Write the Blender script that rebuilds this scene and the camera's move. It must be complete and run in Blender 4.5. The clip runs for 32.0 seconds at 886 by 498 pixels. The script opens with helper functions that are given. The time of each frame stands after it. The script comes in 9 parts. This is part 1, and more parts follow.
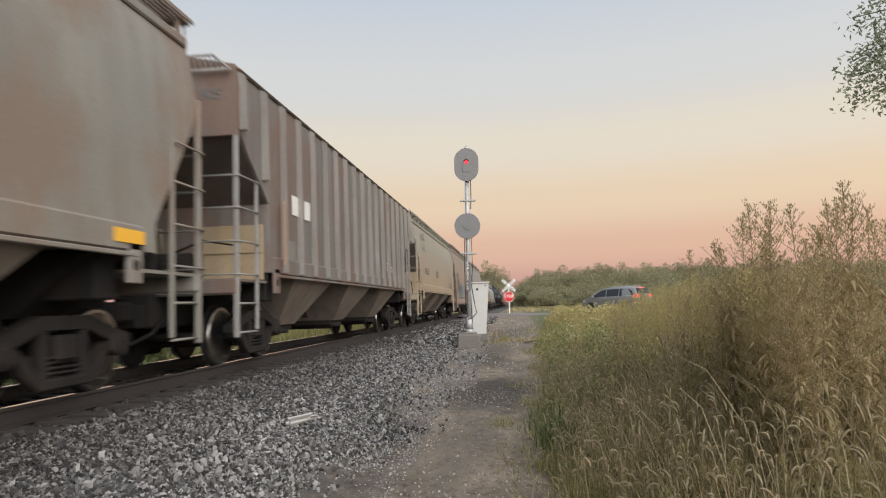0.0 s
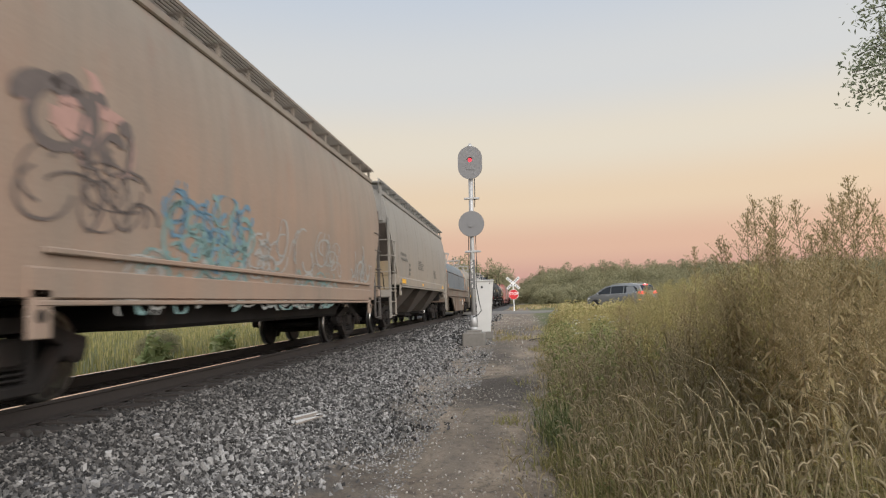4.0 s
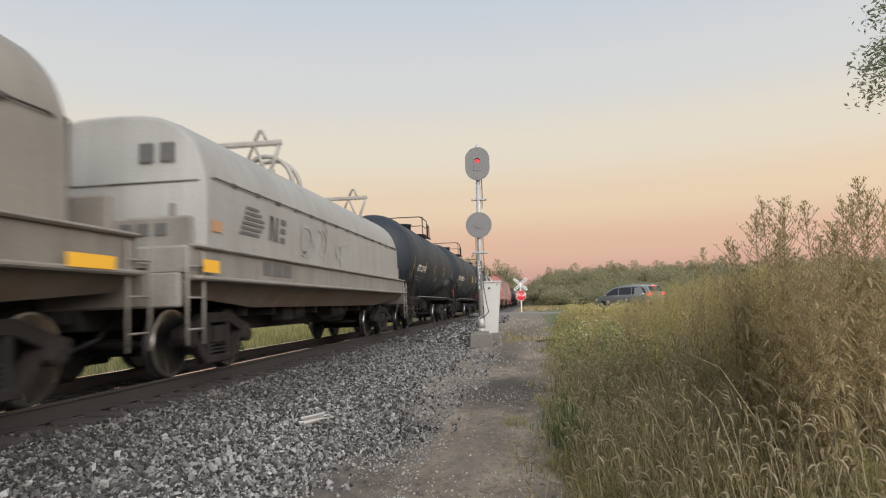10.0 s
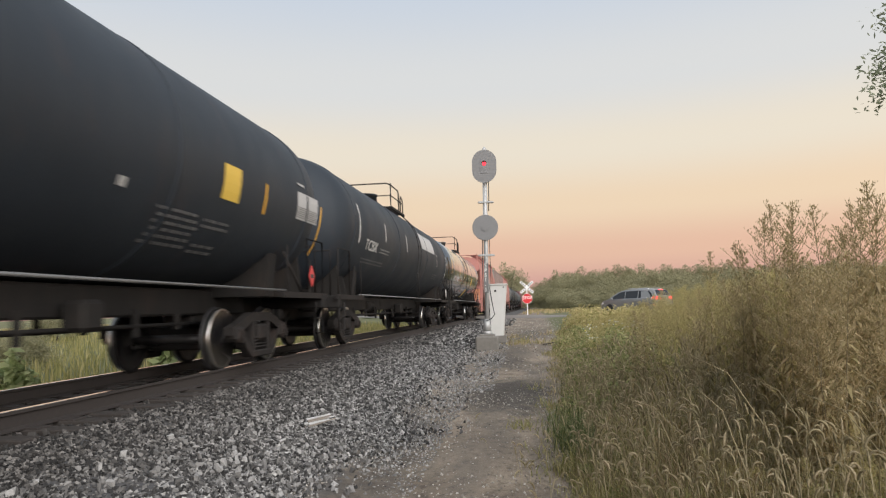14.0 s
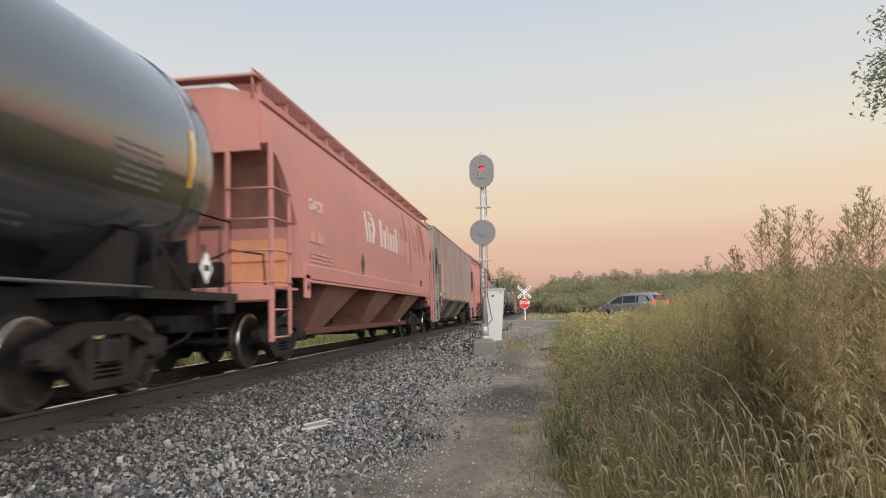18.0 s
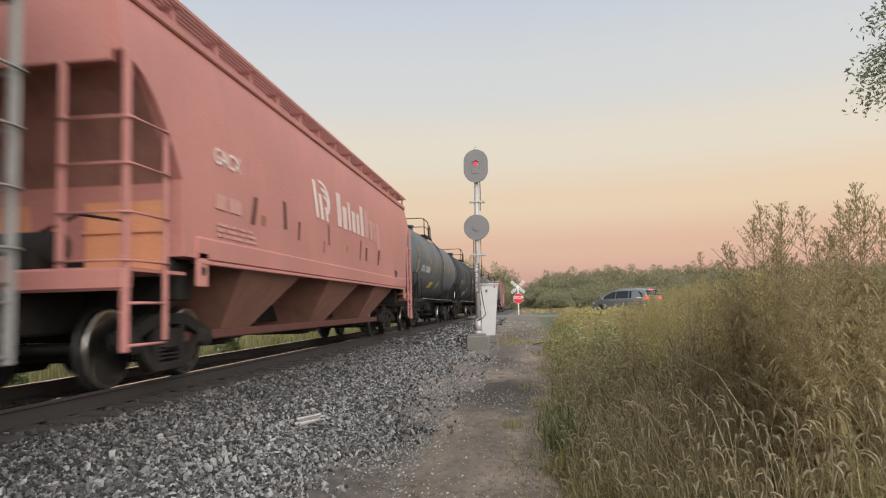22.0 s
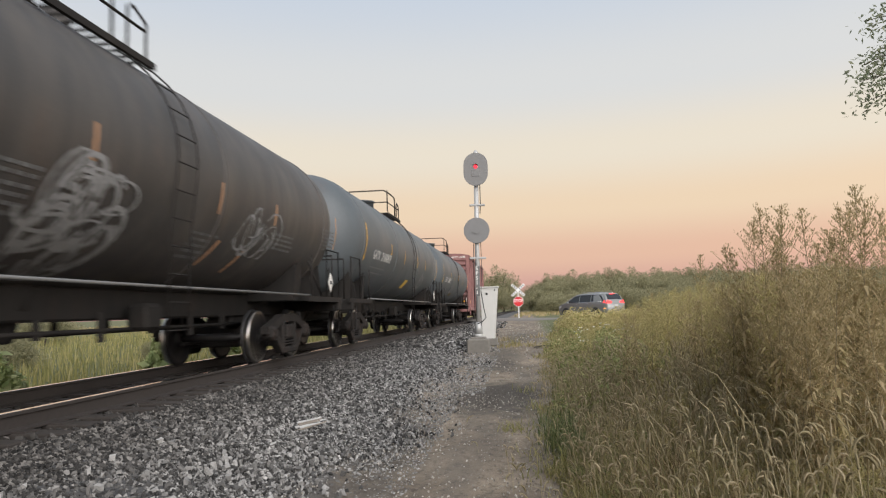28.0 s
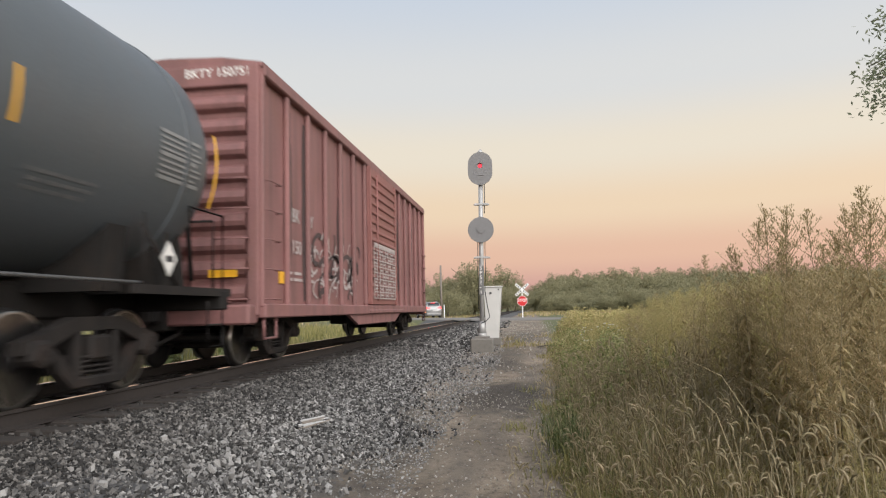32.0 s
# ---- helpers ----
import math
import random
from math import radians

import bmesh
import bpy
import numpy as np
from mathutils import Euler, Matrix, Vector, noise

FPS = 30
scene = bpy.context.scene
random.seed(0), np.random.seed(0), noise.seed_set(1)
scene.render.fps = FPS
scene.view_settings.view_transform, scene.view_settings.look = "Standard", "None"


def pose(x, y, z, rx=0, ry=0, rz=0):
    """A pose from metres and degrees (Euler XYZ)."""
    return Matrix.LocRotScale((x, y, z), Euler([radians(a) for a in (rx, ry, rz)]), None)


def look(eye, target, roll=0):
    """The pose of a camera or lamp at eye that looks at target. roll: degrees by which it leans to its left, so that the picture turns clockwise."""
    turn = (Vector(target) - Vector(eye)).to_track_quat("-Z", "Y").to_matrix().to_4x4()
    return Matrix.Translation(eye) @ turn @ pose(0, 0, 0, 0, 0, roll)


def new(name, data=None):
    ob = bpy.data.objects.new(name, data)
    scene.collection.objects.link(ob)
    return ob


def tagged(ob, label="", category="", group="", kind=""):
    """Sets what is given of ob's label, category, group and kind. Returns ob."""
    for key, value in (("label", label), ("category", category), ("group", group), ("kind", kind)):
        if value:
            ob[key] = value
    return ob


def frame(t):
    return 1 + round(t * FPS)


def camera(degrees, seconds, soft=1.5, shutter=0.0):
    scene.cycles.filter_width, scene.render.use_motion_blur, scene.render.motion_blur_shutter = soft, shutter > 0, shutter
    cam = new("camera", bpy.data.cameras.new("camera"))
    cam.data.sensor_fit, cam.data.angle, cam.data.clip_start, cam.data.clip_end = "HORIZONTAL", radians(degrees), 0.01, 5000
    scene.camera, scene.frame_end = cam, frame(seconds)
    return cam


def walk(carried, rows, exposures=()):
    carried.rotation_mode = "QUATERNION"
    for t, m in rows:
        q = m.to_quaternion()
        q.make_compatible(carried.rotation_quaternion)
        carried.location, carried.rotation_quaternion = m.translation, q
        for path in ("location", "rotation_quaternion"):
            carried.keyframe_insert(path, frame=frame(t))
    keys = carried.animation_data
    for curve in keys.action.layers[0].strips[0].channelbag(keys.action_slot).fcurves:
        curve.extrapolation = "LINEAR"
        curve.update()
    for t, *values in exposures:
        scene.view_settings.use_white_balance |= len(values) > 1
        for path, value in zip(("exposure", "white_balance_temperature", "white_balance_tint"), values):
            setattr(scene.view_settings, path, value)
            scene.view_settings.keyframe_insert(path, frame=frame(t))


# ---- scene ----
import functools

# camera: a phone held at eye height beside the trail; only its aim drifts
EYE = (0.0, 0.0, 1.70)
cam = camera(65.45, 32.0, soft=1.2, shutter=0.4)


def aim(yaw, pitch, roll):
    return Matrix.Translation(EYE) @ pose(0, 0, 0, 0, 0, yaw) @ pose(0, 0, 0, 90 + pitch) @ pose(0, 0, 0, 0, 0, roll)


walk(cam, [
    (0, aim(6.035, 4.702, -1.798)),
    (0.5, aim(6.086, 4.762, -1.761)),
    (1, aim(6.089, 4.765, -1.885)),
    (1.5, aim(6.096, 4.764, -1.898)),
    (2, aim(6.105, 4.775, -2.028)),
    (2.5, aim(6.123, 4.776, -2.108)),
    (3, aim(6.182, 4.767, -2.074)),
    (3.5, aim(6.275, 4.702, -2.105)),
    (5.5, aim(6.640, 4.156, -2.128)),
    (6, aim(6.638, 4.186, -2.130)),
    (6.5, aim(6.665, 4.257, -2.148)),
    (7, aim(6.710, 4.328, -2.146)),
    (7.5, aim(6.782, 4.401, -2.159)),
    (8, aim(6.865, 4.481, -2.168)),
    (8.5, aim(6.952, 4.545, -2.190)),
    (9, aim(7.017, 4.612, -2.160)),
    (9.5, aim(7.018, 4.672, -2.094)),
    (10, aim(6.996, 4.672, -2.084)),
    (10.5, aim(6.950, 4.669, -2.089)),
    (11, aim(6.906, 4.675, -2.079)),
    (11.5, aim(6.910, 4.773, -2.098)),
    (12, aim(7.003, 4.870, -2.082)),
    (12.5, aim(7.135, 4.945, -2.008)),
    (13, aim(7.290, 4.947, -1.906)),
    (13.5, aim(7.421, 4.930, -1.828)),
    (14, aim(7.523, 4.885, -1.692)),
    (14.5, aim(7.597, 4.887, -1.708)),
    (16.5, aim(7.516, 5.160, -1.787)),
    (17, aim(7.427, 5.222, -1.793)),
    (17.5, aim(7.354, 5.240, -1.812)),
    (18, aim(7.299, 5.287, -1.742)),
    (18.5, aim(7.255, 5.278, -1.733)),
    (19, aim(7.240, 5.224, -1.738)),
    (19.5, aim(7.179, 5.145, -1.748)),
    (20, aim(7.166, 5.067, -1.732)),
    (20.5, aim(7.111, 4.987, -1.747)),
    (21, aim(7.027, 4.913, -1.664)),
    (21.5, aim(6.872, 4.851, -1.680)),
    (22, aim(6.799, 4.834, -1.565)),
    (22.5, aim(6.736, 4.855, -1.644)),
    (23, aim(6.775, 4.920, -1.629)),
    (23.5, aim(6.861, 4.990, -1.657)),
    (24, aim(6.941, 5.046, -1.579)),
    (24.5, aim(6.910, 5.064, -1.629)),
    (25, aim(6.815, 5.062, -1.674)),
    (25.5, aim(6.738, 5.032, -1.786)),
    (27.5, aim(6.751, 4.993, -1.804)),
    (28, aim(6.797, 5.097, -1.702)),
    (28.5, aim(6.814, 5.190, -1.685)),
    (29, aim(6.835, 5.263, -1.642)),
    (29.5, aim(6.860, 5.328, -1.532)),
    (30, aim(6.895, 5.334, -1.561)),
    (30.5, aim(6.942, 5.289, -1.493)),
    (31, aim(6.974, 5.193, -1.470)),
    (31.5, aim(7.054, 5.093, -1.440)),
    (32, aim(7.140, 5.039, -1.398)),
], exposures=((0.0, 0.0), (10.0, 0.0), (12.0, 0.08), (15.5, 0.09), (19.0, 0.03), (22.5, 0.0), (24.5, 0.06), (32.0, 0.09)))

# ---- light: clear sky just after sunset, no hard shadows ----
world = bpy.data.worlds.new("dusk_sky")
scene.world = world
world.use_nodes = True
wn, wl = world.node_tree.nodes, world.node_tree.links
wn.clear()
w_out = wn.new("ShaderNodeOutputWorld")
w_bg = wn.new("ShaderNodeBackground")
w_sky = wn.new("ShaderNodeTexSky")
w_sky.sky_type, w_sky.sun_disc = "NISHITA", False
w_sky.sun_elevation, w_sky.sun_rotation = radians(1.0), radians(35)
w_sky.air_density, w_sky.dust_density, w_sky.ozone_density = 1.0, 2.0, 2.0
w_tc = wn.new("ShaderNodeTexCoord")
w_xyz = wn.new("ShaderNodeSeparateXYZ")
w_ramp = wn.new("ShaderNodeValToRGB")
w_mix = wn.new("ShaderNodeMixRGB")
w_mul = wn.new("ShaderNodeMixRGB")
wl.new(w_tc.outputs["Generated"], w_xyz.inputs[0])
wl.new(w_xyz.outputs["Z"], w_ramp.inputs[0])
SKY = [(0.0, (0.60, 0.335, 0.31)), (0.02, (0.66, 0.375, 0.335)), (0.075, (0.81, 0.525, 0.39)), (0.14, (0.88, 0.69, 0.495)),
       (0.22, (0.855, 0.775, 0.645)), (0.31, (0.735, 0.745, 0.745)), (0.45, (0.60, 0.67, 0.77)), (0.70, (0.58, 0.66, 0.77)), (1.0, (0.64, 0.72, 0.84))]
w_ramp.color_ramp.interpolation = "EASE"
while len(w_ramp.color_ramp.elements) < len(SKY):
    w_ramp.color_ramp.elements.new(0.5)
for e, (p_, c_) in zip(w_ramp.color_ramp.elements, SKY):
    e.position, e.color = max(p_, 0.0), (*c_, 1)
w_mul.blend_type, w_mul.inputs[0].default_value = "MULTIPLY", 1.0
w_mul.inputs[2].default_value = (0.10, 0.10, 0.10, 1)
wl.new(w_sky.outputs[0], w_mul.inputs[1])
w_mix.inputs[0].default_value = 0.06
wl.new(w_ramp.outputs[0], w_mix.inputs[1])
wl.new(w_mul.outputs[0], w_mix.inputs[2])
wl.new(w_mix.outputs[0], w_bg.inputs[0])
w_bg.inputs[1].default_value = 0.965
wl.new(w_bg.outputs[0], w_out.inputs[0])

sun = new("sun", bpy.data.lights.new("sun", "SUN"))
sun.data.energy, sun.data.angle, sun.data.color = 4.0, radians(60), (1.0, 0.97, 0.945)
sun.matrix_world = look((0, 0, 30), (0, 0, 0)) @ Matrix.Identity(4)
sun.rotation_euler = Vector((-0.52, 0.67, -0.50)).to_track_quat("-Z", "Y").to_euler()

# ---- materials ----


def nodes_of(name):
    m = bpy.data.materials.new(name)
    m.use_nodes = True
    nt = m.node_tree
    return m, nt, nt.nodes["Principled BSDF"]


def link(nt, a, b):
    nt.links.new(a, b)


def noise_node(nt, coord, scale, detail=4.0, stretch=None, rough=0.55):
    n = nt.nodes.new("ShaderNodeTexNoise")
    n.inputs["Scale"].default_value, n.inputs["Detail"].default_value, n.inputs["Roughness"].default_value = scale, detail, rough
    if stretch:
        mp = nt.nodes.new("ShaderNodeMapping")
        mp.inputs["Scale"].default_value = stretch
        link(nt, coord, mp.inputs[0])
        coord = mp.outputs[0]
    link(nt, coord, n.inputs["Vector"])
    return n.outputs["Fac"]


def ramp_node(nt, fac, stops):
    r = nt.nodes.new("ShaderNodeValToRGB")
    while len(r.color_ramp.elements) < len(stops):
        r.color_ramp.elements.new(0.5)
    for e, (p, c) in zip(r.color_ramp.elements, stops):
        e.position, e.color = p, (*c, 1) if len(c) == 3 else c
    link(nt, fac, r.inputs[0])
    return r.outputs[0]


def mix_node(nt, fac, a, b, mode="MIX"):
    m = nt.nodes.new("ShaderNodeMixRGB")
    m.blend_type = mode
    for sock, v in ((m.inputs[0], fac), (m.inputs[1], a), (m.inputs[2], b)):
        if isinstance(v, (int, float)):
            sock.default_value = v
        elif isinstance(v, tuple):
            sock.default_value = (*v, 1)
        else:
            link(nt, v, sock)
    return m.outputs[0]


def math_node(nt, op, a, b=0.0):
    m = nt.nodes.new("ShaderNodeMath")
    m.operation = op
    for sock, v in ((m.inputs[0], a), (m.inputs[1], b)):
        if isinstance(v, (int, float)):
            sock.default_value = v
        else:
            link(nt, v, sock)
    return m.outputs[0]


def bump(nt, bsdf, height, strength=0.3, distance=0.01):
    b = nt.nodes.new("ShaderNodeBump")
    b.inputs["Strength"].default_value, b.inputs["Distance"].default_value = strength, distance
    link(nt, height, b.inputs["Height"])
    link(nt, b.outputs[0], bsdf.inputs["Normal"])


def coords(nt):
    return nt.nodes.new("ShaderNodeTexCoord").outputs["Object"]


def scaled(c, k):
    return tuple(min(1.0, v * k) for v in c)


def paint(name, col, grime=0.5, rust=0.3, rough=0.5, grime_col=(0.10, 0.085, 0.07), rust_col=(0.17, 0.075, 0.04), metal=0.0, streak=1.0, gloss=0.5, spread=(1.3, 0.56), dust=None):
    """Weathered paint on steel: run-down streaks, blotches of rust, fine dust."""
    m, nt, b = nodes_of(name)
    co = coords(nt)
    blotch = noise_node(nt, co, 0.8, 5, (1, 1, 0.8))
    runs = noise_node(nt, co, 3.2, 4, (1.0, 1.0, 0.06 * streak + 0.02))
    fine = noise_node(nt, co, 30, 3)
    base = mix_node(nt, ramp_node(nt, blotch, [(0.3, (0, 0, 0)), (0.72, (1, 1, 1))]), scaled(col, 0.82), scaled(col, 1.12))
    base = mix_node(nt, math_node(nt, "MULTIPLY", ramp_node(nt, runs, [(0.42, (0, 0, 0)), (0.75, (1, 1, 1))]), grime), base, grime_col)
    rmask = ramp_node(nt, noise_node(nt, co, spread[0], 8, (1, 1, 0.6), 0.65), [(spread[1], (0, 0, 0)), (spread[1] + 0.12, (1, 1, 1))])
    base = mix_node(nt, math_node(nt, "MULTIPLY", rmask, rust), base, rust_col)
    if dust:
        sz = nt.nodes.new("ShaderNodeSeparateXYZ")
        link(nt, co, sz.inputs[0])
        low = ramp_node(nt, math_node(nt, "MULTIPLY", math_node(nt, "SUBTRACT", dust[1], sz.outputs["Z"]), 0.5), [(0.0, (0, 0, 0)), (0.75, (1, 1, 1))])
        thrown = ramp_node(nt, noise_node(nt, co, 1.5, 6, (1, 1, 0.16), 0.6), [(0.32, (0.15, 0.15, 0.15)), (0.66, (1, 1, 1))])
        base = mix_node(nt, math_node(nt, "MULTIPLY", math_node(nt, "MULTIPLY", low, thrown), dust[2]), base, dust[0])
    base = mix_node(nt, 0.25, base, ramp_node(nt, fine, [(0.3, scaled(col, 0.6)), (0.7, scaled(col, 1.25))]))
    link(nt, base, b.inputs["Base Color"])
    b.inputs["Metallic"].default_value, b.inputs["Specular IOR Level"].default_value = metal, gloss
    link(nt, ramp_node(nt, blotch, [(0.2, (rough - 0.1,) * 3), (0.8, (min(1, rough + 0.15),) * 3)]), b.inputs["Roughness"])
    bump(nt, b, fine, 0.12, 0.004)
    return m


def plain(name, col, rough=0.6, metal=0.0, vary=0.2, scale=14.0, emit=None, strength=0.0):
    m, nt, b = nodes_of(name)
    co = coords(nt)
    n1, n2 = noise_node(nt, co, scale, 4), noise_node(nt, co, scale * 0.12, 3)
    c = mix_node(nt, n1, scaled(col, 1 - vary), scaled(col, 1 + vary))
    c = mix_node(nt, math_node(nt, "MULTIPLY", n2, vary * 1.6), c, scaled(col, 0.6))
    link(nt, c, b.inputs["Base Color"])
    b.inputs["Roughness"].default_value, b.inputs["Metallic"].default_value = rough, metal
    if emit:
        b.inputs["Emission Color"].default_value, b.inputs["Emission Strength"].default_value = (*emit, 1), strength
    bump(nt, b, n1, 0.15, 0.004)
    return m


def islands(name, stops, rough=0.8, through_light=0.0, obj_random=False, grain=0.0, patches=None, soot=None):
    """One colour for each loose piece, out of a range; a little light passes thin leaves."""
    m, nt, b = nodes_of(name)
    if obj_random:
        rnd = nt.nodes.new("ShaderNodeObjectInfo").outputs["Random"]
    else:
        rnd = nt.nodes.new("ShaderNodeNewGeometry").outputs["Random Per Island"]
    c = ramp_node(nt, rnd, stops)
    if grain:
        g = noise_node(nt, coords(nt), grain, 4)
        c = mix_node(nt, 0.55, c, ramp_node(nt, g, [(0.3, (0.35, 0.34, 0.33)), (0.7, (1, 0.98, 0.96))]), "MULTIPLY")
        bump(nt, b, g, 0.4, 0.01)
    if patches:
        big = noise_node(nt, coords(nt), 0.55, 3)
        c = mix_node(nt, math_node(nt, "MULTIPLY", ramp_node(nt, big, [(0.40, (0, 0, 0)), (0.62, (1, 1, 1))]), 0.45), c, patches)
    # stones darken towards the rails: brake dust and the train's shade, both painted in
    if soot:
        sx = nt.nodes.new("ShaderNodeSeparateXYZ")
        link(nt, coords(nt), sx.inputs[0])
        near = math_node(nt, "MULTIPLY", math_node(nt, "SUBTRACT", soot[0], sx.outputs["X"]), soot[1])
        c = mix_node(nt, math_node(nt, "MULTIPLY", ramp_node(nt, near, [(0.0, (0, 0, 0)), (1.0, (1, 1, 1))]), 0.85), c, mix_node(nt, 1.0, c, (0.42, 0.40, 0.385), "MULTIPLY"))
    link(nt, c, b.inputs["Base Color"])
    b.inputs["Roughness"].default_value = rough
    if through_light:
        tl = nt.nodes.new("ShaderNodeBsdfTranslucent")
        ms = nt.nodes.new("ShaderNodeMixShader")
        ms.inputs[0].default_value = through_light
        link(nt, c, tl.inputs[0])
        link(nt, b.outputs[0], ms.inputs[1])
        link(nt, tl.outputs[0], ms.inputs[2])
        link(nt, ms.outputs[0], nt.nodes["Material Output"].inputs[0])
    return m


M_STEEL_DARK = paint("dark_truck_steel", (0.020, 0.018, 0.0172), 0.4, 0.5, 0.7, grime_col=(0.05, 0.042, 0.036), rust_col=(0.055, 0.036, 0.028), gloss=0.15)
M_WHEEL = plain("rolled_wheel_steel", (0.026, 0.024, 0.024), 0.5, 0.4, 0.3, 9)
M_TREAD = plain("polished_tread", (0.42, 0.41, 0.39), 0.28, 1.0, 0.15, 9)
M_RAIL = plain("rusty_rail_side", (0.034, 0.027, 0.024), 0.75, 0.0, 0.3, 20)
M_RAILTOP = plain("polished_rail_head", (0.78, 0.76, 0.74), 0.10, 1.0, 0.06, 5)
M_TIE = plain("weathered_tie_wood", (0.038, 0.031, 0.027), 0.9, 0, 0.45, 7)
M_HOPPER_TAN = paint("dusty_tan_hopper_paint", (0.225, 0.213, 0.182), 0.40, 0.75, 0.6, rust_col=(0.19, 0.112, 0.076), spread=(0.8, 0.45))
M_HOPPER_GREY = paint("grey_hopper_paint", (0.262, 0.249, 0.226), 0.40, 0.2, 0.55, rust_col=(0.25, 0.18, 0.13), dust=((0.30, 0.225, 0.15), 3.4, 0.65))
M_HOPPER_CREAM = paint("cream_hopper_paint", (0.285, 0.265, 0.215), 0.32, 0.6, 0.6, rust_col=(0.33, 0.205, 0.105), dust=((0.36, 0.225, 0.115), 3.5, 0.95))
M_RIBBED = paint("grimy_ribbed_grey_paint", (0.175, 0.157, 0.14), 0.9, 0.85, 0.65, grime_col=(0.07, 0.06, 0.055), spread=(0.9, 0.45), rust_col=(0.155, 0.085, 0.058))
# ribs paler than the side sheets: their bright highlights put into the paint
M_RIB = paint("pale_rib_highlight", (0.25, 0.232, 0.21), 0.6, 0.5, 0.6, grime_col=(0.09, 0.075, 0.065), rust_col=(0.13, 0.08, 0.065))
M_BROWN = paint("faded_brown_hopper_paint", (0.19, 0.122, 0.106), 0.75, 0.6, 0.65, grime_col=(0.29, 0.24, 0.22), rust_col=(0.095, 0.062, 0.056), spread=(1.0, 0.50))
# brown ribs are paler as well, the lit rib faces painted in
M_BROWNRIB = paint("worn_brown_rib_highlight", (0.25, 0.175, 0.152), 0.6, 0.5, 0.65, grime_col=(0.34, 0.30, 0.28), rust_col=(0.12, 0.08, 0.07))
M_GRAFF = paint("rust_stained_grey_paint", (0.245, 0.205, 0.165), 0.4, 0.75, 0.6, rust_col=(0.22, 0.135, 0.105), dust=((0.36, 0.22, 0.15), 4.2, 0.75))
M_POTASH = paint("faded_red_hopper_paint", (0.435, 0.182, 0.155), 0.22, 0.28, 0.6, grime_col=(0.50, 0.25, 0.19), rust_col=(0.42, 0.19, 0.11))
M_BLACKTANK = paint("satin_black_tank_paint", (0.022, 0.028, 0.036), 0.25, 0.08, 0.58, grime_col=(0.042, 0.044, 0.046), gloss=0.3)
M_WORNTANK = paint("worn_black_tank_paint", (0.084, 0.095, 0.103), 0.35, 0.12, 0.48, grime_col=(0.095, 0.096, 0.095), gloss=0.42)
M_RUSTRUN = plain("run_down_rust", (0.30, 0.13, 0.08), 0.8, 0, 0.4)
M_DUSTYTANK = paint("dusty_black_tank_paint", (0.052, 0.048, 0.046), 0.6, 0.4, 0.52, grime_col=(0.12, 0.102, 0.086), rust_col=(0.11, 0.077, 0.06), gloss=0.4)
M_GREYTANK = paint("gloss_black_tank_paint", (0.016, 0.018, 0.022), 0.12, 0.05, 0.20, grime_col=(0.03, 0.03, 0.03), gloss=1.0)
M_GREYTANK.node_tree.nodes["Principled BSDF"].inputs["Coat Weight"].default_value = 1.0
M_GREYTANK.node_tree.nodes["Principled BSDF"].inputs["Coat IOR"].default_value = 2.0
M_GREYTANK.node_tree.nodes["Principled BSDF"].inputs["Coat Roughness"].default_value = 0.10
M_BLUECOVER = paint("chalky_blue_cover_paint", (0.115, 0.147, 0.172), 0.35, 0.15, 0.5, grime_col=(0.12, 0.14, 0.15))
M_TANCOVER = paint("tan_cover_paint", (0.235, 0.212, 0.178), 0.35, 0.2, 0.55, rust_col=(0.15, 0.11, 0.08))
M_WHITECOVER = paint("white_grey_cover_paint", (0.30, 0.293, 0.272), 0.32, 0.18, 0.55)
M_ORANGEBAND = paint("faded_orange_paint", (0.44, 0.24, 0.13), 0.25, 0.15, 0.6)
M_TROUGH = paint("bare_grey_steel_trough", (0.158, 0.130, 0.102), 0.7, 0.85, 0.7, grime_col=(0.065, 0.05, 0.04), rust_col=(0.135, 0.078, 0.048), spread=(0.9, 0.47))
M_BOXCAR = paint("weathered_oxide_red_paint", (0.245, 0.115, 0.108), 0.9, 0.35, 0.6, grime_col=(0.11, 0.06, 0.055))
M_BOXDOOR = paint("oxide_red_door_paint", (0.265, 0.108, 0.095), 0.3, 0.3, 0.6, grime_col=(0.11, 0.06, 0.055))
M_LADDER = paint("dull_grey_ladder_steel", (0.26, 0.25, 0.235), 0.4, 0.4, 0.6, grime_col=(0.11, 0.09, 0.08))
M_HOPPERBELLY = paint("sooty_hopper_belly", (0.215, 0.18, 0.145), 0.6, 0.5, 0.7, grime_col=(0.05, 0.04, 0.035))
# slope sheets: brown dirt plus the shade under the overhang, both painted in
M_SLOPE = paint("shaded_dirty_slope", (0.115, 0.092, 0.078), 0.6, 0.5, 0.75, grime_col=(0.055, 0.045, 0.04), rust_col=(0.13, 0.08, 0.055))
M_SLOPERED = paint("shaded_dirty_red_slope", (0.30, 0.15, 0.12), 0.6, 0.5, 0.75, grime_col=(0.08, 0.045, 0.04), rust_col=(0.24, 0.12, 0.07))
M_WEBTAN = paint("dusty_tan_end_plate", (0.36, 0.285, 0.18), 0.5, 0.5, 0.75, grime_col=(0.19, 0.15, 0.11), rust_col=(0.36, 0.23, 0.11), spread=(1.1, 0.5))
M_WEBRED = paint("dusty_orange_end_plate", (0.62, 0.27, 0.14), 0.5, 0.4, 0.75, grime_col=(0.28, 0.13, 0.10), rust_col=(0.50, 0.28, 0.13), spread=(1.1, 0.5))
M_DARKPOST = paint("sooty_dark_post", (0.07, 0.06, 0.052), 0.4, 0.4, 0.7, grime_col=(0.04, 0.035, 0.03))
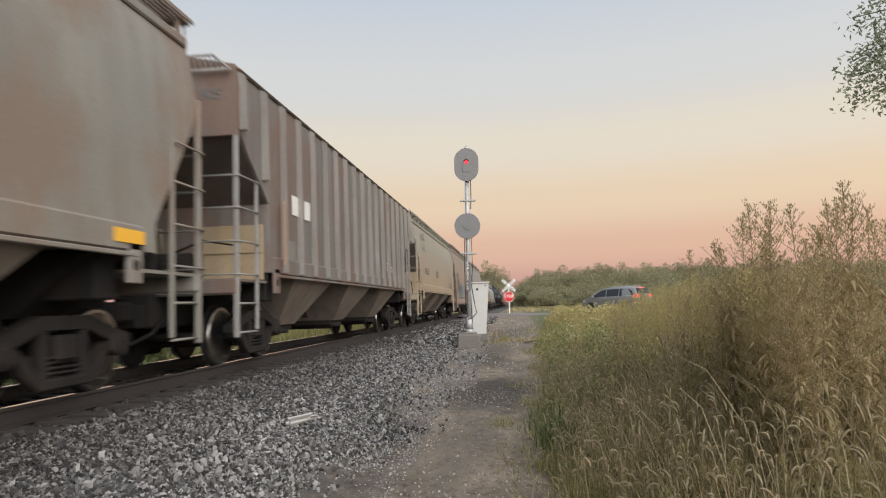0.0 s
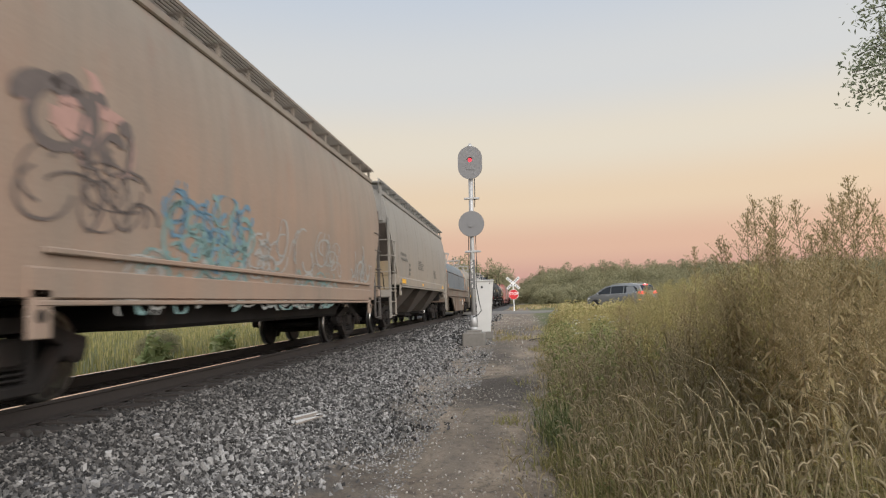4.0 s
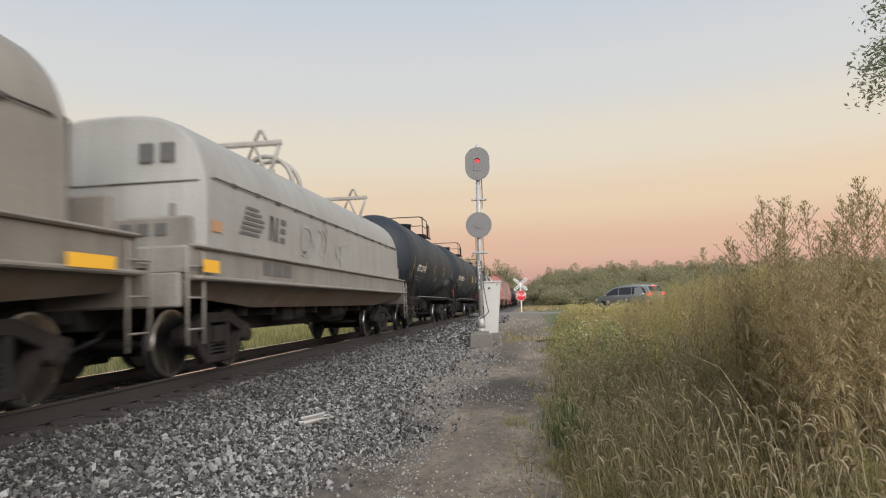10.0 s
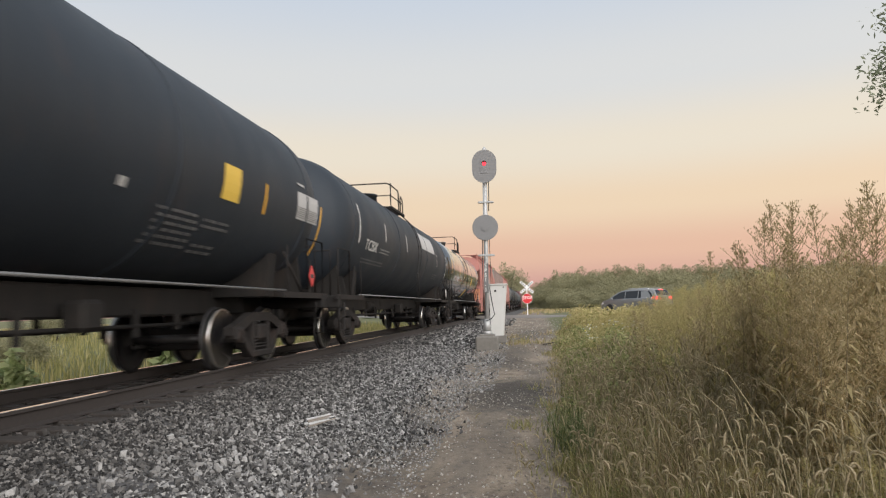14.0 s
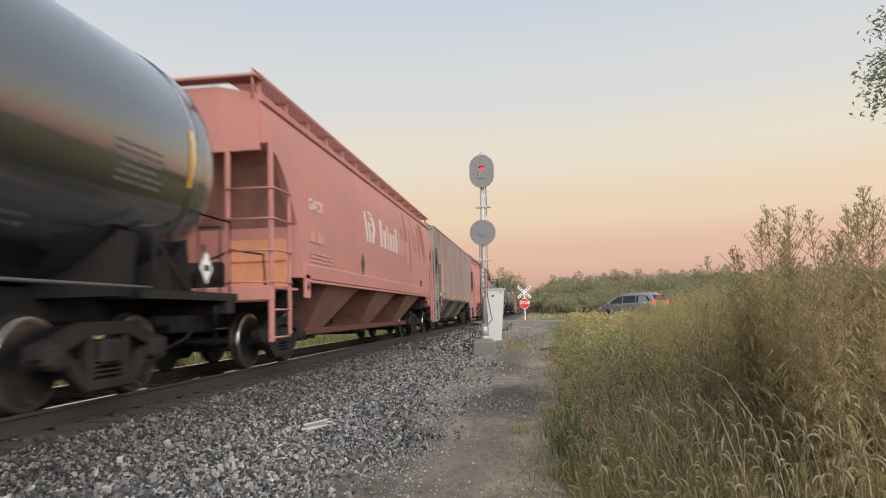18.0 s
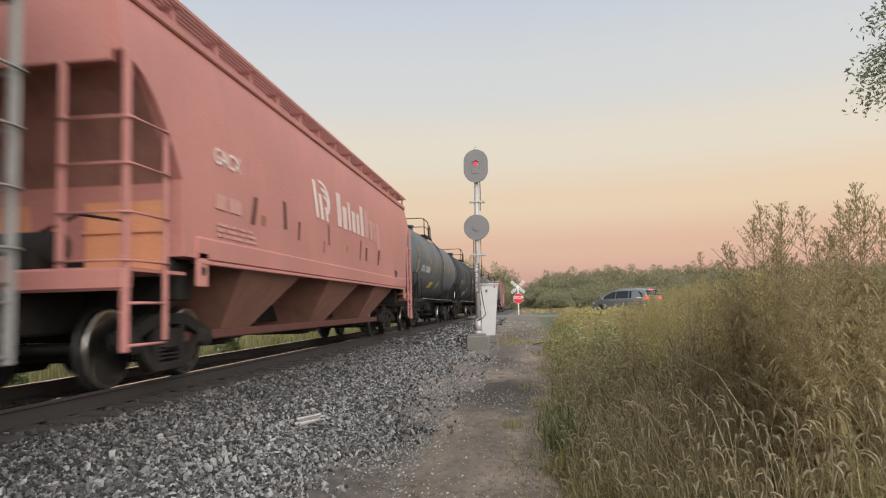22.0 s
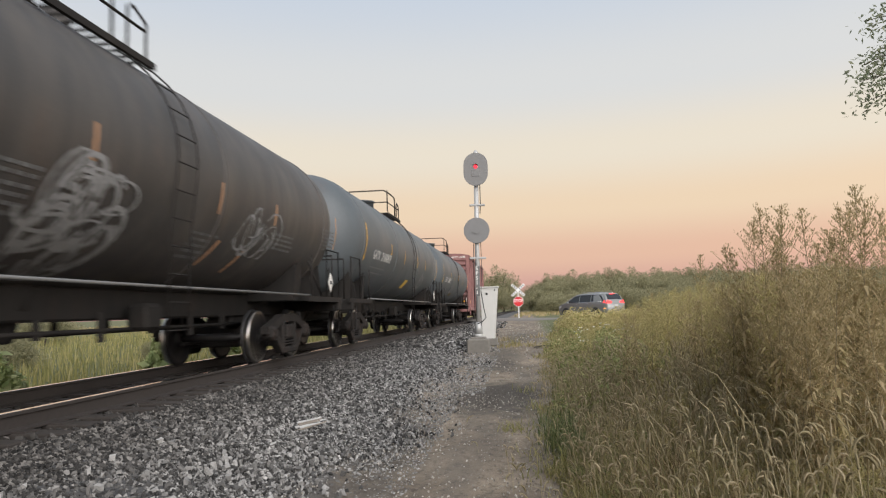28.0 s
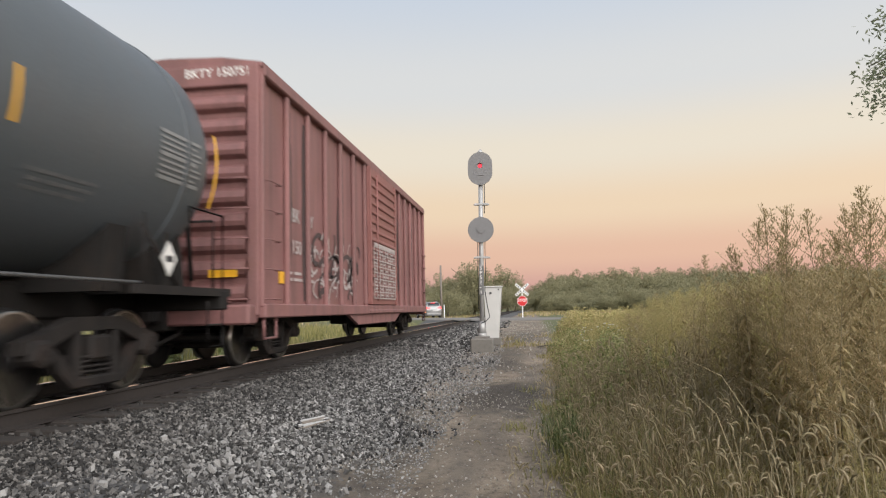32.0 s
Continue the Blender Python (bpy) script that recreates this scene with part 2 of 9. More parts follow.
M_UNDER = paint("black_underframe", (0.022, 0.0205, 0.0195), 0.3, 0.3, 0.75, grime_col=(0.05, 0.043, 0.037), rust_col=(0.058, 0.04, 0.03), gloss=0.1)
M_WHITE = plain("white_stencil", (0.72, 0.70, 0.66), 0.6, 0, 0.12)
M_TEXT = plain("aged_white_lettering", (0.52, 0.51, 0.49), 0.65, 0, 0.2)
M_DIMWHITE = plain("worn_white_stencil", (0.42, 0.41, 0.39), 0.65, 0, 0.25)
M_BOARDGREY = plain("grey_board_paint", (0.15, 0.148, 0.145), 0.6, 0, 0.2)
M_MIDSTENCIL = plain("mid_grey_stencil", (0.24, 0.24, 0.235), 0.65, 0, 0.3)
M_BLACKMARK = plain("black_stencil", (0.035, 0.035, 0.038), 0.6, 0, 0.2)
M_YELLOW = plain("yellow_reflector", (0.80, 0.42, 0.03), 0.4, 0, 0.12)
M_YELLOWSIGN = plain("yellow_panel", (0.66, 0.44, 0.07), 0.5, 0, 0.12)
M_REDMARK = plain("red_placard", (0.55, 0.05, 0.05), 0.5, 0, 0.15)
M_PATCH = plain("grey_patch_panel", (0.45, 0.44, 0.43), 0.6, 0, 0.2)
M_SPRAY = [plain("spray_" + n, c, 0.6, 0, 0.25) for n, c in (("blue", (0.12, 0.23, 0.31)), ("pale", (0.34, 0.34, 0.32)), ("pink", (0.40, 0.24, 0.20)), ("teal", (0.17, 0.28, 0.27)), ("black", (0.04, 0.035, 0.035)))]
M_SIGNALGREY = plain("grey_signal_paint", (0.19, 0.187, 0.187), 0.55, 0, 0.1)
M_SIGNALMAST = plain("silver_mast_paint", (0.44, 0.435, 0.425), 0.5, 0.3, 0.12, 10)
M_REDLAMP = plain("lit_red_lens", (0.6, 0.02, 0.02), 0.3, 0, 0.05, emit=(1.0, 0.02, 0.045), strength=2.2)
M_CONCRETE = plain("stained_concrete", (0.19, 0.175, 0.155), 0.9, 0, 0.3, 12)
M_CABINET = plain("white_case_paint", (0.55, 0.54, 0.515), 0.5, 0, 0.1, 4)
M_CABLE = plain("black_cable", (0.03, 0.03, 0.03), 0.5, 0, 0.1)
M_SIGNWHITE = plain("white_sign_sheet", (0.80, 0.80, 0.78), 0.4, 0, 0.05)
M_STOPRED = plain("stop_sign_red", (0.62, 0.03, 0.035), 0.4, 0, 0.06)
M_POLEWOOD = plain("grey_pole_wood", (0.22, 0.19, 0.16), 0.9, 0, 0.3, 8)
M_CARPAINT = plain("grey_van_paint", (0.26, 0.262, 0.258), 0.36, 0.4, 0.05, 3)
M_GLASS = plain("tinted_glass", (0.02, 0.022, 0.025), 0.06, 0, 0.05)
M_TYRE = plain("tyre_rubber", (0.03, 0.03, 0.03), 0.85, 0, 0.15)
M_RIM = plain("alloy_rim", (0.62, 0.62, 0.63), 0.4, 0.4, 0.1)
M_TAIL = plain("lit_tail_lamp", (0.5, 0.02, 0.02), 0.3, 0, 0.05, emit=(1.0, 0.05, 0.05), strength=1.6)
M_TAILAMBER = plain("lit_amber_lamp", (0.6, 0.2, 0.05), 0.3, 0, 0.05, emit=(1.0, 0.3, 0.1), strength=2.0)
M_CHROME = plain("bright_chrome", (0.85, 0.85, 0.86), 0.15, 0.9, 0.03)
M_BRAKE = plain("lit_brake_lamp", (0.5, 0.02, 0.02), 0.3, 0, 0.05, emit=(1.0, 0.05, 0.05), strength=3.0)
M_ASPHALT = plain("grey_asphalt", (0.195, 0.178, 0.16), 0.9, 0, 0.2, 25)
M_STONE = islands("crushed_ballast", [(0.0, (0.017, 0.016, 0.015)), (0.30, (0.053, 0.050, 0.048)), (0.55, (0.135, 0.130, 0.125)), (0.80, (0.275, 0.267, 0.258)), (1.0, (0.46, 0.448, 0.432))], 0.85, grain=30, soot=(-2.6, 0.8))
# between the ties: mostly the train's shade, put into a darker stone colour
M_TRACKSTONE = islands("shaded_track_stone", [(0.0, (0.014, 0.013, 0.012)), (0.5, (0.04, 0.037, 0.034)), (1.0, (0.11, 0.10, 0.093))], 0.85, grain=30)
M_STONE_ONE = islands("crushed_ballast_single", [(0.0, (0.09, 0.086, 0.082)), (0.5, (0.19, 0.183, 0.176)), (1.0, (0.42, 0.41, 0.395))], 0.85, obj_random=True, grain=30)
M_GRASS = islands("late_summer_grass", [(0.0, (0.16, 0.155, 0.055)), (0.3, (0.29, 0.235, 0.10)), (0.6, (0.39, 0.30, 0.145)), (0.85, (0.46, 0.335, 0.195)), (1.0, (0.56, 0.42, 0.28))], 0.7, through_light=0.25, patches=(0.20, 0.20, 0.065))
M_GREENGRASS = islands("fresh_green_grass", [(0.0, (0.155, 0.16, 0.052)), (0.6, (0.32, 0.29, 0.105)), (1.0, (0.48, 0.405, 0.19))], 0.7, through_light=0.45)
M_DEEPGREEN = islands("deep_green_grass", [(0.0, (0.06, 0.085, 0.025)), (0.5, (0.13, 0.155, 0.05)), (1.0, (0.25, 0.24, 0.10))], 0.65, through_light=0.3)
M_FRESHLEAF = islands("fresh_green_blade", [(0.0, (0.11, 0.16, 0.05)), (0.5, (0.20, 0.26, 0.085)), (1.0, (0.33, 0.36, 0.14))], 0.6, through_light=0.4)
M_RUSSET = islands("russet_dead_leaf", [(0.0, (0.17, 0.115, 0.06)), (0.5, (0.27, 0.18, 0.10)), (1.0, (0.38, 0.27, 0.16))], 0.85, through_light=0.35)
M_HEAD = islands("foxtail_head", [(0.0, (0.29, 0.245, 0.14)), (0.6, (0.42, 0.35, 0.21)), (1.0, (0.56, 0.46, 0.31))], 0.85, through_light=0.5)
M_WEED = islands("weed_leaf", [(0.0, (0.26, 0.215, 0.10)), (0.5, (0.41, 0.325, 0.165)), (1.0, (0.55, 0.43, 0.265))], 0.8, through_light=0.45)
M_GOLDEN = islands("yellow_green_weed_leaf", [(0.0, (0.32, 0.30, 0.115)), (0.5, (0.49, 0.42, 0.18)), (1.0, (0.62, 0.50, 0.27))], 0.8, through_light=0.5)
M_LEAFYWEED = islands("leafy_weed_leaf", [(0.0, (0.17, 0.20, 0.075)), (0.5, (0.32, 0.325, 0.13)), (0.85, (0.44, 0.415, 0.19)), (1.0, (0.56, 0.49, 0.28))], 0.75, through_light=0.5)
M_YELLOWFLOWER = plain("yellow_flower", (0.75, 0.66, 0.16), 0.7, 0, 0.1)
M_BARGREY = paint("worn_grey_lifting_bar", (0.33, 0.31, 0.28), 0.35, 0.3, 0.6)
M_BELLYPIPE = plain("dull_grey_pipe", (0.18, 0.18, 0.178), 0.5, 0.3, 0.2)
M_STEM = plain("weed_stem", (0.25, 0.20, 0.12), 0.8, 0, 0.25)
M_FLOWER = plain("white_flower", (0.75, 0.75, 0.68), 0.7, 0, 0.1)
M_LEAF = islands("tree_leaf", [(0.0, (0.16, 0.19, 0.12)), (0.5, (0.26, 0.29, 0.19)), (1.0, (0.36, 0.38, 0.26))], 0.65, through_light=0.5)
# leaf colour paled to stand for haze over the distance
M_FARLEAF = islands("hazed_woodland_leaf", [(0.0, (0.26, 0.245, 0.145)), (0.5, (0.32, 0.30, 0.175)), (1.0, (0.38, 0.355, 0.215))], 0.85, through_light=0.5)
M_BARK = plain("bark", (0.11, 0.09, 0.07), 0.9, 0, 0.35, 9)


def ground_material():
    """Trail dirt, ballast bed and field soil in one sheet, with ragged borders between them."""
    m, nt, b = nodes_of("ground_soil")
    co = coords(nt)
    sep = nt.nodes.new("ShaderNodeSeparateXYZ")
    link(nt, co, sep.inputs[0])
    big, mid, fine = noise_node(nt, co, 0.7, 4), noise_node(nt, co, 4.0, 5), noise_node(nt, co, 45, 5, rough=0.7)
    x = math_node(nt, "ADD", sep.outputs["X"], math_node(nt, "MULTIPLY", math_node(nt, "SUBTRACT", mid, 0.5), 0.9))
    dirt = mix_node(nt, ramp_node(nt, big, [(0.38, (0, 0, 0)), (0.62, (1, 1, 1))]), (0.235, 0.188, 0.142), (0.40, 0.33, 0.255))
    dark = ramp_node(nt, noise_node(nt, co, 0.9, 6, (1.0, 0.45, 1.0), 0.6), [(0.50, (0, 0, 0)), (0.62, (1, 1, 1))])
    dirt = mix_node(nt, math_node(nt, "MULTIPLY", dark, 0.55), dirt, (0.12, 0.105, 0.09))
    for cx, cy, rx, ry, k in ((-0.55, 11.6, 0.85, 1.9, 0.85), (-1.75, 8.3, 0.55, 1.9, 0.75), (-0.7, 17.5, 0.55, 3.0, 0.6), (-2.0, 5.2, 0.5, 1.6, 0.5), (-0.6, 26.0, 0.9, 3.5, 0.5)):
        mp = nt.nodes.new("ShaderNodeMapping")
        mp.vector_type = "POINT"
        mp.inputs["Location"].default_value = (-cx / rx, -cy / ry, 0)
        mp.inputs["Scale"].default_value = (1 / rx, 1 / ry, 0)
        link(nt, co, mp.inputs[0])
        ln = nt.nodes.new("ShaderNodeVectorMath")
        ln.operation = "LENGTH"
        link(nt, mp.outputs[0], ln.inputs[0])
        far = math_node(nt, "ADD", ln.outputs["Value"], math_node(nt, "MULTIPLY", math_node(nt, "SUBTRACT", mid, 0.5), 1.5))
        damp = ramp_node(nt, math_node(nt, "MULTIPLY", far, 0.5), [(0.28, (1, 1, 1)), (0.62, (0, 0, 0))])
        dirt = mix_node(nt, math_node(nt, "MULTIPLY", damp, k), dirt, (0.065, 0.057, 0.049))
    dirt = mix_node(nt, 0.65, dirt, ramp_node(nt, fine, [(0.3, (0.35, 0.34, 0.33)), (0.68, (1.0, 0.98, 0.95))]), "MULTIPLY")
    clods = noise_node(nt, co, 11.0, 6, (1.0, 0.7, 1.0), 0.7)
    dirt = mix_node(nt, 0.75, dirt, ramp_node(nt, clods, [(0.36, (0.36, 0.33, 0.30)), (0.48, (0.85, 0.83, 0.80)), (0.66, (1.0, 0.97, 0.92))]), "MULTIPLY")
    ruts = ramp_node(nt, noise_node(nt, co, 1.6, 5, (1.0, 0.22, 1.0), 0.6), [(0.46, (0, 0, 0)), (0.60, (1, 1, 1))])
    dirt = mix_node(nt, math_node(nt, "MULTIPLY", ruts, 0.4), dirt, (0.115, 0.098, 0.082))
    bed = mix_node(nt, fine, (0.018, 0.017, 0.017), (0.12, 0.116, 0.115))
    soil = mix_node(nt, mid, (0.06, 0.07, 0.027), (0.15, 0.15, 0.06))
    left = ramp_node(nt, math_node(nt, "MULTIPLY", math_node(nt, "ADD", x, 2.35), 1.2), [(0.2, (0, 0, 0)), (0.7, (1, 1, 1))])
    right = ramp_node(nt, math_node(nt, "MULTIPLY", math_node(nt, "SUBTRACT", x, 0.25), 1.2), [(0.2, (0, 0, 0)), (0.8, (1, 1, 1))])
    farleft = ramp_node(nt, math_node(nt, "MULTIPLY", math_node(nt, "ADD", x, 9.6), 1.5), [(0.2, (0, 0, 0)), (0.8, (1, 1, 1))])
    c = mix_node(nt, left, bed, dirt)
    c = mix_node(nt, right, c, soil)
    c = mix_node(nt, farleft, soil, c)
    link(nt, c, b.inputs["Base Color"])
    b.inputs["Roughness"].default_value = 0.95
    bump(nt, b, mix_node(nt, 0.5, fine, clods), 0.8, 0.035)
    return m


M_GROUND = ground_material()
M_FINES = islands("ballast_fines_stone", [(0.0, (0.10, 0.095, 0.09)), (0.6, (0.22, 0.21, 0.20)), (1.0, (0.40, 0.39, 0.375))], 0.9)
M_PEBBLE = islands("trail_pebble", [(0.0, (0.14, 0.12, 0.10)), (0.6, (0.30, 0.27, 0.23)), (1.0, (0.52, 0.48, 0.43))], 0.9)

# ---- mesh helpers ----


class Mesh:
    """Collects plain geometry; every call adds one closed piece."""

    def __init__(self):
        self.v, self.f, self.s, self.m = [], [], [], []
        self.mi = 0

    def add(self, verts, faces, smooth=False):
        o = len(self.v)
        self.v += [tuple(p) for p in verts]
        self.f += [tuple(i + o for i in f) for f in faces]
        self.s += [smooth] * len(faces)
        self.m += [self.mi] * len(faces)
        return self

    def box(self, c, s, b=0.0, rot=None):
        """A box of size s at c, with chamfered edges where b is given."""
        hx, hy, hz = s[0] / 2, s[1] / 2, s[2] / 2
        if b <= 0:
            vs = [(x, y, z) for x in (-hx, hx) for y in (-hy, hy) for z in (-hz, hz)]
            fs = [(0, 1, 3, 2), (4, 6, 7, 5), (0, 4, 5, 1), (2, 3, 7, 6), (0, 2, 6, 4), (1, 5, 7, 3)]
        else:
            b = min(b, hx * 0.8, hy * 0.8, hz * 0.8)
            vs, fs, idx = [], [], {}
            for sx in (-1, 1):
                for sy in (-1, 1):
                    for sz in (-1, 1):
                        for k, d in enumerate(((0, b, b), (b, 0, b), (b, b, 0))):
                            idx[sx, sy, sz, k] = len(vs)
                            vs.append((sx * (hx - d[0]), sy * (hy - d[1]), sz * (hz - d[2])))
            for k in range(3):
                a, c2 = [i for i in range(3) if i != k]
                for sg in (-1, 1):
                    loop = []
                    for u, w in ((-1, -1), (1, -1), (1, 1), (-1, 1)):
                        q = [0, 0, 0]
                        q[k], q[a], q[c2] = sg, u, w
                        loop.append(idx[q[0], q[1], q[2], k])
                    fs.append(tuple(loop))
            for k in range(3):
                a, c2 = [i for i in range(3) if i != k]
                for u in (-1, 1):
                    for w in (-1, 1):
                        ends = []
                        for sg in (-1, 1):
                            q = [0, 0, 0]
                            q[k], q[a], q[c2] = sg, u, w
                            ends.append((idx[q[0], q[1], q[2], a], idx[q[0], q[1], q[2], c2]))
                        fs.append((ends[0][0], ends[1][0], ends[1][1], ends[0][1]))
            for sx in (-1, 1):
                for sy in (-1, 1):
                    for sz in (-1, 1):
                        fs.append(tuple(idx[sx, sy, sz, k] for k in range(3)))
        if rot is not None:
            vs = [rot @ Vector(p) for p in vs]
        return self.add([(p[0] + c[0], p[1] + c[1], p[2] + c[2]) for p in vs], fs)

    def cyl(self, p0, p1, r, n=12, r2=None, smooth=True):
        p0, p1 = Vector(p0), Vector(p1)
        q = (p1 - p0).to_track_quat("Z", "Y")
        r2 = r if r2 is None else r2
        vs = []
        for p, rr in ((p0, r), (p1, r2)):
            for i in range(n):
                a = 2 * math.pi * i / n
                vs.append(p + q @ Vector((rr * math.cos(a), rr * math.sin(a), 0)))
        self.add(vs, [(i, (i + 1) % n, n + (i + 1) % n, n + i) for i in range(n)], smooth)
        o = len(self.v) - 2 * n
        self.f += [tuple(o + n - 1 - i for i in range(n)), tuple(o + n + i for i in range(n))]
        self.s += [False, False]
        self.m += [self.mi, self.mi]
        return self

    def tube(self, pts, r, n=6):
        """A bent pipe through pts."""
        pts = [Vector(p) for p in pts]
        vs = []
        for i, p in enumerate(pts):
            d = (pts[min(i + 1, len(pts) - 1)] - pts[max(i - 1, 0)]).normalized()
            q = d.to_track_quat("Z", "Y")
            rr = r[i] if isinstance(r, (list, tuple)) else r
            vs += [p + q @ Vector((rr * math.cos(2 * math.pi * k / n), rr * math.sin(2 * math.pi * k / n), 0)) for k in range(n)]
        fs = []
        for i in range(len(pts) - 1):
            for k in range(n):
                fs.append((i * n + k, i * n + (k + 1) % n, (i + 1) * n + (k + 1) % n, (i + 1) * n + k))
        self.add(vs, fs, True)
        o = len(self.v) - len(vs)
        self.f += [tuple(o + n - 1 - k for k in range(n)), tuple(o + len(vs) - n + k for k in range(n))]
        self.s += [False, False]
        self.m += [self.mi, self.mi]
        return self

    def prism(self, poly, a, b, axis="y", smooth=False):
        """A polygon swept from a to b along an axis. poly in (x, z) for y, (y, z) for x, (x, y) for z."""
        n = len(poly)

        def at(u, w, k):
            return {"y": (u, k, w), "x": (k, u, w), "z": (u, w, k)}[axis]
        vs = [at(u, w, a) for u, w in poly] + [at(u, w, b) for u, w in poly]
        self.add(vs, [(i, (i + 1) % n, n + (i + 1) % n, n + i) for i in range(n)], smooth)
        o = len(self.v) - 2 * n
        self.f += [tuple(o + n - 1 - i for i in range(n)), tuple(o + n + i for i in range(n))]
        self.s += [False, False]
        self.m += [self.mi, self.mi]
        return self

    def lathe(self, prof, n=24, c=(0, 0, 0), axis="z"):
        """A profile of (radius, height) turned about an axis through c."""
        vs = []
        for r, h in prof:
            for i in range(n):
                a = 2 * math.pi * i / n
                u, w = r * math.cos(a), r * math.sin(a)
                p = {"z": (u, w, h), "x": (h, u, w), "y": (u, h, w)}[axis]
                vs.append((p[0] + c[0], p[1] + c[1], p[2] + c[2]))
        fs = []
        for j in range(len(prof) - 1):
            for i in range(n):
                fs.append((j * n + i, j * n + (i + 1) % n, (j + 1) * n + (i + 1) % n, (j + 1) * n + i))
        self.add(vs, fs, True)
        o = len(self.v) - len(vs)
        self.f += [tuple(o + n - 1 - i for i in range(n)), tuple(o + len(vs) - n + i for i in range(n))]
        self.s += [False, False]
        self.m += [self.mi, self.mi]
        return self

    def data(self, name, *mats):
        me = bpy.data.meshes.new(name)
        me.from_pydata(self.v, [], self.f)
        for m in mats:
            me.materials.append(m)
        me.polygons.foreach_set("use_smooth", self.s)
        me.polygons.foreach_set("material_index", self.m)
        bm = bmesh.new()
        bm.from_mesh(me)
        bmesh.ops.recalc_face_normals(bm, faces=bm.faces)
        bm.to_mesh(me)
        bm.free()
        me.update()
        return me


def part(name, mesh, material, parent, label=""):
    """One mesh object under a thing or a part."""
    me = mesh.data(name, *(material if isinstance(material, (list, tuple)) else [material])) if isinstance(mesh, Mesh) else mesh
    ob = new(name, me)
    ob.parent = parent
    return tagged(ob, label)


def thing(name, mesh, material, label, category, group="", kind=""):
    me = None
    if isinstance(mesh, Mesh):
        me = mesh.data(name, *(material if isinstance(material, (list, tuple)) else [material]))
    elif mesh is not None:
        me = mesh
    return tagged(new(name, me), label, category, group, kind)


def array_mesh(name, verts, faces, material, smooth=False):
    """A large mesh straight from arrays of corners and faces (all faces of one size)."""
    me = bpy.data.meshes.new(name)
    verts, faces = np.asarray(verts, np.float32), np.asarray(faces, np.int32)
    n, k = faces.shape
    me.vertices.add(len(verts))
    me.vertices.foreach_set("co", verts.ravel())
    me.loops.add(n * k)
    me.loops.foreach_set("vertex_index", faces.ravel())
    me.polygons.add(n)
    me.polygons.foreach_set("loop_start", np.arange(n, dtype=np.int32) * k)
    me.polygons.foreach_set("use_smooth", np.full(n, smooth))
    me.materials.append(material)
    me.update(calc_edges=True)
    return me


# ---- lie of the land: the track runs along y, its railhead 0.82 m below the eye ----
ZR = 0.88
XT = -5.56


def trail_z(y):
    return float(np.interp(y, [2, 6, 19.4, 30, 45, 62, 90, 160, 400], [0.0, 0.05, 0.50, 0.66, 0.80, 0.82, 0.78, 0.6, 0.4]))


def ground_z(x, y):
    t = trail_z(y)
    shoulder = ZR - 0.22
    right = t + 0.06 * max(0.0, min(1.0, (x - 0.3) / 1.5))
    toe = float(np.interp(y, [5, 9, 13, 17], [-1.95, -1.8, -1.6, -1.5]))
    top = XT + 1.32
    if x > toe:
        z = right
    elif x > top:
        u = (toe - x) / (toe - top)
        z = t + (shoulder - t) * (u ** 0.8)
    elif x > XT - 1.32:
        z = shoulder - 0.02
    else:
        field = min(0.25, t + 0.1)
        u = min(1.0, (XT - 1.32 - x) / 2.3)
        z = shoulder + (field - shoulder) * u
    if x > XT - 1.32 and x < XT + 1.32:
        z = shoulder - 0.02
    return z


ROAD = [(34, 34), (20, 42.5), (12, 47.5), (7.0, 50.0), (4.2, 51.2), (2.0, 52.2), (0.4, 53.4), (-2.0, 56.0), (-5.3, 60.5), (-9.2, 68.2), (-13.2, 77.2), (-25, 104), (-58, 172)]


def road_x(y):
    return float(np.interp(y, [p[1] for p in ROAD], [p[0] for p in ROAD]))


def road_z(x, y):
    return float(np.interp(y, [24, 35, 45, 56, 60, 64, 82, 110, 172], [0.60, 0.75, 0.80, 0.87, 0.88, 0.87, 0.80, 0.70, 0.60]))


def build_ground():
    xs = sorted({round(v, 3) for v in [-1500, -700, -350, -180, -100, -60, -40, -30, -24, -19, -15, -12.5, -11, -10, -9.2, -8.4, -7.7, -7.2, -6.9, -6.85, -5.56, -4.3, -4.2] + list(np.arange(-4.0, 3.01, 0.2)) + [3.6, 4.5, 6, 8, 10, 13, 17, 22, 30, 42, 60, 90, 150, 300, 700, 1500]})
    ys = sorted({round(float(v), 3) for v in list(np.arange(-6, 24, 0.4)) + list(np.arange(24, 72, 2)) + [-1500, -500, -150, -60, -25, -12, 78, 86, 95, 110, 130, 160, 200, 260, 340, 450, 700, 1200, 2500, 4200]})
    vs, fs = [], []
    for y in ys:
        for x in xs:
            z = ground_z(x, y)
            dx = abs(x - road_x(y))
            if 24 < y < 172 and dx < 9:
                k = min(1.0, max(0.0, (9 - dx) / 5.0))
                near_track = abs(x - XT) < 1.35
                if not near_track:
                    z = z * (1 - k) + (road_z(x, y) - 0.05) * k
            if -4.1 < x < 0.6 and y < 24:
                z += 0.035 * noise.noise((x * 0.9, y * 0.5, 1.0)) + 0.012 * noise.noise((x * 4, y * 3, 7.0))
            vs.append((x, y, z))
    nx = len(xs)
    for j in range(len(ys) - 1):
        for i in range(nx - 1):
            fs.append((j * nx + i, j * nx + i + 1, (j + 1) * nx + i + 1, (j + 1) * nx + i))
    me = array_mesh("ground", vs, fs, M_GROUND, True)
    tagged(new("ground", me), "brown dirt trail, ballast bed and weedy field soil", "ground", kind="structure")


build_ground()


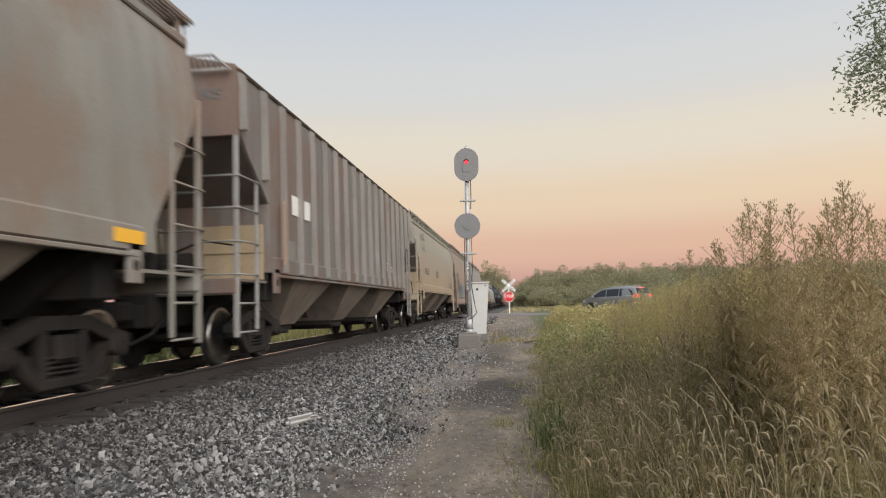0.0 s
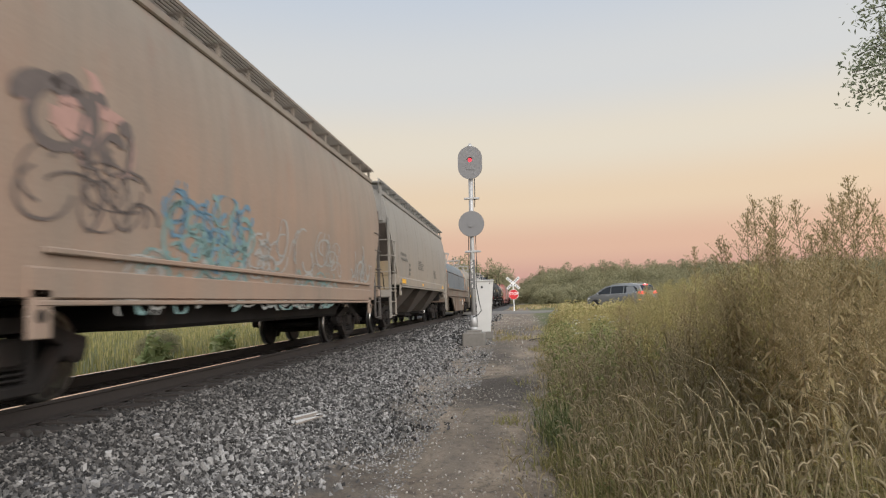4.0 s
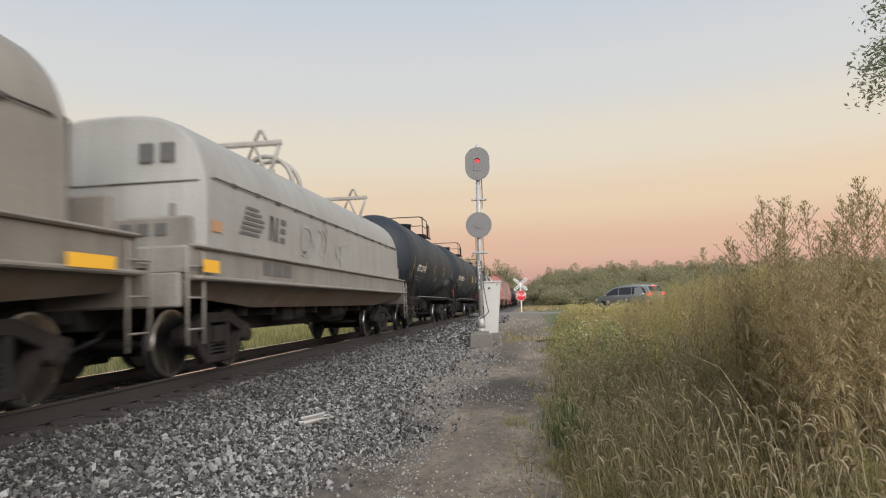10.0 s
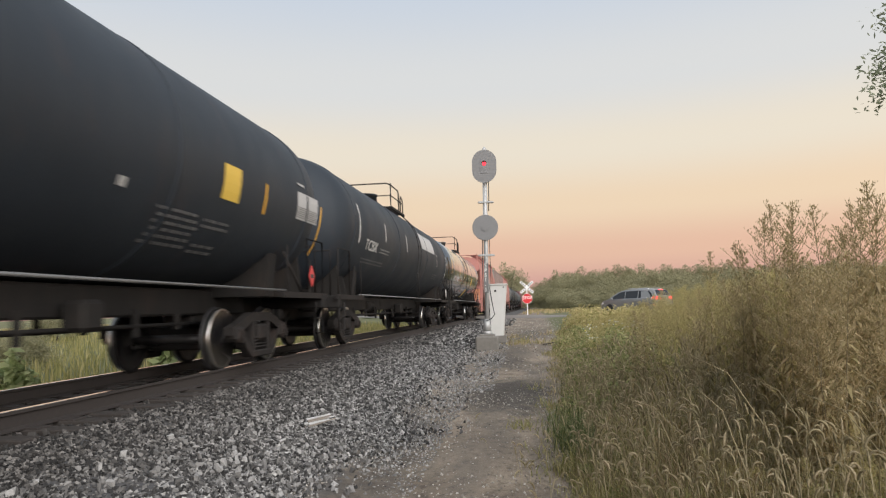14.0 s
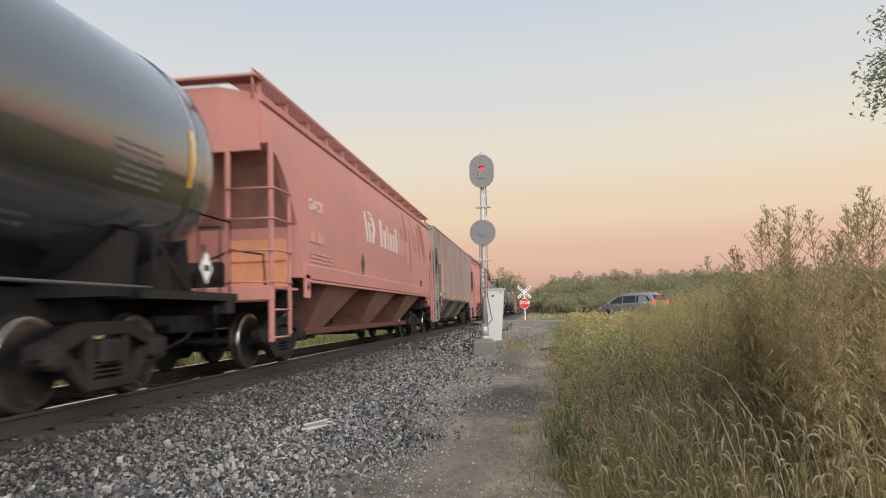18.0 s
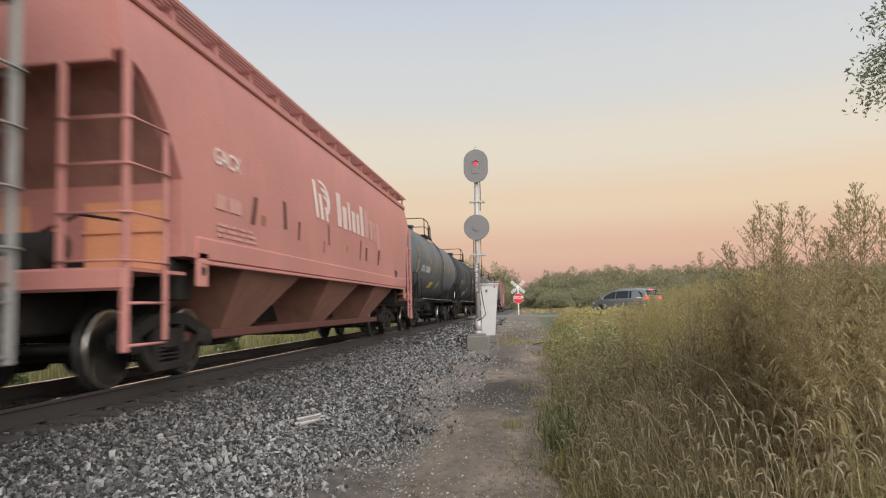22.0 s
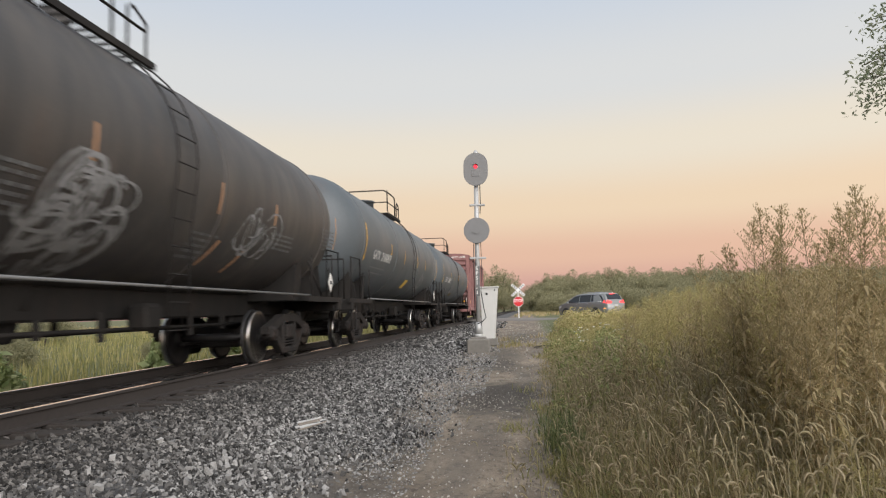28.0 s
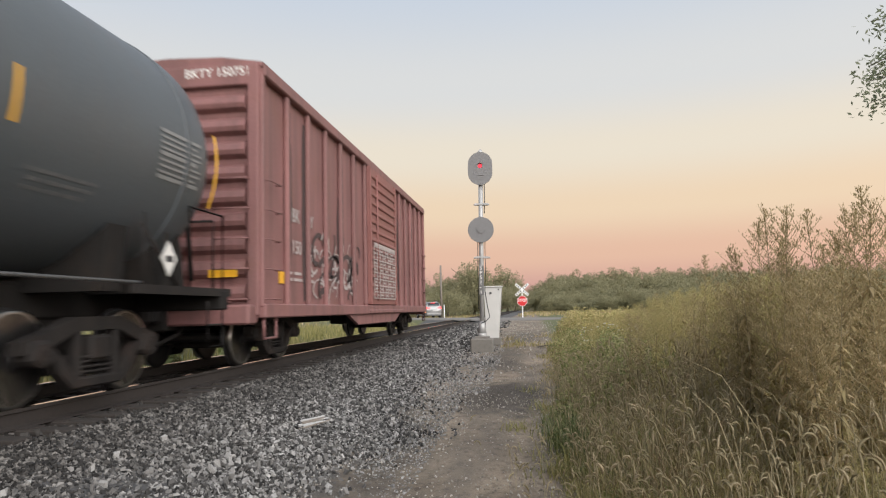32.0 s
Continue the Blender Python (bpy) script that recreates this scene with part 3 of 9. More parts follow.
def build_road():
    vs, fs = [], []
    pts = []
    for a, b in zip(ROAD, ROAD[1:]):
        for k in range(8):
            u = k / 8
            pts.append((a[0] + (b[0] - a[0]) * u, a[1] + (b[1] - a[1]) * u))
    pts.append(ROAD[-1])
    for i, p in enumerate(pts):
        q0, q1 = pts[max(0, i - 1)], pts[min(len(pts) - 1, i + 1)]
        d = Vector((q1[0] - q0[0], q1[1] - q0[1])).normalized()
        nrm = Vector((d.y, -d.x))
        for off, dz in ((-3.3, -0.06), (-3.2, 0.0), (0, 0.03), (3.2, 0.0), (3.3, -0.06)):
            x, y = p[0] + nrm.x * off, p[1] + nrm.y * off
            vs.append((x, y, road_z(x, y) + dz))
    for i in range(len(pts) - 1):
        for k in range(4):
            fs.append((i * 5 + k, i * 5 + k + 1, i * 5 + 6 + k, i * 5 + 5 + k))
    tagged(new("road", array_mesh("road", vs, fs, M_ASPHALT, True)), "pale grey asphalt country road over the tracks", "road", kind="structure")


build_road()


def build_track():
    y0, y1 = -30.0, 900.0
    prof = [(-0.075, -0.185), (0.075, -0.185), (0.075, -0.172), (0.012, -0.155), (0.012, -0.045), (0.036, -0.035), (0.036, -0.004), (-0.036, -0.004), (-0.036, -0.035), (-0.012, -0.045), (-0.012, -0.155), (-0.075, -0.172)]
    for side in (1, -1):
        x = XT + side * 0.7535
        m = Mesh()
        m.prism([(x + u, ZR + w) for u, w in prof], y0, y1)
        rail = thing("rail", m, M_RAIL, "rusty steel rail with a polished head", "rail", "track rails", "structure")
        h = Mesh()
        h.prism([(x - 0.036, ZR - 0.004), (x + 0.036, ZR - 0.004), (x + 0.036, ZR - 0.002), (x + 0.028, ZR), (x - 0.028, ZR), (x - 0.036, ZR - 0.002)], y0, y1)
        part("running_surface", h, M_RAILTOP, rail, "bright polished running surface")
    tie = Mesh().box((0, 0, -0.09), (2.6, 0.23, 0.18), 0.012)
    me = tie.data("tie", M_TIE)
    plate = Mesh().box((0, 0, 0), (0.34, 0.2, 0.02), 0.004)
    pm = plate.data("tie_plate", M_RAIL)
    rnd = random.Random(5)
    bed = thing("track_bed", None, None, "timber ties under the rails", "track", kind="structure")
    for i in range(150):
        y = -4 + i * 0.5
        ob = part("tie", me, None, bed)
        ob.location = (XT + rnd.uniform(-0.09, 0.09), y + rnd.uniform(-0.03, 0.03), ZR - 0.187)
        ob.rotation_euler = (0, 0, rnd.uniform(-0.02, 0.02))
        if y < 30:
            for sx in (1, -1):
                pl = part("tie_plate", pm, None, ob)
                pl.location = (sx * 0.7535, 0, 0.004)
    rest = Mesh()
    for i in range(500):
        rest.box((XT, 71 + i * 0.55, ZR - 0.285), (2.6, 0.23, 0.18))
    ob = thing("distant_ties", rest, M_TIE, "far timber ties under the rails", "track", kind="stuff")


build_track()

# ---- the train: each car stands at its own origin on the railhead, y along it, the near side at +x ----
WHEEL_R = 0.457
ALL_WHEELSETS = []


@functools.lru_cache(None)
def truck_meshes():
    bol = Mesh()
    bol.box((0, 0, 0.52), (2.2, 0.34, 0.26), 0.03)
    bol.cyl((0, 0, 0.6), (0, 0, 0.74), 0.2, 14)
    for s in (1, -1):
        bol.box((s * 0.55, 0, 0.36), (0.10, 2.2, 0.08), 0.02)
        bol.box((0, s * 0.36, 0.36), (1.9, 0.14, 0.20), 0.03)
        bol.box((s * 0.74, 0.40, 0.46), (0.12, 0.10, 0.36), 0.03)
        bol.box((s * 0.74, -0.40, 0.46), (0.12, 0.10, 0.36), 0.03)
    frame_ = Mesh()
    # cast side frame: an arched truss with two window openings, built of bars
    x0, x1 = -0.07, 0.07
    top = [(-1.12, 0.50), (-1.12, 0.62), (-0.80, 0.70), (-0.38, 0.84), (0.38, 0.84), (0.80, 0.70), (1.12, 0.62), (1.12, 0.50), (0.72, 0.56), (0.34, 0.70), (-0.34, 0.70), (-0.72, 0.56)]
    frame_.prism(top, x0, x1, "x")
    frame_.prism([(-0.80, 0.60), (-0.66, 0.52), (-0.28, 0.17), (-0.40, 0.13), (-0.62, 0.30)], x0, x1, "x")
    frame_.prism([(0.80, 0.60), (0.66, 0.52), (0.28, 0.17), (0.40, 0.13), (0.62, 0.30)], x0, x1, "x")
    frame_.box((0, 0, 0.18), (0.16, 0.72, 0.11), 0.02)
    for s in (1, -1):
        frame_.box((0, s * 0.31, 0.45), (0.14, 0.09, 0.52), 0.02)
        frame_.box((0.0, s * 0.89, 0.52), (0.22, 0.30, 0.22), 0.04)
    sp = Mesh()
    for dy in (-0.17, 0.0, 0.17):
        pts = []
        for k in range(37):
            a = k / 36 * 2 * math.pi * 4.5
            pts.append((0.06 * math.cos(a), dy + 0.06 * math.sin(a), 0.235 + 0.23 * k / 36))
        sp.tube(pts, 0.016, 5)
    ax = Mesh().cyl((-1.0, 0, 0), (1.0, 0, 0), 0.075, 10)
    wheels = []
    for s in (1, -1):
        wm = Mesh()
        wm.lathe([(0.08, s * 0.62), (0.14, s * 0.66), (0.17, s * 0.69), (0.36, s * 0.70), (0.40, s * 0.675), (0.483, s * 0.67), (0.485, s * 0.69), (WHEEL_R, s * 0.715)], 36, axis="x")
        wm.mi = 1
        wm.lathe([(WHEEL_R, s * 0.715), (WHEEL_R, s * 0.80), (0.448, s * 0.806), (0.425, s * 0.808)], 36, axis="x")
        wm.mi = 0
        wm.lathe([(0.425, s * 0.808), (0.40, s * 0.79), (0.385, s * 0.755), (0.19, s * 0.77), (0.15, s * 0.80), (0.10, s * 0.82), (0.08, s * 0.83)], 36, axis="x")
        wheels.append(wm.data("wheel", M_WHEEL, M_TREAD))
    cap = Mesh().cyl((0.95, 0, 0), (1.13, 0, 0), 0.11, 14).cyl((1.13, 0, 0), (1.15, 0, 0), 0.085, 14)
    for k in range(3):
        a = k * 2.094
        cap.cyl((1.15, 0.05 * math.cos(a), 0.05 * math.sin(a)), (1.165, 0.05 * math.cos(a), 0.05 * math.sin(a)), 0.016, 6)
    return (bol.data("truck", M_STEEL_DARK), frame_.data("side_frame", M_STEEL_DARK), sp.data("spring", M_STEEL_DARK),
            ax.data("wheelset", M_WHEEL), wheels, cap.data("bearing", M_STEEL_DARK))


def add_trucks(car, dy, base=1.78):
    bol, fr, sp, ax, wheels, cap = truck_meshes()
    for sy in (-1, 1):
        t = part("truck", bol, None, car)
        t.location = (0, sy * dy, 0)
        for sx in (1, -1):
            f = part("side_frame", fr, None, t)
            f.location = (sx * 1.0, 0, 0)
            c = tagged(part("spring", sp, None, t), kind="stuff")
            c.location = (sx * 1.0, 0, 0)
        for w in (-0.5, 0.5):
            o = part("wheelset", ax, None, car)
            o.matrix_parent_inverse = Matrix.Translation((0, sy * dy + w * base, WHEEL_R))
            for wm in wheels:
                part("wheel", wm, None, o)
            ALL_WHEELSETS.append(o)
            b = part("bearing", cap, None, t)
            b.location = (0, w * base, WHEEL_R + 0.03)


def add_couplers(car, half):
    """Drawbars and knuckles that reach to the middle of the gap."""
    for s in (-1, 1):
        m = Mesh()
        m.box((0, s * (half - 0.62), 0.86), (0.16, 0.90, 0.18), 0.02)
        m.box((0.03, s * (half - 0.13), 0.86), (0.30, 0.22, 0.30), 0.05)
        m.tube([(0.25, s * (half - 0.9), 0.8), (0.28, s * (half - 0.5), 0.55), (0.18, s * (half - 0.1), 0.42), (0.15, s * half, 0.45)], 0.03, 6)
        part("coupler", m, M_STEEL_DARK, car)


def ladder(m, x, y, z0, z1, n, w=0.42, axis="y", r=0.014, stile=0.02):
    """Rungs between two stiles, across y or x."""
    for k in (-0.5, 0.5):
        p = (x, y + k * w, z0) if axis == "y" else (x + k * w, y, z0)
        m.cyl(p, (p[0], p[1], z1), stile, 6)
    for i in range(n):
        z = z0 + (i + 0.5) * (z1 - z0) / n
        if axis == "y":
            m.cyl((x, y - w / 2, z), (x, y + w / 2, z), r, 6)
        else:
            m.cyl((x - w / 2, y, z), (x + w / 2, y, z), r, 6)


def text_part(name, words, size, at, parent, material, label, depth=0.002, squeeze=1.0, face="side", lean=0.0, width=0.0, yaw=0.0):
    """Stencilled writing as a thin mesh on a side (+x) or an end (-y)."""
    cu = bpy.data.curves.new(name, "FONT")
    cu.body, cu.size, cu.extrude, cu.align_x, cu.align_y = words, size, depth, "LEFT", "BOTTOM"
    cu.offset = 0.012 * size
    tmp = bpy.data.objects.new("tmp_text", cu)
    scene.collection.objects.link(tmp)
    bpy.context.view_layer.update()
    me = bpy.data.meshes.new_from_object(tmp.evaluated_get(bpy.context.evaluated_depsgraph_get()))
    bpy.data.objects.remove(tmp)
    me.name = name
    me.materials.clear()
    me.materials.append(material)
    me.polygons.foreach_set("material_index", [0] * len(me.polygons))
    ob = new(name, me)
    ob.parent = parent
    if width:
        xs = [q.co.x for q in me.vertices]
        squeeze = width / (max(xs) - min(xs))
    turn = Euler((radians(90), 0, radians(90))) if face == "side" else Euler((radians(90), 0, 0))
    ob.matrix_local = Matrix.LocRotScale(at, turn, (squeeze, 1, 1)) @ Matrix.Rotation(lean, 4, "X")
    if yaw:
        ob.matrix_local = Matrix.Translation(at) @ Matrix.Rotation(yaw, 4, "Z") @ turn.to_matrix().to_4x4() @ Matrix.Diagonal((squeeze, 1, 1, 1))
    return tagged(ob, label)


def bars(m, x, y, z, w, rows, h, gap, rnd, lean=None):
    """Rows of short dashes that stand for small unreadable stencils on a side. lean(z) gives the skin's x."""
    for r in range(rows):
        zz = z - r * (h + gap)
        yy = y
        while yy < y + w * rnd.uniform(0.7, 1.0):
            l = rnd.uniform(0.12, 0.42)
            xx = lean(zz) if lean else x
            m.box((xx, yy + l / 2, zz), (0.006, l, h))
            yy += l + 0.07


HOPPER_SKIN = [(1.60, 1.50), (1.60, 1.85), (1.60, 2.4), (1.594, 2.6), (1.588, 2.8), (1.578, 3.0), (1.565, 3.2), (1.55, 3.4), (1.525, 3.58), (1.48, 3.88), (1.40, 4.20), (1.37, 4.29)]


def skin_x(z, skin=HOPPER_SKIN):
    return float(np.interp(z, [p[1] for p in skin], [p[0] for p in skin]))


def hopper_body(L, skin, notch_z=3.58, notch=1.25, cols=26, inset=0.72, foot=2.6, bow=1.0):
    """Side sheets, roof and closed inside of a covered hopper; the lower corners are cut back at both ends."""
    m = Mesh()
    h = L / 2 - inset
    zs = [p[1] for p in skin]

    def end_y(z):
        if z >= notch_z:
            return h
        return h - notch * min(1.0, (notch_z - z) / (notch_z - foot)) ** bow
    for s in (1, -1):
        vs, fs = [], []
        for (x, z) in skin:
            e = end_y(z)
            for i in range(cols + 1):
                vs.append((s * x, -e + 2 * e * i / cols, z))
        n = cols + 1
        for j in range(len(skin) - 1):
            for i in range(cols):
                fs.append((j * n + i, j * n + i + 1, (j + 1) * n + i + 1, (j + 1) * n + i))
        m.add(vs, fs, True)
    # ends: a flat upper sheet, then a slope sheet that runs in and down
    for s in (-1, 1):
        for a, b in zip(skin, skin[1:]):
            ya, yb = s * end_y(a[1]), s * end_y(b[1])
            m.add([(-a[0], ya, a[1]), (a[0], ya, a[1]), (b[0], yb, b[1]), (-b[0], yb, b[1])], [(0, 1, 2, 3)])
    tx, tz = skin[-1]
    roof = [(-tx, tz), (-tx * 0.9, tz + 0.08), (-tx * 0.45, tz + 0.16), (0, tz + 0.19), (tx * 0.45, tz + 0.16), (tx * 0.9, tz + 0.08), (tx, tz)]
    m.prism(roof, -h, h)
    bx = skin[0][0]
    m.add([(-bx, -h + notch, zs[0]), (bx, -h + notch, zs[0]), (bx, h - notch, zs[0]), (-bx, h - notch, zs[0])], [(0, 1, 2, 3)])
    return m


def hopper_car(name, L, mat, label, style="curved", bays=3, belly=None, walk_mat=None, skin=HOPPER_SKIN, rib_mat=None, inset=0.72, notch=1.10, notch_z=3.40, foot=1.85, bow=1.0, web_mat=None, end_mat=None, post_mat=None):
    car = thing(name, None, None, label, "freight car", "train cars")
    belly = belly or M_HOPPERBELLY
    h = L / 2 - inset
    z0 = skin[0][1]
    part("body", hopper_body(L, skin, notch_z, notch, 26, inset, foot, bow), mat, car)
    # side sill channel
    for s in (1, -1):
        m = Mesh()
        w = skin[0][0]
        m.prism([(s * w, z0 - 0.02), (s * (w + 0.035), z0), (s * (w + 0.035), z0 + 0.24), (s * w, z0 + 0.27)], -h + 1.4, h - 1.4)
        m.box((s * (w + 0.02), 0, z0 - 0.05), (0.05, 2 * h - 3.0, 0.05), 0.01)
        part("side_sill", m, mat, car)
    # roof walks: open gratings carried on brackets along both edges of the roof
    tx, tz = skin[-1]
    rz = tz + 0.36
    wmat = walk_mat or mat
    wmat2 = post_mat or (M_LADDER if style == "ribbed" else mat)
    for sx in (1, -1):
        part("eave_rail", Mesh().box((sx * (tx + 0.01), 0, tz + 0.03), (0.09, 2 * h, 0.13 if style != "ribbed" else 0.05), 0.02), wmat, car)
        if style == "ribbed":
            continue
        m = Mesh()
        for x in np.linspace(0.86, tx + 0.06, 10):
            m.box((sx * float(x), 0, rz), (0.018, 2 * h + 0.3, 0.05))
        for i in range(15):
            y = -h + 0.1 + i * (2 * h - 0.2) / 14
            m.box((sx * (tx + 0.92) / 2, y, rz - 0.035), (tx - 0.80, 0.05, 0.04))
            m.box((sx * (tx - 0.03), y, rz - 0.19), (0.05, 0.06, 0.30))
        part("roof_walk", m, wmat, car, "open grating walkway along the roof edge")
    for s in (-1, 1):
        m = Mesh()
        y = s * (h + 0.12)
        m.box((0, s * (h + 0.02), rz), (2 * tx, 0.30, 0.04))
        if style == "ribbed":
            m = Mesh()
            for a, b in (((-1.46, tz - 0.05), (-1.18, tz + 0.20)), ((-1.18, tz + 0.20), (1.18, tz + 0.20)), ((1.18, tz + 0.20), (1.46, tz - 0.05)), ((-1.46, tz - 0.03), (1.46, tz - 0.03))):
                m.tube([(a[0], s * (h + 0.16), a[1]), (b[0], s * (h + 0.16), b[1])], 0.022, 6)
            for x in np.linspace(-1.38, 1.38, 34):
                top = tz + min(0.20, (1.46 - abs(float(x))) * 0.89 - 0.05)
                m.tube([(float(x), s * (h + 0.08), tz - 0.03), (float(x), s * (h + 0.16), top)], 0.011, 4)
            part("end_grating", m, M_LADDER, car, "upright grating over the car's end")
            continue
        part("end_walk", m, wmat, car)
        for sx in (1, -1):
            part("roof_grab_rail", Mesh().tube([(sx * (tx - 0.05), y, tz), (sx * (tx - 0.05), y, rz + 0.10), (sx * (tx - 0.05), y - s * 0.45, rz + 0.10), (sx * (tx - 0.05), y - s * 0.55, rz)], 0.02, 6), wmat, car)
    # round loading hatches in a row along the roof
    for i in range(8 if style != "ribbed" else 10):
        m = Mesh()
        n = 8 if style != "ribbed" else 10
        y = -h + 1.2 + i * (2 * h - 2.4) / (n - 1)
        m.lathe([(0.30, tz + 0.12), (0.30, tz + 0.22), (0.27, tz + 0.26), (0.05, tz + 0.29)], 14, (0, y, 0))
        part("hatch", m, walk_mat or mat, car)
    if style == "ribbed":
        n = 19
        for i in range(n):
            y = -h + 0.1 + i * (2 * h - 0.2) / (n - 1)
            for s in (1, -1):
                m = Mesh()
                zlo = z0 + 0.02
                if i in (0, n - 1):
                    zlo = 3.56
                elif i in (1, n - 2):
                    zlo = 2.95
                a, b = skin_x(zlo, skin), skin_x(tz, skin)
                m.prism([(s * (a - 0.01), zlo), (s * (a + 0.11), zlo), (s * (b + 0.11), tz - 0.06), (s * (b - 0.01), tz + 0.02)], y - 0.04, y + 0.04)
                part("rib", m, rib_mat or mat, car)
    # discharge bays: sloped pockets down to the outlet gates
    if bays:
        lo = 0.42
        pitch = 0.233 * L
        y0, wide = -pitch * bays / 2, 1.32
        w = skin[0][0] - 0.03
        for i in range(bays):
            m = Mesh()
            a, b = y0 + i * pitch, y0 + (i + 1) * pitch
            c = (a + b) / 2
            e = 0.52
            top = [(-w, c - wide, z0), (w, c - wide, z0), (w, c + wide, z0), (-w, c + wide, z0)]
            k = 0.82
            bot = [(-k, c - e, lo + 0.12), (k, c - e, lo + 0.12), (k, c + e, lo + 0.12), (-k, c + e, lo + 0.12)]
            m.add(top + bot, [(0, 1, 5, 4), (1, 2, 6, 5), (2, 3, 7, 6), (3, 0, 4, 7), (4, 5, 6, 7), (0, 3, 2, 1)])
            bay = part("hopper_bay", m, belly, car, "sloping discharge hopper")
            g = Mesh().box((0, c, lo + 0.06), (1.5, 1.1, 0.14), 0.03)
            g.cyl((-0.95, c - 0.3, lo), (0.95, c - 0.3, lo), 0.05, 8)
            g.box((0, c, lo - 0.05), (1.2, 0.55, 0.1), 0.02)
            part("outlet_gate", g, M_UNDER, bay)
    # centre sill, end platforms, posts and ladders
    m = Mesh()
    m.box((0, 0, 0.80), (0.34, L - 0.5, 0.34), 0.02)
    part("centre_sill", m, M_UNDER, car)
    gauge = skin[0][0] - 0.06
    web_mat = web_mat or (M_WEBRED if mat is M_POTASH else M_WEBTAN)
    foot_y = notch * ((notch_z - 2.26) / (notch_z - foot) if foot < 2.26 else 1.0) ** bow
    for s in (-1, 1):
        m = Mesh()
        m.box((0, s * (h - 0.02), 1.20), (2 * gauge + 0.1, 0.14, 0.24), 0.03)
        m.box((0, s * (h - 0.65), 1.30), (2 * gauge, 1.25, 0.04))
        part("end_platform", m, mat, car)
        # the slope sheet's foot: a plate on either side of the centre sill, with a cross angle
        for x0, x1 in ((-1.40, -0.36), (0.36, 1.40)):
            web = Mesh().box(((x0 + x1) / 2, s * (h - foot_y), 1.80), (x1 - x0, 0.04, 0.92), 0.01)
            web.box(((x0 + x1) / 2, s * (h - foot_y + 0.03), 1.82), (x1 - x0, 0.03, 0.05))
            part("end_web", web, web_mat, car, "dusty upright plate under the slope sheet")
        # black plate behind the webs stands in for the recess's shade
        part("recess_shade", Mesh().box((0, s * (h - foot_y - 0.05), 1.80), (2.9, 0.04, 0.98)), M_UNDER, car)
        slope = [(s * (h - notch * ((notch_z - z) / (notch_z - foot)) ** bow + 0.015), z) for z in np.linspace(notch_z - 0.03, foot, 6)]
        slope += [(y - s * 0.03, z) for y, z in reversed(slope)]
        part("slope_sheet", Mesh().prism(slope, -1.46, 1.46, "x"), M_SLOPERED if mat is M_POTASH else M_SLOPE, car, "dirty sheet sloping in under the car's end, shade painted in")
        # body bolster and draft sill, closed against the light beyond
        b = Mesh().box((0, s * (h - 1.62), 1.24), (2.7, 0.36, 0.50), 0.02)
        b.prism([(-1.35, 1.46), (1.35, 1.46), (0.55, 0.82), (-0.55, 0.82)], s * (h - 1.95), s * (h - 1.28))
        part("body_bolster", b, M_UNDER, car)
        part("draft_sill", Mesh().box((0, s * (h - 0.75), 0.93), (0.46, 1.9, 0.62), 0.03), M_UNDER, car)
        part("end_sheet", Mesh().prism([(-tx - 0.03, 3.46), (tx + 0.03, 3.46), (tx + 0.01, tz + 0.08), (tx * 0.5, tz + 0.24), (-tx * 0.5, tz + 0.24), (-tx - 0.01, tz + 0.08)], s * h, s * (h + 0.05)), end_mat or mat, car)
        for sx in (1, -1):
            part("corner_post", Mesh().box((sx * (gauge + 0.02), s * h, 2.0), (0.075, 0.075, 3.1), 0.012), wmat2, car)
            part("ladder_stile", Mesh().box((sx * (gauge + 0.05), s * (h - 0.72), 1.72), (0.05, 0.06, 2.35), 0.01), wmat2, car)
            part("end_post", Mesh().box((sx * 0.86, s * (h + 0.02), 2.30), (0.07, 0.07, 2.4), 0.012), wmat2, car)
            for z in (2.85, 2.37, 1.87, 1.38):
                part("rung", Mesh().tube([(sx * 0.86, s * (h + 0.07), z), (sx * (gauge + 0.03), s * (h + 0.07), z), (sx * (gauge + 0.09), s * (h + 0.02), z), (sx * (gauge + 0.09), s * (h - 0.72), z)], 0.014, 6), wmat2, car)
            for z in (0.95, 0.52):
                part("step", Mesh().tube([(sx * (gauge + 0.02), s * h, z), (sx * (gauge + 0.05), s * (h - 0.36), z), (sx * (gauge + 0.05), s * (h - 0.72), z)], 0.018, 6), wmat2, car)
            pad = part("jacking_pad", Mesh().box((sx * (gauge + 0.07), s * (h - 1.55), z0 - 0.14), (0.05, 0.26, 0.42), 0.01), mat, car)
            part("pad_hole", Mesh().cyl((sx * (gauge + 0.09), s * (h - 1.55), z0 - 0.16), (sx * (gauge + 0.098), s * (h - 1.55), z0 - 0.16), 0.06, 12), M_UNDER, pad)
        m = Mesh()
        m.cyl((-0.45, s * (h - 0.42), 1.58), (0.55, s * (h - 0.42), 1.58), 0.18, 14)
        m.box((0.3, s * (h - 0.30), 1.46), (0.22, 0.26, 0.28), 0.03)
        part("air_reservoir", m, M_UNDER, car)
        part("brake_pipe", Mesh().tube([(0.1, s * (h - 0.6), 1.75), (0.7, s * (h - 0.5), 1.95), (1.25, s * (h - 0.45), 1.85), (1.3, s * (h - 0.4), 1.35)], 0.02, 6), M_UNDER, car)
        if s > 0:
            part("hand_brake_wheel", Mesh().lathe([(0.24, -0.02), (0.28, 0.0), (0.24, 0.02), (0.21, 0.0)], 18, (0.35, h + 0.14, 2.55), "y").box((0.35, h + 0.14, 2.55), (0.5, 0.02, 0.03)).box((0.35, h + 0.14, 2.55), (0.03, 0.02, 0.5)), M_UNDER, car)
    add_trucks(car, L / 2 - 2.55)
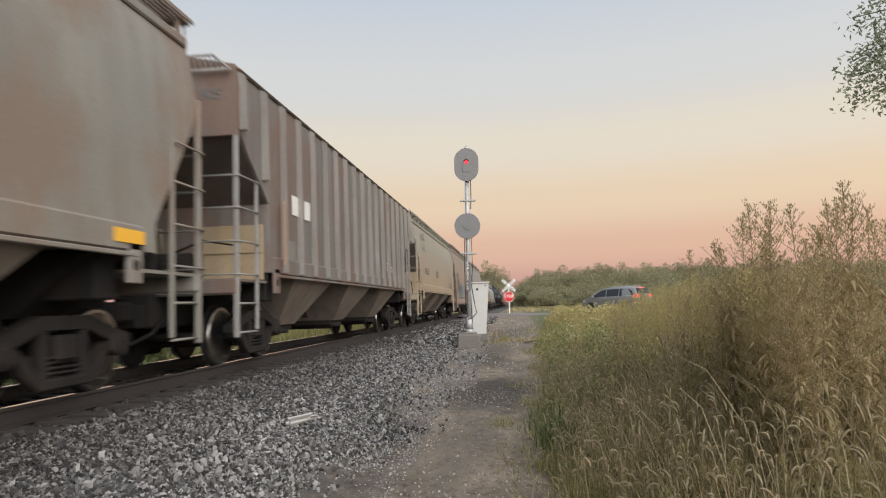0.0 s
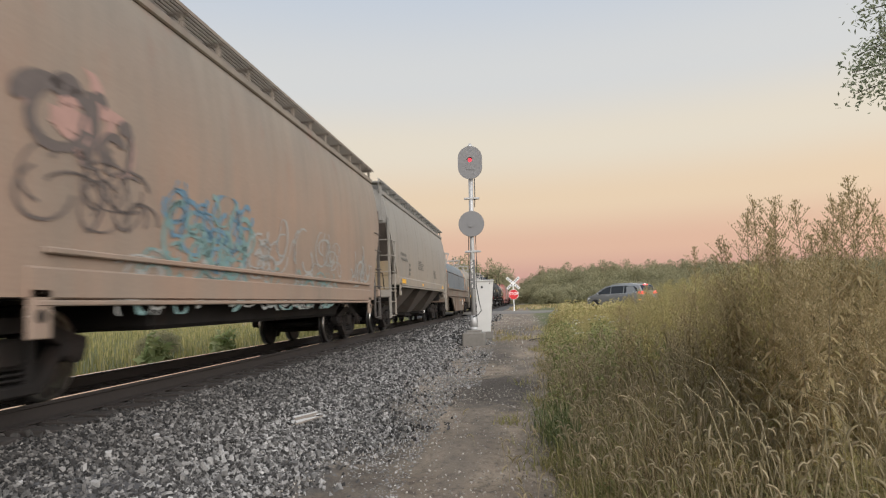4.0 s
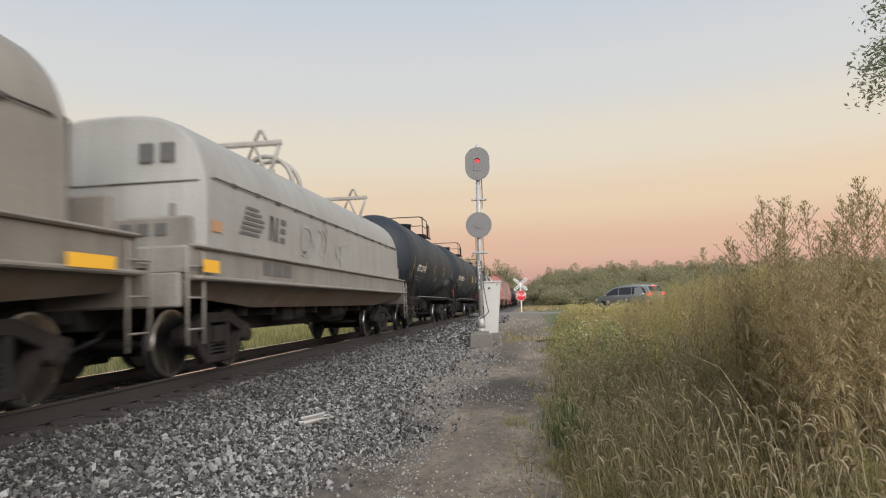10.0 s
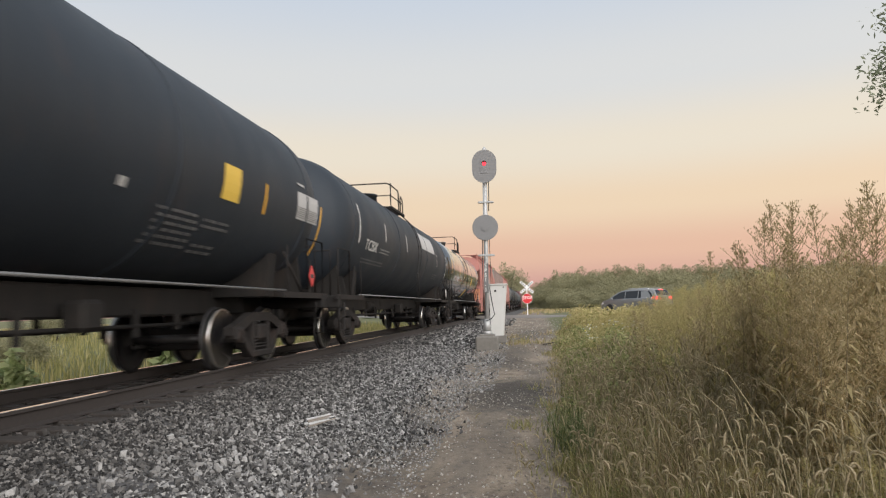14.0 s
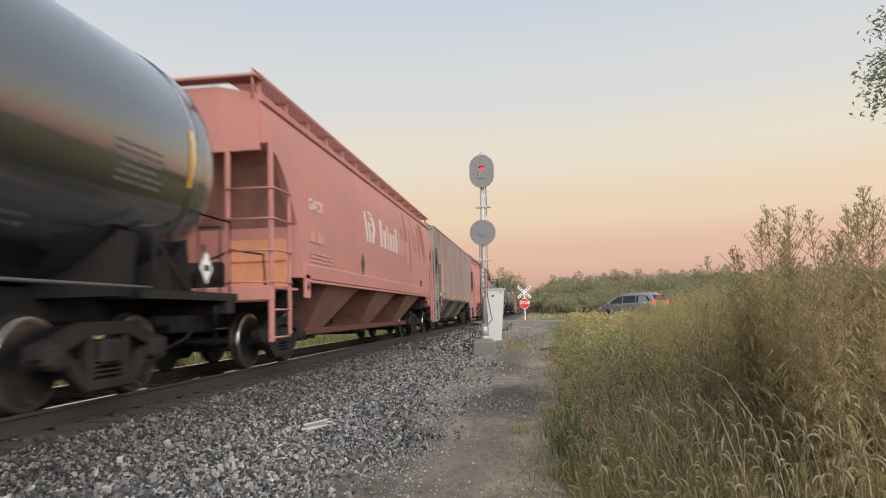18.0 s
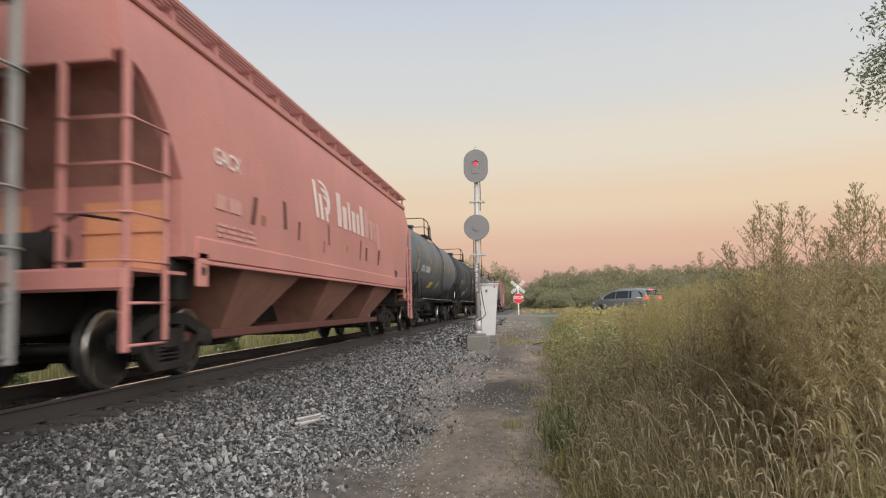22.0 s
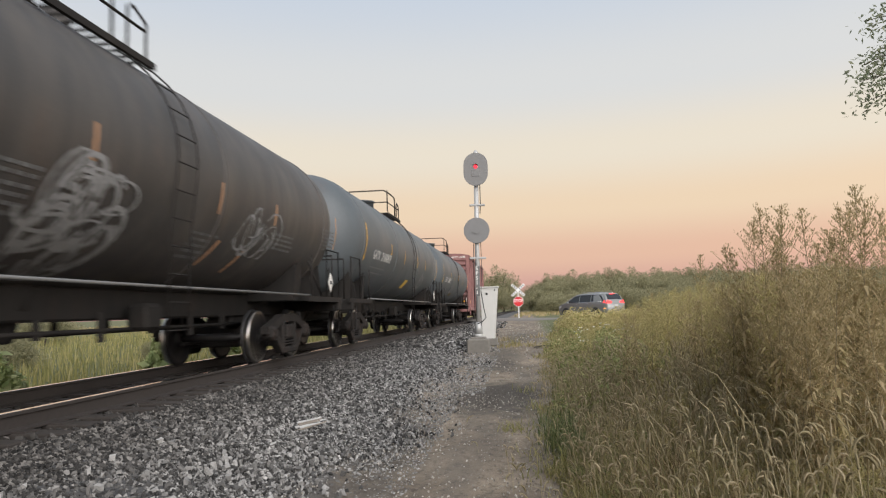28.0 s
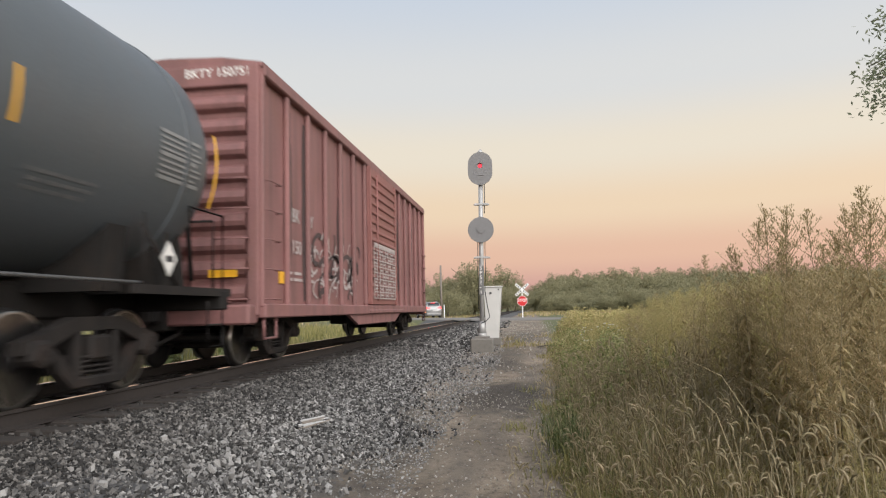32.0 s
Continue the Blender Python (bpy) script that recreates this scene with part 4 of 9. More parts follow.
    add_couplers(car, L / 2)
    return car


def side_marks(car, mat, spots, name="stencil", label="small stencilled markings", skin=HOPPER_SKIN, seed=1, off=0.012):
    m = Mesh()
    rnd = random.Random(seed)
    for (y, z, w, rows, hh) in spots:
        bars(m, 0, y, z, w, rows, hh, hh * 0.8, rnd, lambda zz: skin_x(zz, skin) + off)
    return tagged(part(name, m, mat, car, label), kind="stuff")


def side_panel(m, y0, y1, z0, z1, skin=HOPPER_SKIN, off=0.008, slant=0.0):
    """A thin painted patch that follows the skin."""
    n = max(2, int((z1 - z0) / 0.15) + 1)
    vs, fs = [], []
    for i in range(n + 1):
        z = z0 + (z1 - z0) * i / n
        x = skin_x(z, skin) + off
        dy = slant * (z - z0)
        vs += [(x, y0 + dy, z), (x, y1 + dy, z)]
    for i in range(n):
        fs.append((2 * i, 2 * i + 1, 2 * i + 3, 2 * i + 2))
    m.add(vs, fs)


def scrawl(car, mats, y0, y1, z0, z1, count, seed, skin=HOPPER_SKIN, off=0.010, width=0.05):
    """Spray-painted loops and strokes with no letters in them."""
    rnd = random.Random(seed)
    for k, mat in enumerate(mats):
        m = Mesh()
        for _ in range(count):
            cy, cz = rnd.uniform(y0, y1), rnd.uniform(z0, z1)
            ry, rz_ = rnd.uniform(0.15, 0.5), rnd.uniform(0.15, 0.45)
            a0, sweep = rnd.uniform(0, 6.28), rnd.uniform(2.0, 5.5)
            w = width * rnd.uniform(0.6, 1.6)
            vs, fs = [], []
            for i in range(13):
                a = a0 + sweep * i / 12
                for r in (1.0, 1.0 - w / max(ry, rz_)):
                    z = min(max(cz + rz_ * r * math.sin(a), z0 - 0.2), z1 + 0.25)
                    vs.append((skin_x(z, skin) + off + k * 0.002, cy + ry * r * math.cos(a) + 0.3 * (z - cz), z))
            for i in range(12):
                fs.append((2 * i, 2 * i + 1, 2 * i + 3, 2 * i + 2))
            m.add(vs, fs)
        tagged(part("spray_paint", m, mat, car, "spray-painted strokes"), kind="stuff")


def tank_car(name, L, mat, label, R=1.56, zc=2.80, dome=True, seams=4, py=0.4, lad=0.6):
    car = thing(name, None, None, label, "tank car", "train cars")
    h = L / 2 - 0.98
    m = Mesh()
    prof = [(0.02, -h - 0.52), (R * 0.35, -h - 0.48), (R * 0.62, -h - 0.37), (R * 0.82, -h - 0.19), (R * 0.94, -h + 0.04), (R * 0.985, -h + 0.22), (R, -h + 0.42)]
    prof += [(R, y) for y in np.linspace(-h + 0.42, h - 0.42, 9)[1:-1]] + [(r, -y) for r, y in reversed(prof)]
    m.lathe(prof, 64, (0, 0, zc), "y")
    part("tank", m, mat, car, "long rounded tank shell")
    # shell seams
    for i in range(seams):
        y = -h + 0.7 + i * (2 * h - 1.4) / (seams - 1)
        s = Mesh()
        s.lathe([(R + 0.001, y - 0.05), (R + 0.012, y - 0.045), (R + 0.012, y + 0.045), (R + 0.001, y + 0.05)], 64, (0, 0, zc), "y")
        part("shell_seam", s, mat, car)
    # stub sills, saddles, end sills
    for s in (-1, 1):
        m = Mesh()
        m.box((0, s * (L / 2 - 1.85), 0.92), (0.5, 3.0, 0.5), 0.03)
        part("saddle", Mesh().prism([(-1.2, 1.10), (1.2, 1.10), (1.27, 1.80), (1.15, 1.70), (0.7, 1.40), (0, 1.32), (-0.7, 1.40), (-1.15, 1.70), (-1.27, 1.80)], s * (L / 2 - 2.8), s * (L / 2 - 2.45)), M_UNDER, car)
        for back in (1.25, 1.75):
            z = 1.95 if back < 1.5 else 1.62
            part("saddle_web", Mesh().prism([(-1.3, 1.10), (1.3, 1.10), (1.2, z), (0.9, z - 0.12), (0.5, z - 0.24), (0, z - 0.28), (-0.5, z - 0.24), (-0.9, z - 0.12), (-1.2, z)], s * (L / 2 - back), s * (L / 2 - back - 0.05)), M_UNDER, car)
        part("stub_sill", m, M_UNDER, car)
        part("end_sill", Mesh().box((0, s * (L / 2 - 0.55), 1.02), (3.0, 0.20, 0.26), 0.02), M_UNDER, car)
        part("end_deck", Mesh().box((0, s * (L / 2 - 1.1), 1.14), (2.9, 1.1, 0.04)), M_UNDER, car)
        for sx in (1, -1):
            part("side_step_rail", Mesh().box((sx * 1.46, s * (L / 2 - 1.5), 1.12), (0.06, 2.3, 0.10)), M_STEEL_DARK, car)
        for sx in (1, -1):
            x = sx * 1.46
            y = s * (L / 2 - 0.55)
            part("side_handrail", Mesh().tube([(x, y, 1.1), (x, y, 2.15), (x, y - s * 0.9, 2.15), (x, y - s * 0.9, 1.15)], 0.018, 6), M_STEEL_DARK, car)
            part("side_brace", Mesh().tube([(x - sx * 0.02, y - s * 1.1, 1.12), (x - sx * 0.12, y - s * 1.75, 1.85)], 0.022, 6), M_STEEL_DARK, car)
            part("hand_pole", Mesh().tube([(x, y - s * 1.9, 1.12), (x, y - s * 1.9, 1.95)], 0.014, 6), M_STEEL_DARK, car)
            m = Mesh()
            m.tube([(x, y, 1.0), (x, y, 0.42), (x, y - s * 0.42, 0.42), (x, y - s * 0.42, 1.0)], 0.022, 6)
            m.cyl((x, y, 0.70), (x, y - s * 0.42, 0.70), 0.014, 6)
            part("step", m, M_STEEL_DARK, car)
        m = Mesh()
        m.tube([(-1.3, s * (L / 2 - 0.5), 1.15), (-1.3, s * (L / 2 - 0.5), 2.1), (1.3, s * (L / 2 - 0.5), 2.1), (1.3, s * (L / 2 - 0.5), 1.15)], 0.02, 6)
        part("end_railing", m, M_STEEL_DARK, car)
    # light line of the walkway edge along the belly
    for sx in (1, -1):
        part("belly_rail", Mesh().tube([(sx * 1.43, -L / 2 + 2.4, 1.19), (sx * 1.43, L / 2 - 2.4, 1.19)], 0.020, 6), M_BELLYPIPE if sx > 0 else M_STEEL_DARK, car, "thin pale pipe along the belly")
    part("centre_sill", Mesh().box((0, 0, 1.02), (0.6, L - 3.0, 0.40), 0.03), M_UNDER, car)
    # brake rigging and outlet valve under the tank
    m = Mesh()
    m.cyl((0.45, -L / 2 + 3.5, 0.70), (0.45, L / 2 - 3.5, 0.70), 0.03, 6)
    m.cyl((-0.45, -L / 2 + 3.5, 0.66), (-0.45, L / 2 - 3.5, 0.66), 0.03, 6)
    for i in range(9):
        y = -L / 2 + 4.2 + i * (L - 8.4) / 8
        m.box((0.45, y, 0.74), (0.05, 0.09, 0.36 if i % 2 else 0.22))
        m.box((-0.45, y + 0.4, 0.78), (0.05, 0.08, 0.3))
    m.cyl((0.2, -2.0, 0.95), (0.2, -1.2, 0.95), 0.19, 14)
    m.box((0.55, 1.9, 0.85), (0.3, 0.4, 0.36), 0.05)
    m.lathe([(0.32, 1.30), (0.32, 0.95), (0.22, 0.88), (0.16, 0.62), (0.12, 0.60)], 16, (0, 0, 0))
    part("brake_rigging", m, M_UNDER, car)
    # top fittings
    zt = zc + R
    if dome:
        m = Mesh()
        m.lathe([(0.42, zt - 0.06), (0.42, zt + 0.24), (0.46, zt + 0.25), (0.46, zt + 0.29), (0.10, zt + 0.33)], 20, (0, py - 0.75, 0))
        part("valve_housing", m, mat, car)
        m = Mesh()
        m.lathe([(0.16, zt - 0.05), (0.16, zt + 0.34), (0.05, zt + 0.36)], 12, (0.05, py + 0.25, 0))
        part("relief_valve", m, mat, car)
        for sx in (1, -1):
            m = Mesh()
            for y in np.arange(-1.5, 0.61, 0.2):
                m.box((sx * 0.78, float(y) + py, zt - 0.25), (0.62, 0.05, 0.03))
            for x in (0.5, 1.08):
                m.box((sx * x, py - 0.45, zt - 0.27), (0.05, 2.2, 0.08))
            for y in (-1.4, 0.5):
                m.box((sx * 0.85, py + y, zt - 0.42), (0.06, 0.06, 0.36))
            tagged(part("platform", m, M_STEEL_DARK, car, "grated platform beside the valves"), kind="stuff")
        hr = zt + 0.52
        rail_mat = M_STEEL_DARK
        for sx in (1, -1):
            x = sx * 1.06
            m = Mesh()
            m.tube([(0, py - 1.5, hr), (x * 0.88, py - 1.5, hr), (x, py - 1.4, hr - 0.06), (x, py - 0.3, hr - 0.06), (x, py - 0.2, hr - 0.16), (x, py - 0.2, zt - 0.25)], 0.022, 6)
            m.cyl((0, py - 1.5, zt + 0.12), (x, py - 1.5, zt + 0.12), 0.018, 6)
            m.cyl((x, py - 1.5, zt + 0.12), (x, py + 0.45, zt + 0.12), 0.018, 6)
            m.cyl((x, py - 1.5, zt - 0.2), (x, py - 1.5, hr), 0.02, 6)
            part("safety_railing", m, rail_mat, car, "low pipe railing beside the valves")
            m = Mesh()
            m.tube([(x, py + 0.1, zt - 0.2), (x, py + 0.1, zt + 0.26), (x, py + 0.2, zt + 0.34), (x, py + 0.5, zt + 0.22), (x, py + 0.5, zt - 0.3)], 0.02, 6)
            part("grab_hoop", m, rail_mat, car)
            m = Mesh()
            arc = [radians(a) for a in range(62, -13, -10)]
            line = [((R + 0.07) * math.cos(a), zc + (R + 0.07) * math.sin(a)) for a in arc] + [(R - 0.02, zc - 0.75), (R - 0.06, 0.62)]
            if lad is None:
                continue
            for k in (-0.24, 0.24):
                m.tube([(sx * x, py + lad + k, z) for x, z in line], 0.012, 5)
            lad_part = part("ladder", m, M_STEEL_DARK, car, "dark ladder curving up over the shell")
            for i in range(11):
                z = 0.68 + i * 0.33
                x = float(np.interp(z, [q[1] for q in reversed(line)], [q[0] for q in reversed(line)]))
                part("rung", Mesh().cyl((sx * x, py + lad - 0.24, z), (sx * x, py + lad + 0.24, z), 0.009, 5), M_STEEL_DARK, lad_part)
    tank_skin = [(R * math.cos(radians(a)), zc + R * math.sin(radians(a))) for a in range(-80, 81, 4)]
    add_trucks(car, L / 2 - 2.6)
    add_couplers(car, L / 2)
    return car, tank_skin


def tank_marks(car, skin, L, zc, R, strips, words="", span=(-5.4, -2.9), base=2.21, blocks=(), panels=(), stripe_mat=None, text_mat=None, seed=1, head="", placards=1):
    """Reflective strips (y, top, foot), stencil blocks (y0, y1, top, rows), notices and placards on a tank's side."""
    half = L / 2
    rnd = random.Random(seed)
    for k, (y, top, foot) in enumerate(strips):
        m = Mesh()
        w = 0.034 if top - foot > 0.7 else 0.030
        side_panel(m, y - w, y + w, foot, top, skin, 0.008)
        part("reflector_strip", m, stripe_mat or M_YELLOW, car, "upright reflective strip")
    for n, (y0, y1, top, rows) in enumerate(blocks):
        m = Mesh()
        for r in range(rows):
            z = top - r * 0.075
            yy = y0 + (rnd.uniform(0, 0.1) if r else 0)
            while yy < y1 - 0.1:
                l = min(rnd.uniform(0.05, 0.17), y1 - yy)
                side_panel(m, yy, yy + l, z - 0.034, z, skin, 0.008)
                yy += l + rnd.uniform(0.025, 0.06)
        tagged(part("stencil", m, M_MIDSTENCIL if n < 2 else M_FAINT, car, "rows of small worn stencils"), kind="stuff")
    if words:
        lean = math.atan2(skin_x(base + 0.2, skin) - skin_x(base, skin), 0.2)
        at = 0
        for word in words.split():
            y = span[0] + (span[1] - span[0]) * at / len(words)
            ob = text_part("reporting_mark", word, 0.36, (skin_x(base, skin) + 0.014, y, base), car, text_mat or M_TEXT, "white stencilled reporting mark", lean=lean, width=(span[1] - span[0]) * (len(word) - 0.12) / len(words))
            tagged(ob, kind="stuff")
            at += len(word) + 1
    if head:
        h = half - 0.98
        tagged(text_part("head_mark", head, 0.19, (0.08, -h - 0.565, zc + 0.10), car, text_mat or M_TEXT, "white reporting mark on the tank's end", width=0.72, yaw=radians(10.5)), kind="stuff")
        m = Mesh()
        for r in range(2):
            m.box((0.36 - 0.06 * r, 0, zc + 0.04 - 0.075 * r), (0.58 - 0.12 * r, 0.01, 0.035))
        ob = tagged(part("head_stencil", m, M_MIDSTENCIL, car, "small stencil lines on the tank's end"), kind="stuff")
        ob.matrix_local = Matrix.Translation((0.06, -h - 0.57, 0)) @ Matrix.Rotation(radians(10.5), 4, "Z")
    for y0, y1, foot, top, slant, mat in panels:
        m = Mesh()
        side_panel(m, y0, y1, foot, top, skin, 0.011, slant)
        part("notice_panel", m, mat, car, "small rectangular notice")
    for k in range(placards):
        y, z, x = half - 1.32 + 0.02 * k + {1: 0.5, 5: -0.3, 8: -0.5, 9: -0.7}.get(seed, 0.0), 1.47 - 0.36 * k, 1.50
        pl = part("placard_holder", Mesh().box((x - 0.03, y, z), (0.02, 0.04, 0.6)), M_STEEL_DARK, car)
        part("placard", Mesh().prism([(y - 0.16, z), (y, z - 0.20), (y + 0.16, z), (y, z + 0.20)], x, x + 0.012, "x"), {1: M_REDMARK, 2: M_REDMARK}.get(seed, M_WHITE), pl, "diamond placard in a holder")
        part("placard_number", Mesh().box((x + 0.014, y, z), (0.006, 0.16, 0.07)), M_BLACKMARK, pl, "dark bar on the placard")


def coil_car(name, L, cover_mat, trough_mat, label, deep=False, band_mat=None, frames=(-1.2, 1.3, 5.6), tail=0.0):
    car = thing(name, None, None, label, "coil car", "train cars")
    h = L / 2 - 1.22
    w = 1.38
    # cover: straight lower sides and a round top, closed ends with rolled edges
    prof = [(w, 1.68), (w, 2.45)] + [(w * math.cos(a) ** 0.62, 2.45 + (1.08 if deep else 1.13) * math.sin(a)) for a in np.linspace(0.12, math.pi / 2 - 0.02, 10)]
    full = prof + [(-x, z) for x, z in reversed(prof)]
    m = Mesh()
    g = h - tail
    ns = [(-h - 0.05, 0.95), (-h - 0.03, 0.972), (-h + 0.04, 0.99), (-h + 0.25, 1.0), (g - 0.25, 1.0), (g - 0.04, 0.99), (g + 0.03, 0.972), (g + 0.05, 0.95)]
    vs, fs = [], []
    for y, k in ns:
        vs += [(x * (0.9 + 0.1 * k), y, 1.68 + (z - 1.68) * k) for x, z in full]
    n = len(full)
    for j in range(len(ns) - 1):
        for i in range(n - 1):
            fs.append((j * n + i, j * n + i + 1, (j + 1) * n + i + 1, (j + 1) * n + i))
    fs.append(tuple(range(n)))
    fs.append(tuple(range((len(ns) - 1) * n, len(ns) * n))[::-1])
    m.add(vs, fs, True)
    part("cover", m, cover_mat, car, "rounded removable coil cover")
    if band_mat:
        m = Mesh()
        for y0, y1 in ((-h + 0.30, -h + 0.58), (h - 0.58, h - 0.30)):
            poly = [(x * 1.006, 1.68 + (z - 1.68) * 1.006) for x, z in full]
            part("cover_band", Mesh().prism(poly, y0, y1), band_mat, car, "faded orange end band")
    # seam bead half way up with small clips
    m = Mesh()
    for s in (1, -1):
        m.tube([(s * (w + 0.012), -h + 0.2, 2.66), (s * (w + 0.012), g - 0.2, 2.66), (s * (w - 0.10), g + 0.055, 2.60)], 0.012, 6)
        m.tube([(s * (w + 0.012), -h + 0.2, 2.66), (s * (w - 0.10), -h - 0.055, 2.60), (0, -h - 0.06, 2.60)], 0.012, 6)
        for i in range(14):
            y = -h + 0.8 + i * (2 * h - 1.6 - tail) / 13
            m.box((s * (w + 0.02), y, 2.65), (0.04, 0.10, 0.06), 0.01)
    tagged(part("cover_seam", m, M_DARKPOST, car, "dark seam with clips round the cover"), kind="stuff")
    # lifting frames: two upright triangles with a bar, and a horseshoe between
    for y, kind in ((frames[0], "bar"), (frames[2], "bar"), (frames[1], "shoe")):
        m = Mesh()
        if kind == "bar":
            for s in (1, -1):
                m.tube([(s * 1.22, y, 3.86), (s * 0.98, y, 3.22)], 0.034, 6)
                m.tube([(s * 0.98, y, 3.22), (s * 0.72, y, 3.86), (s * 0.56, y, 3.46)], 0.034, 6)
                m.tube([(s * 0.72, y, 3.86), (s * 0.83, y, 4.10), (s * 0.88, y, 4.10), (s * 0.98, y, 3.86)], 0.03, 6)
                m.box((s * 1.02, y, 3.20), (0.16, 0.10, 0.36), 0.02)
            m.box((0, y, 3.86), (2.5, 0.09, 0.10), 0.02)
        else:
            for dy in (-0.24, 0.24):
                pts = [(0.62 * math.cos(a), y + dy, 3.5 + 0.68 * math.sin(a)) for a in np.linspace(0, math.pi, 11)]
                m.tube(pts, 0.05, 6)
            pts2 = [(0.62 * math.cos(a), 3.52 + 0.70 * math.sin(a)) for a in np.linspace(0.5, math.pi - 0.5, 9)]
            pts2 += [(x * 0.96, z - 0.03) for x, z in reversed(pts2)]
            m.prism(pts2, y - 0.24, y + 0.0)
        part("lifting_frame", m, M_BARGREY, car)
    # deck, side sills and the trough
    m = Mesh()
    m.box((0, 0, 1.48), (2.85, L - 1.1, 0.40), 0.03)
    part("deck", m, trough_mat, car)
    for s in (1, -1):
        m = Mesh()
        if deep:
            q = L / 2 - 4.0
            m.prism([(-L / 2 + 0.6, 1.25), (-L / 2 + 0.6, 1.70), (L / 2 - 0.6, 1.70), (L / 2 - 0.6, 1.25), (q + 0.8, 1.15), (q - 0.7, 0.36), (-q + 0.7, 0.36), (-q - 0.8, 1.15)], s * 1.40, s * 1.48, "x")
            for y in (-q + 0.75, q - 0.75):
                m.box((s * 1.485, y, 0.8), (0.05, 0.07, 0.85))
            m.box((s * 1.50, 0, 1.27), (0.10, L - 1.3, 0.07), 0.02)
            m.box((s * 1.48, 0, 1.68), (0.12, L - 1.3, 0.08), 0.02)
        else:
            m.prism([(-L / 2 + 0.6, 1.27), (-L / 2 + 0.6, 1.66), (L / 2 - 0.6, 1.66), (L / 2 - 0.6, 1.27)], s * 1.40, s * 1.46, "x")
            m.box((s * 1.47, 0, 1.27), (0.20, L - 1.2, 0.06), 0.02)
            m.box((s * 1.46, 0, 1.67), (0.12, L - 1.2, 0.05), 0.02)
            e, f = L / 2 - 0.6, L / 2 - 3.4
            m2 = Mesh()
            m2.add([(s * 1.40, -e, 1.25), (s * 1.40, e, 1.25), (s * 1.22, e, 1.08), (s * 1.08, f, 0.90), (s * 1.08, -f, 0.90), (s * 1.22, -e, 1.08),
                    (s * 1.34, -e, 1.25), (s * 1.34, e, 1.25), (s * 1.16, e, 1.08), (s * 1.02, f, 0.90), (s * 1.02, -f, 0.90), (s * 1.16, -e, 1.08)],
                   [(0, 1, 2, 3, 4, 5), (11, 10, 9, 8, 7, 6)] + [(i, (i + 1) % 6, 6 + (i + 1) % 6, 6 + i) for i in range(6)])
            # trough paint, darker than the side sill: the plate's shade put into colour
            part("lower_sill", m2, M_TROUGH, car, "grimy sill plate slanting inwards, its shade painted in")
        part("side_sill", m, trough_mat, car)
    m = Mesh()
    m.box((0, 0, 0.85), (0.4, L - 0.6, 0.4), 0.02)
    m.prism([(-L / 2 + 2.6, 1.05), (-L / 2 + 4.0, 0.52), (L / 2 - 4.0, 0.52), (L / 2 - 2.6, 1.05)], -0.3, 0.3, "x")
    for i in range(8):
        m.box((0, -L / 2 + 3.4 + i * (L - 6.8) / 7, 1.02), (1.9, 0.14, 0.5))
    tagged(part("underframe", m, M_UNDER, car), kind="stuff")
    part("air_reservoir", Mesh().cyl((0.7, 0.8, 0.82), (0.7, 1.9, 0.82), 0.23, 12), M_STEEL_DARK, car)
    part("brake_cylinder", Mesh().cyl((0.75, -1.9, 0.80), (0.75, -1.3, 0.80), 0.19, 12).box((0.75, -2.2, 0.80), (0.3, 0.5, 0.34), 0.04), M_STEEL_DARK, car)
    for s in (-1, 1):
        m = Mesh()
        y = s * (L / 2 - 0.35)
        m.box((0, y, 1.12), (2.9, 0.12, 0.42), 0.02)
        m.box((0, s * (L / 2 - 0.55), 1.36), (2.9, 0.5, 0.05))
        part("end_platform", m, trough_mat, car)
        part("cover_stop", Mesh().box((0, s * (h + 0.35), 1.86), (2.7, 0.10, 0.45), 0.03), trough_mat, car)
        if deep:
            part("winch_box", Mesh().box((1.1, s * (h + 0.55), 1.85), (0.3, 0.3, 0.4), 0.05), M_STEEL_DARK, car)
        for sx in (1, -1):
            m = Mesh()
            ladder(m, sx * 1.50, s * (L / 2 - 0.62), 0.45, 2.5 if deep else 1.60, 5 if deep else 3, 0.42)
            part("ladder", m, trough_mat, car)
            if not deep:
                if s > 0:
                    part("grab_rail", Mesh().tube([(sx * 1.25, h - tail + 0.05, 2.75), (sx * 1.25, h - tail + 0.22, 2.72), (sx * 1.25, h - tail + 0.24, 2.1), (sx * 1.25, h - tail + 0.08, 1.9)], 0.02, 6), trough_mat, car)
                else:
                    part("stake", Mesh().box((sx * 1.05, -h - 0.32, 1.95), (0.07, 0.06, 0.62), 0.01), trough_mat, car)
                continue
            part("grab_rail", Mesh().tube([(sx * 1.35, y, 1.2), (sx * 1.35, y, 2.3), (sx * 0.9, y, 2.3), (sx * 0.9, y, 1.2)], 0.02, 6), trough_mat, car)
    add_trucks(car, L / 2 - 2.2)
    add_couplers(car, L / 2)
    return car


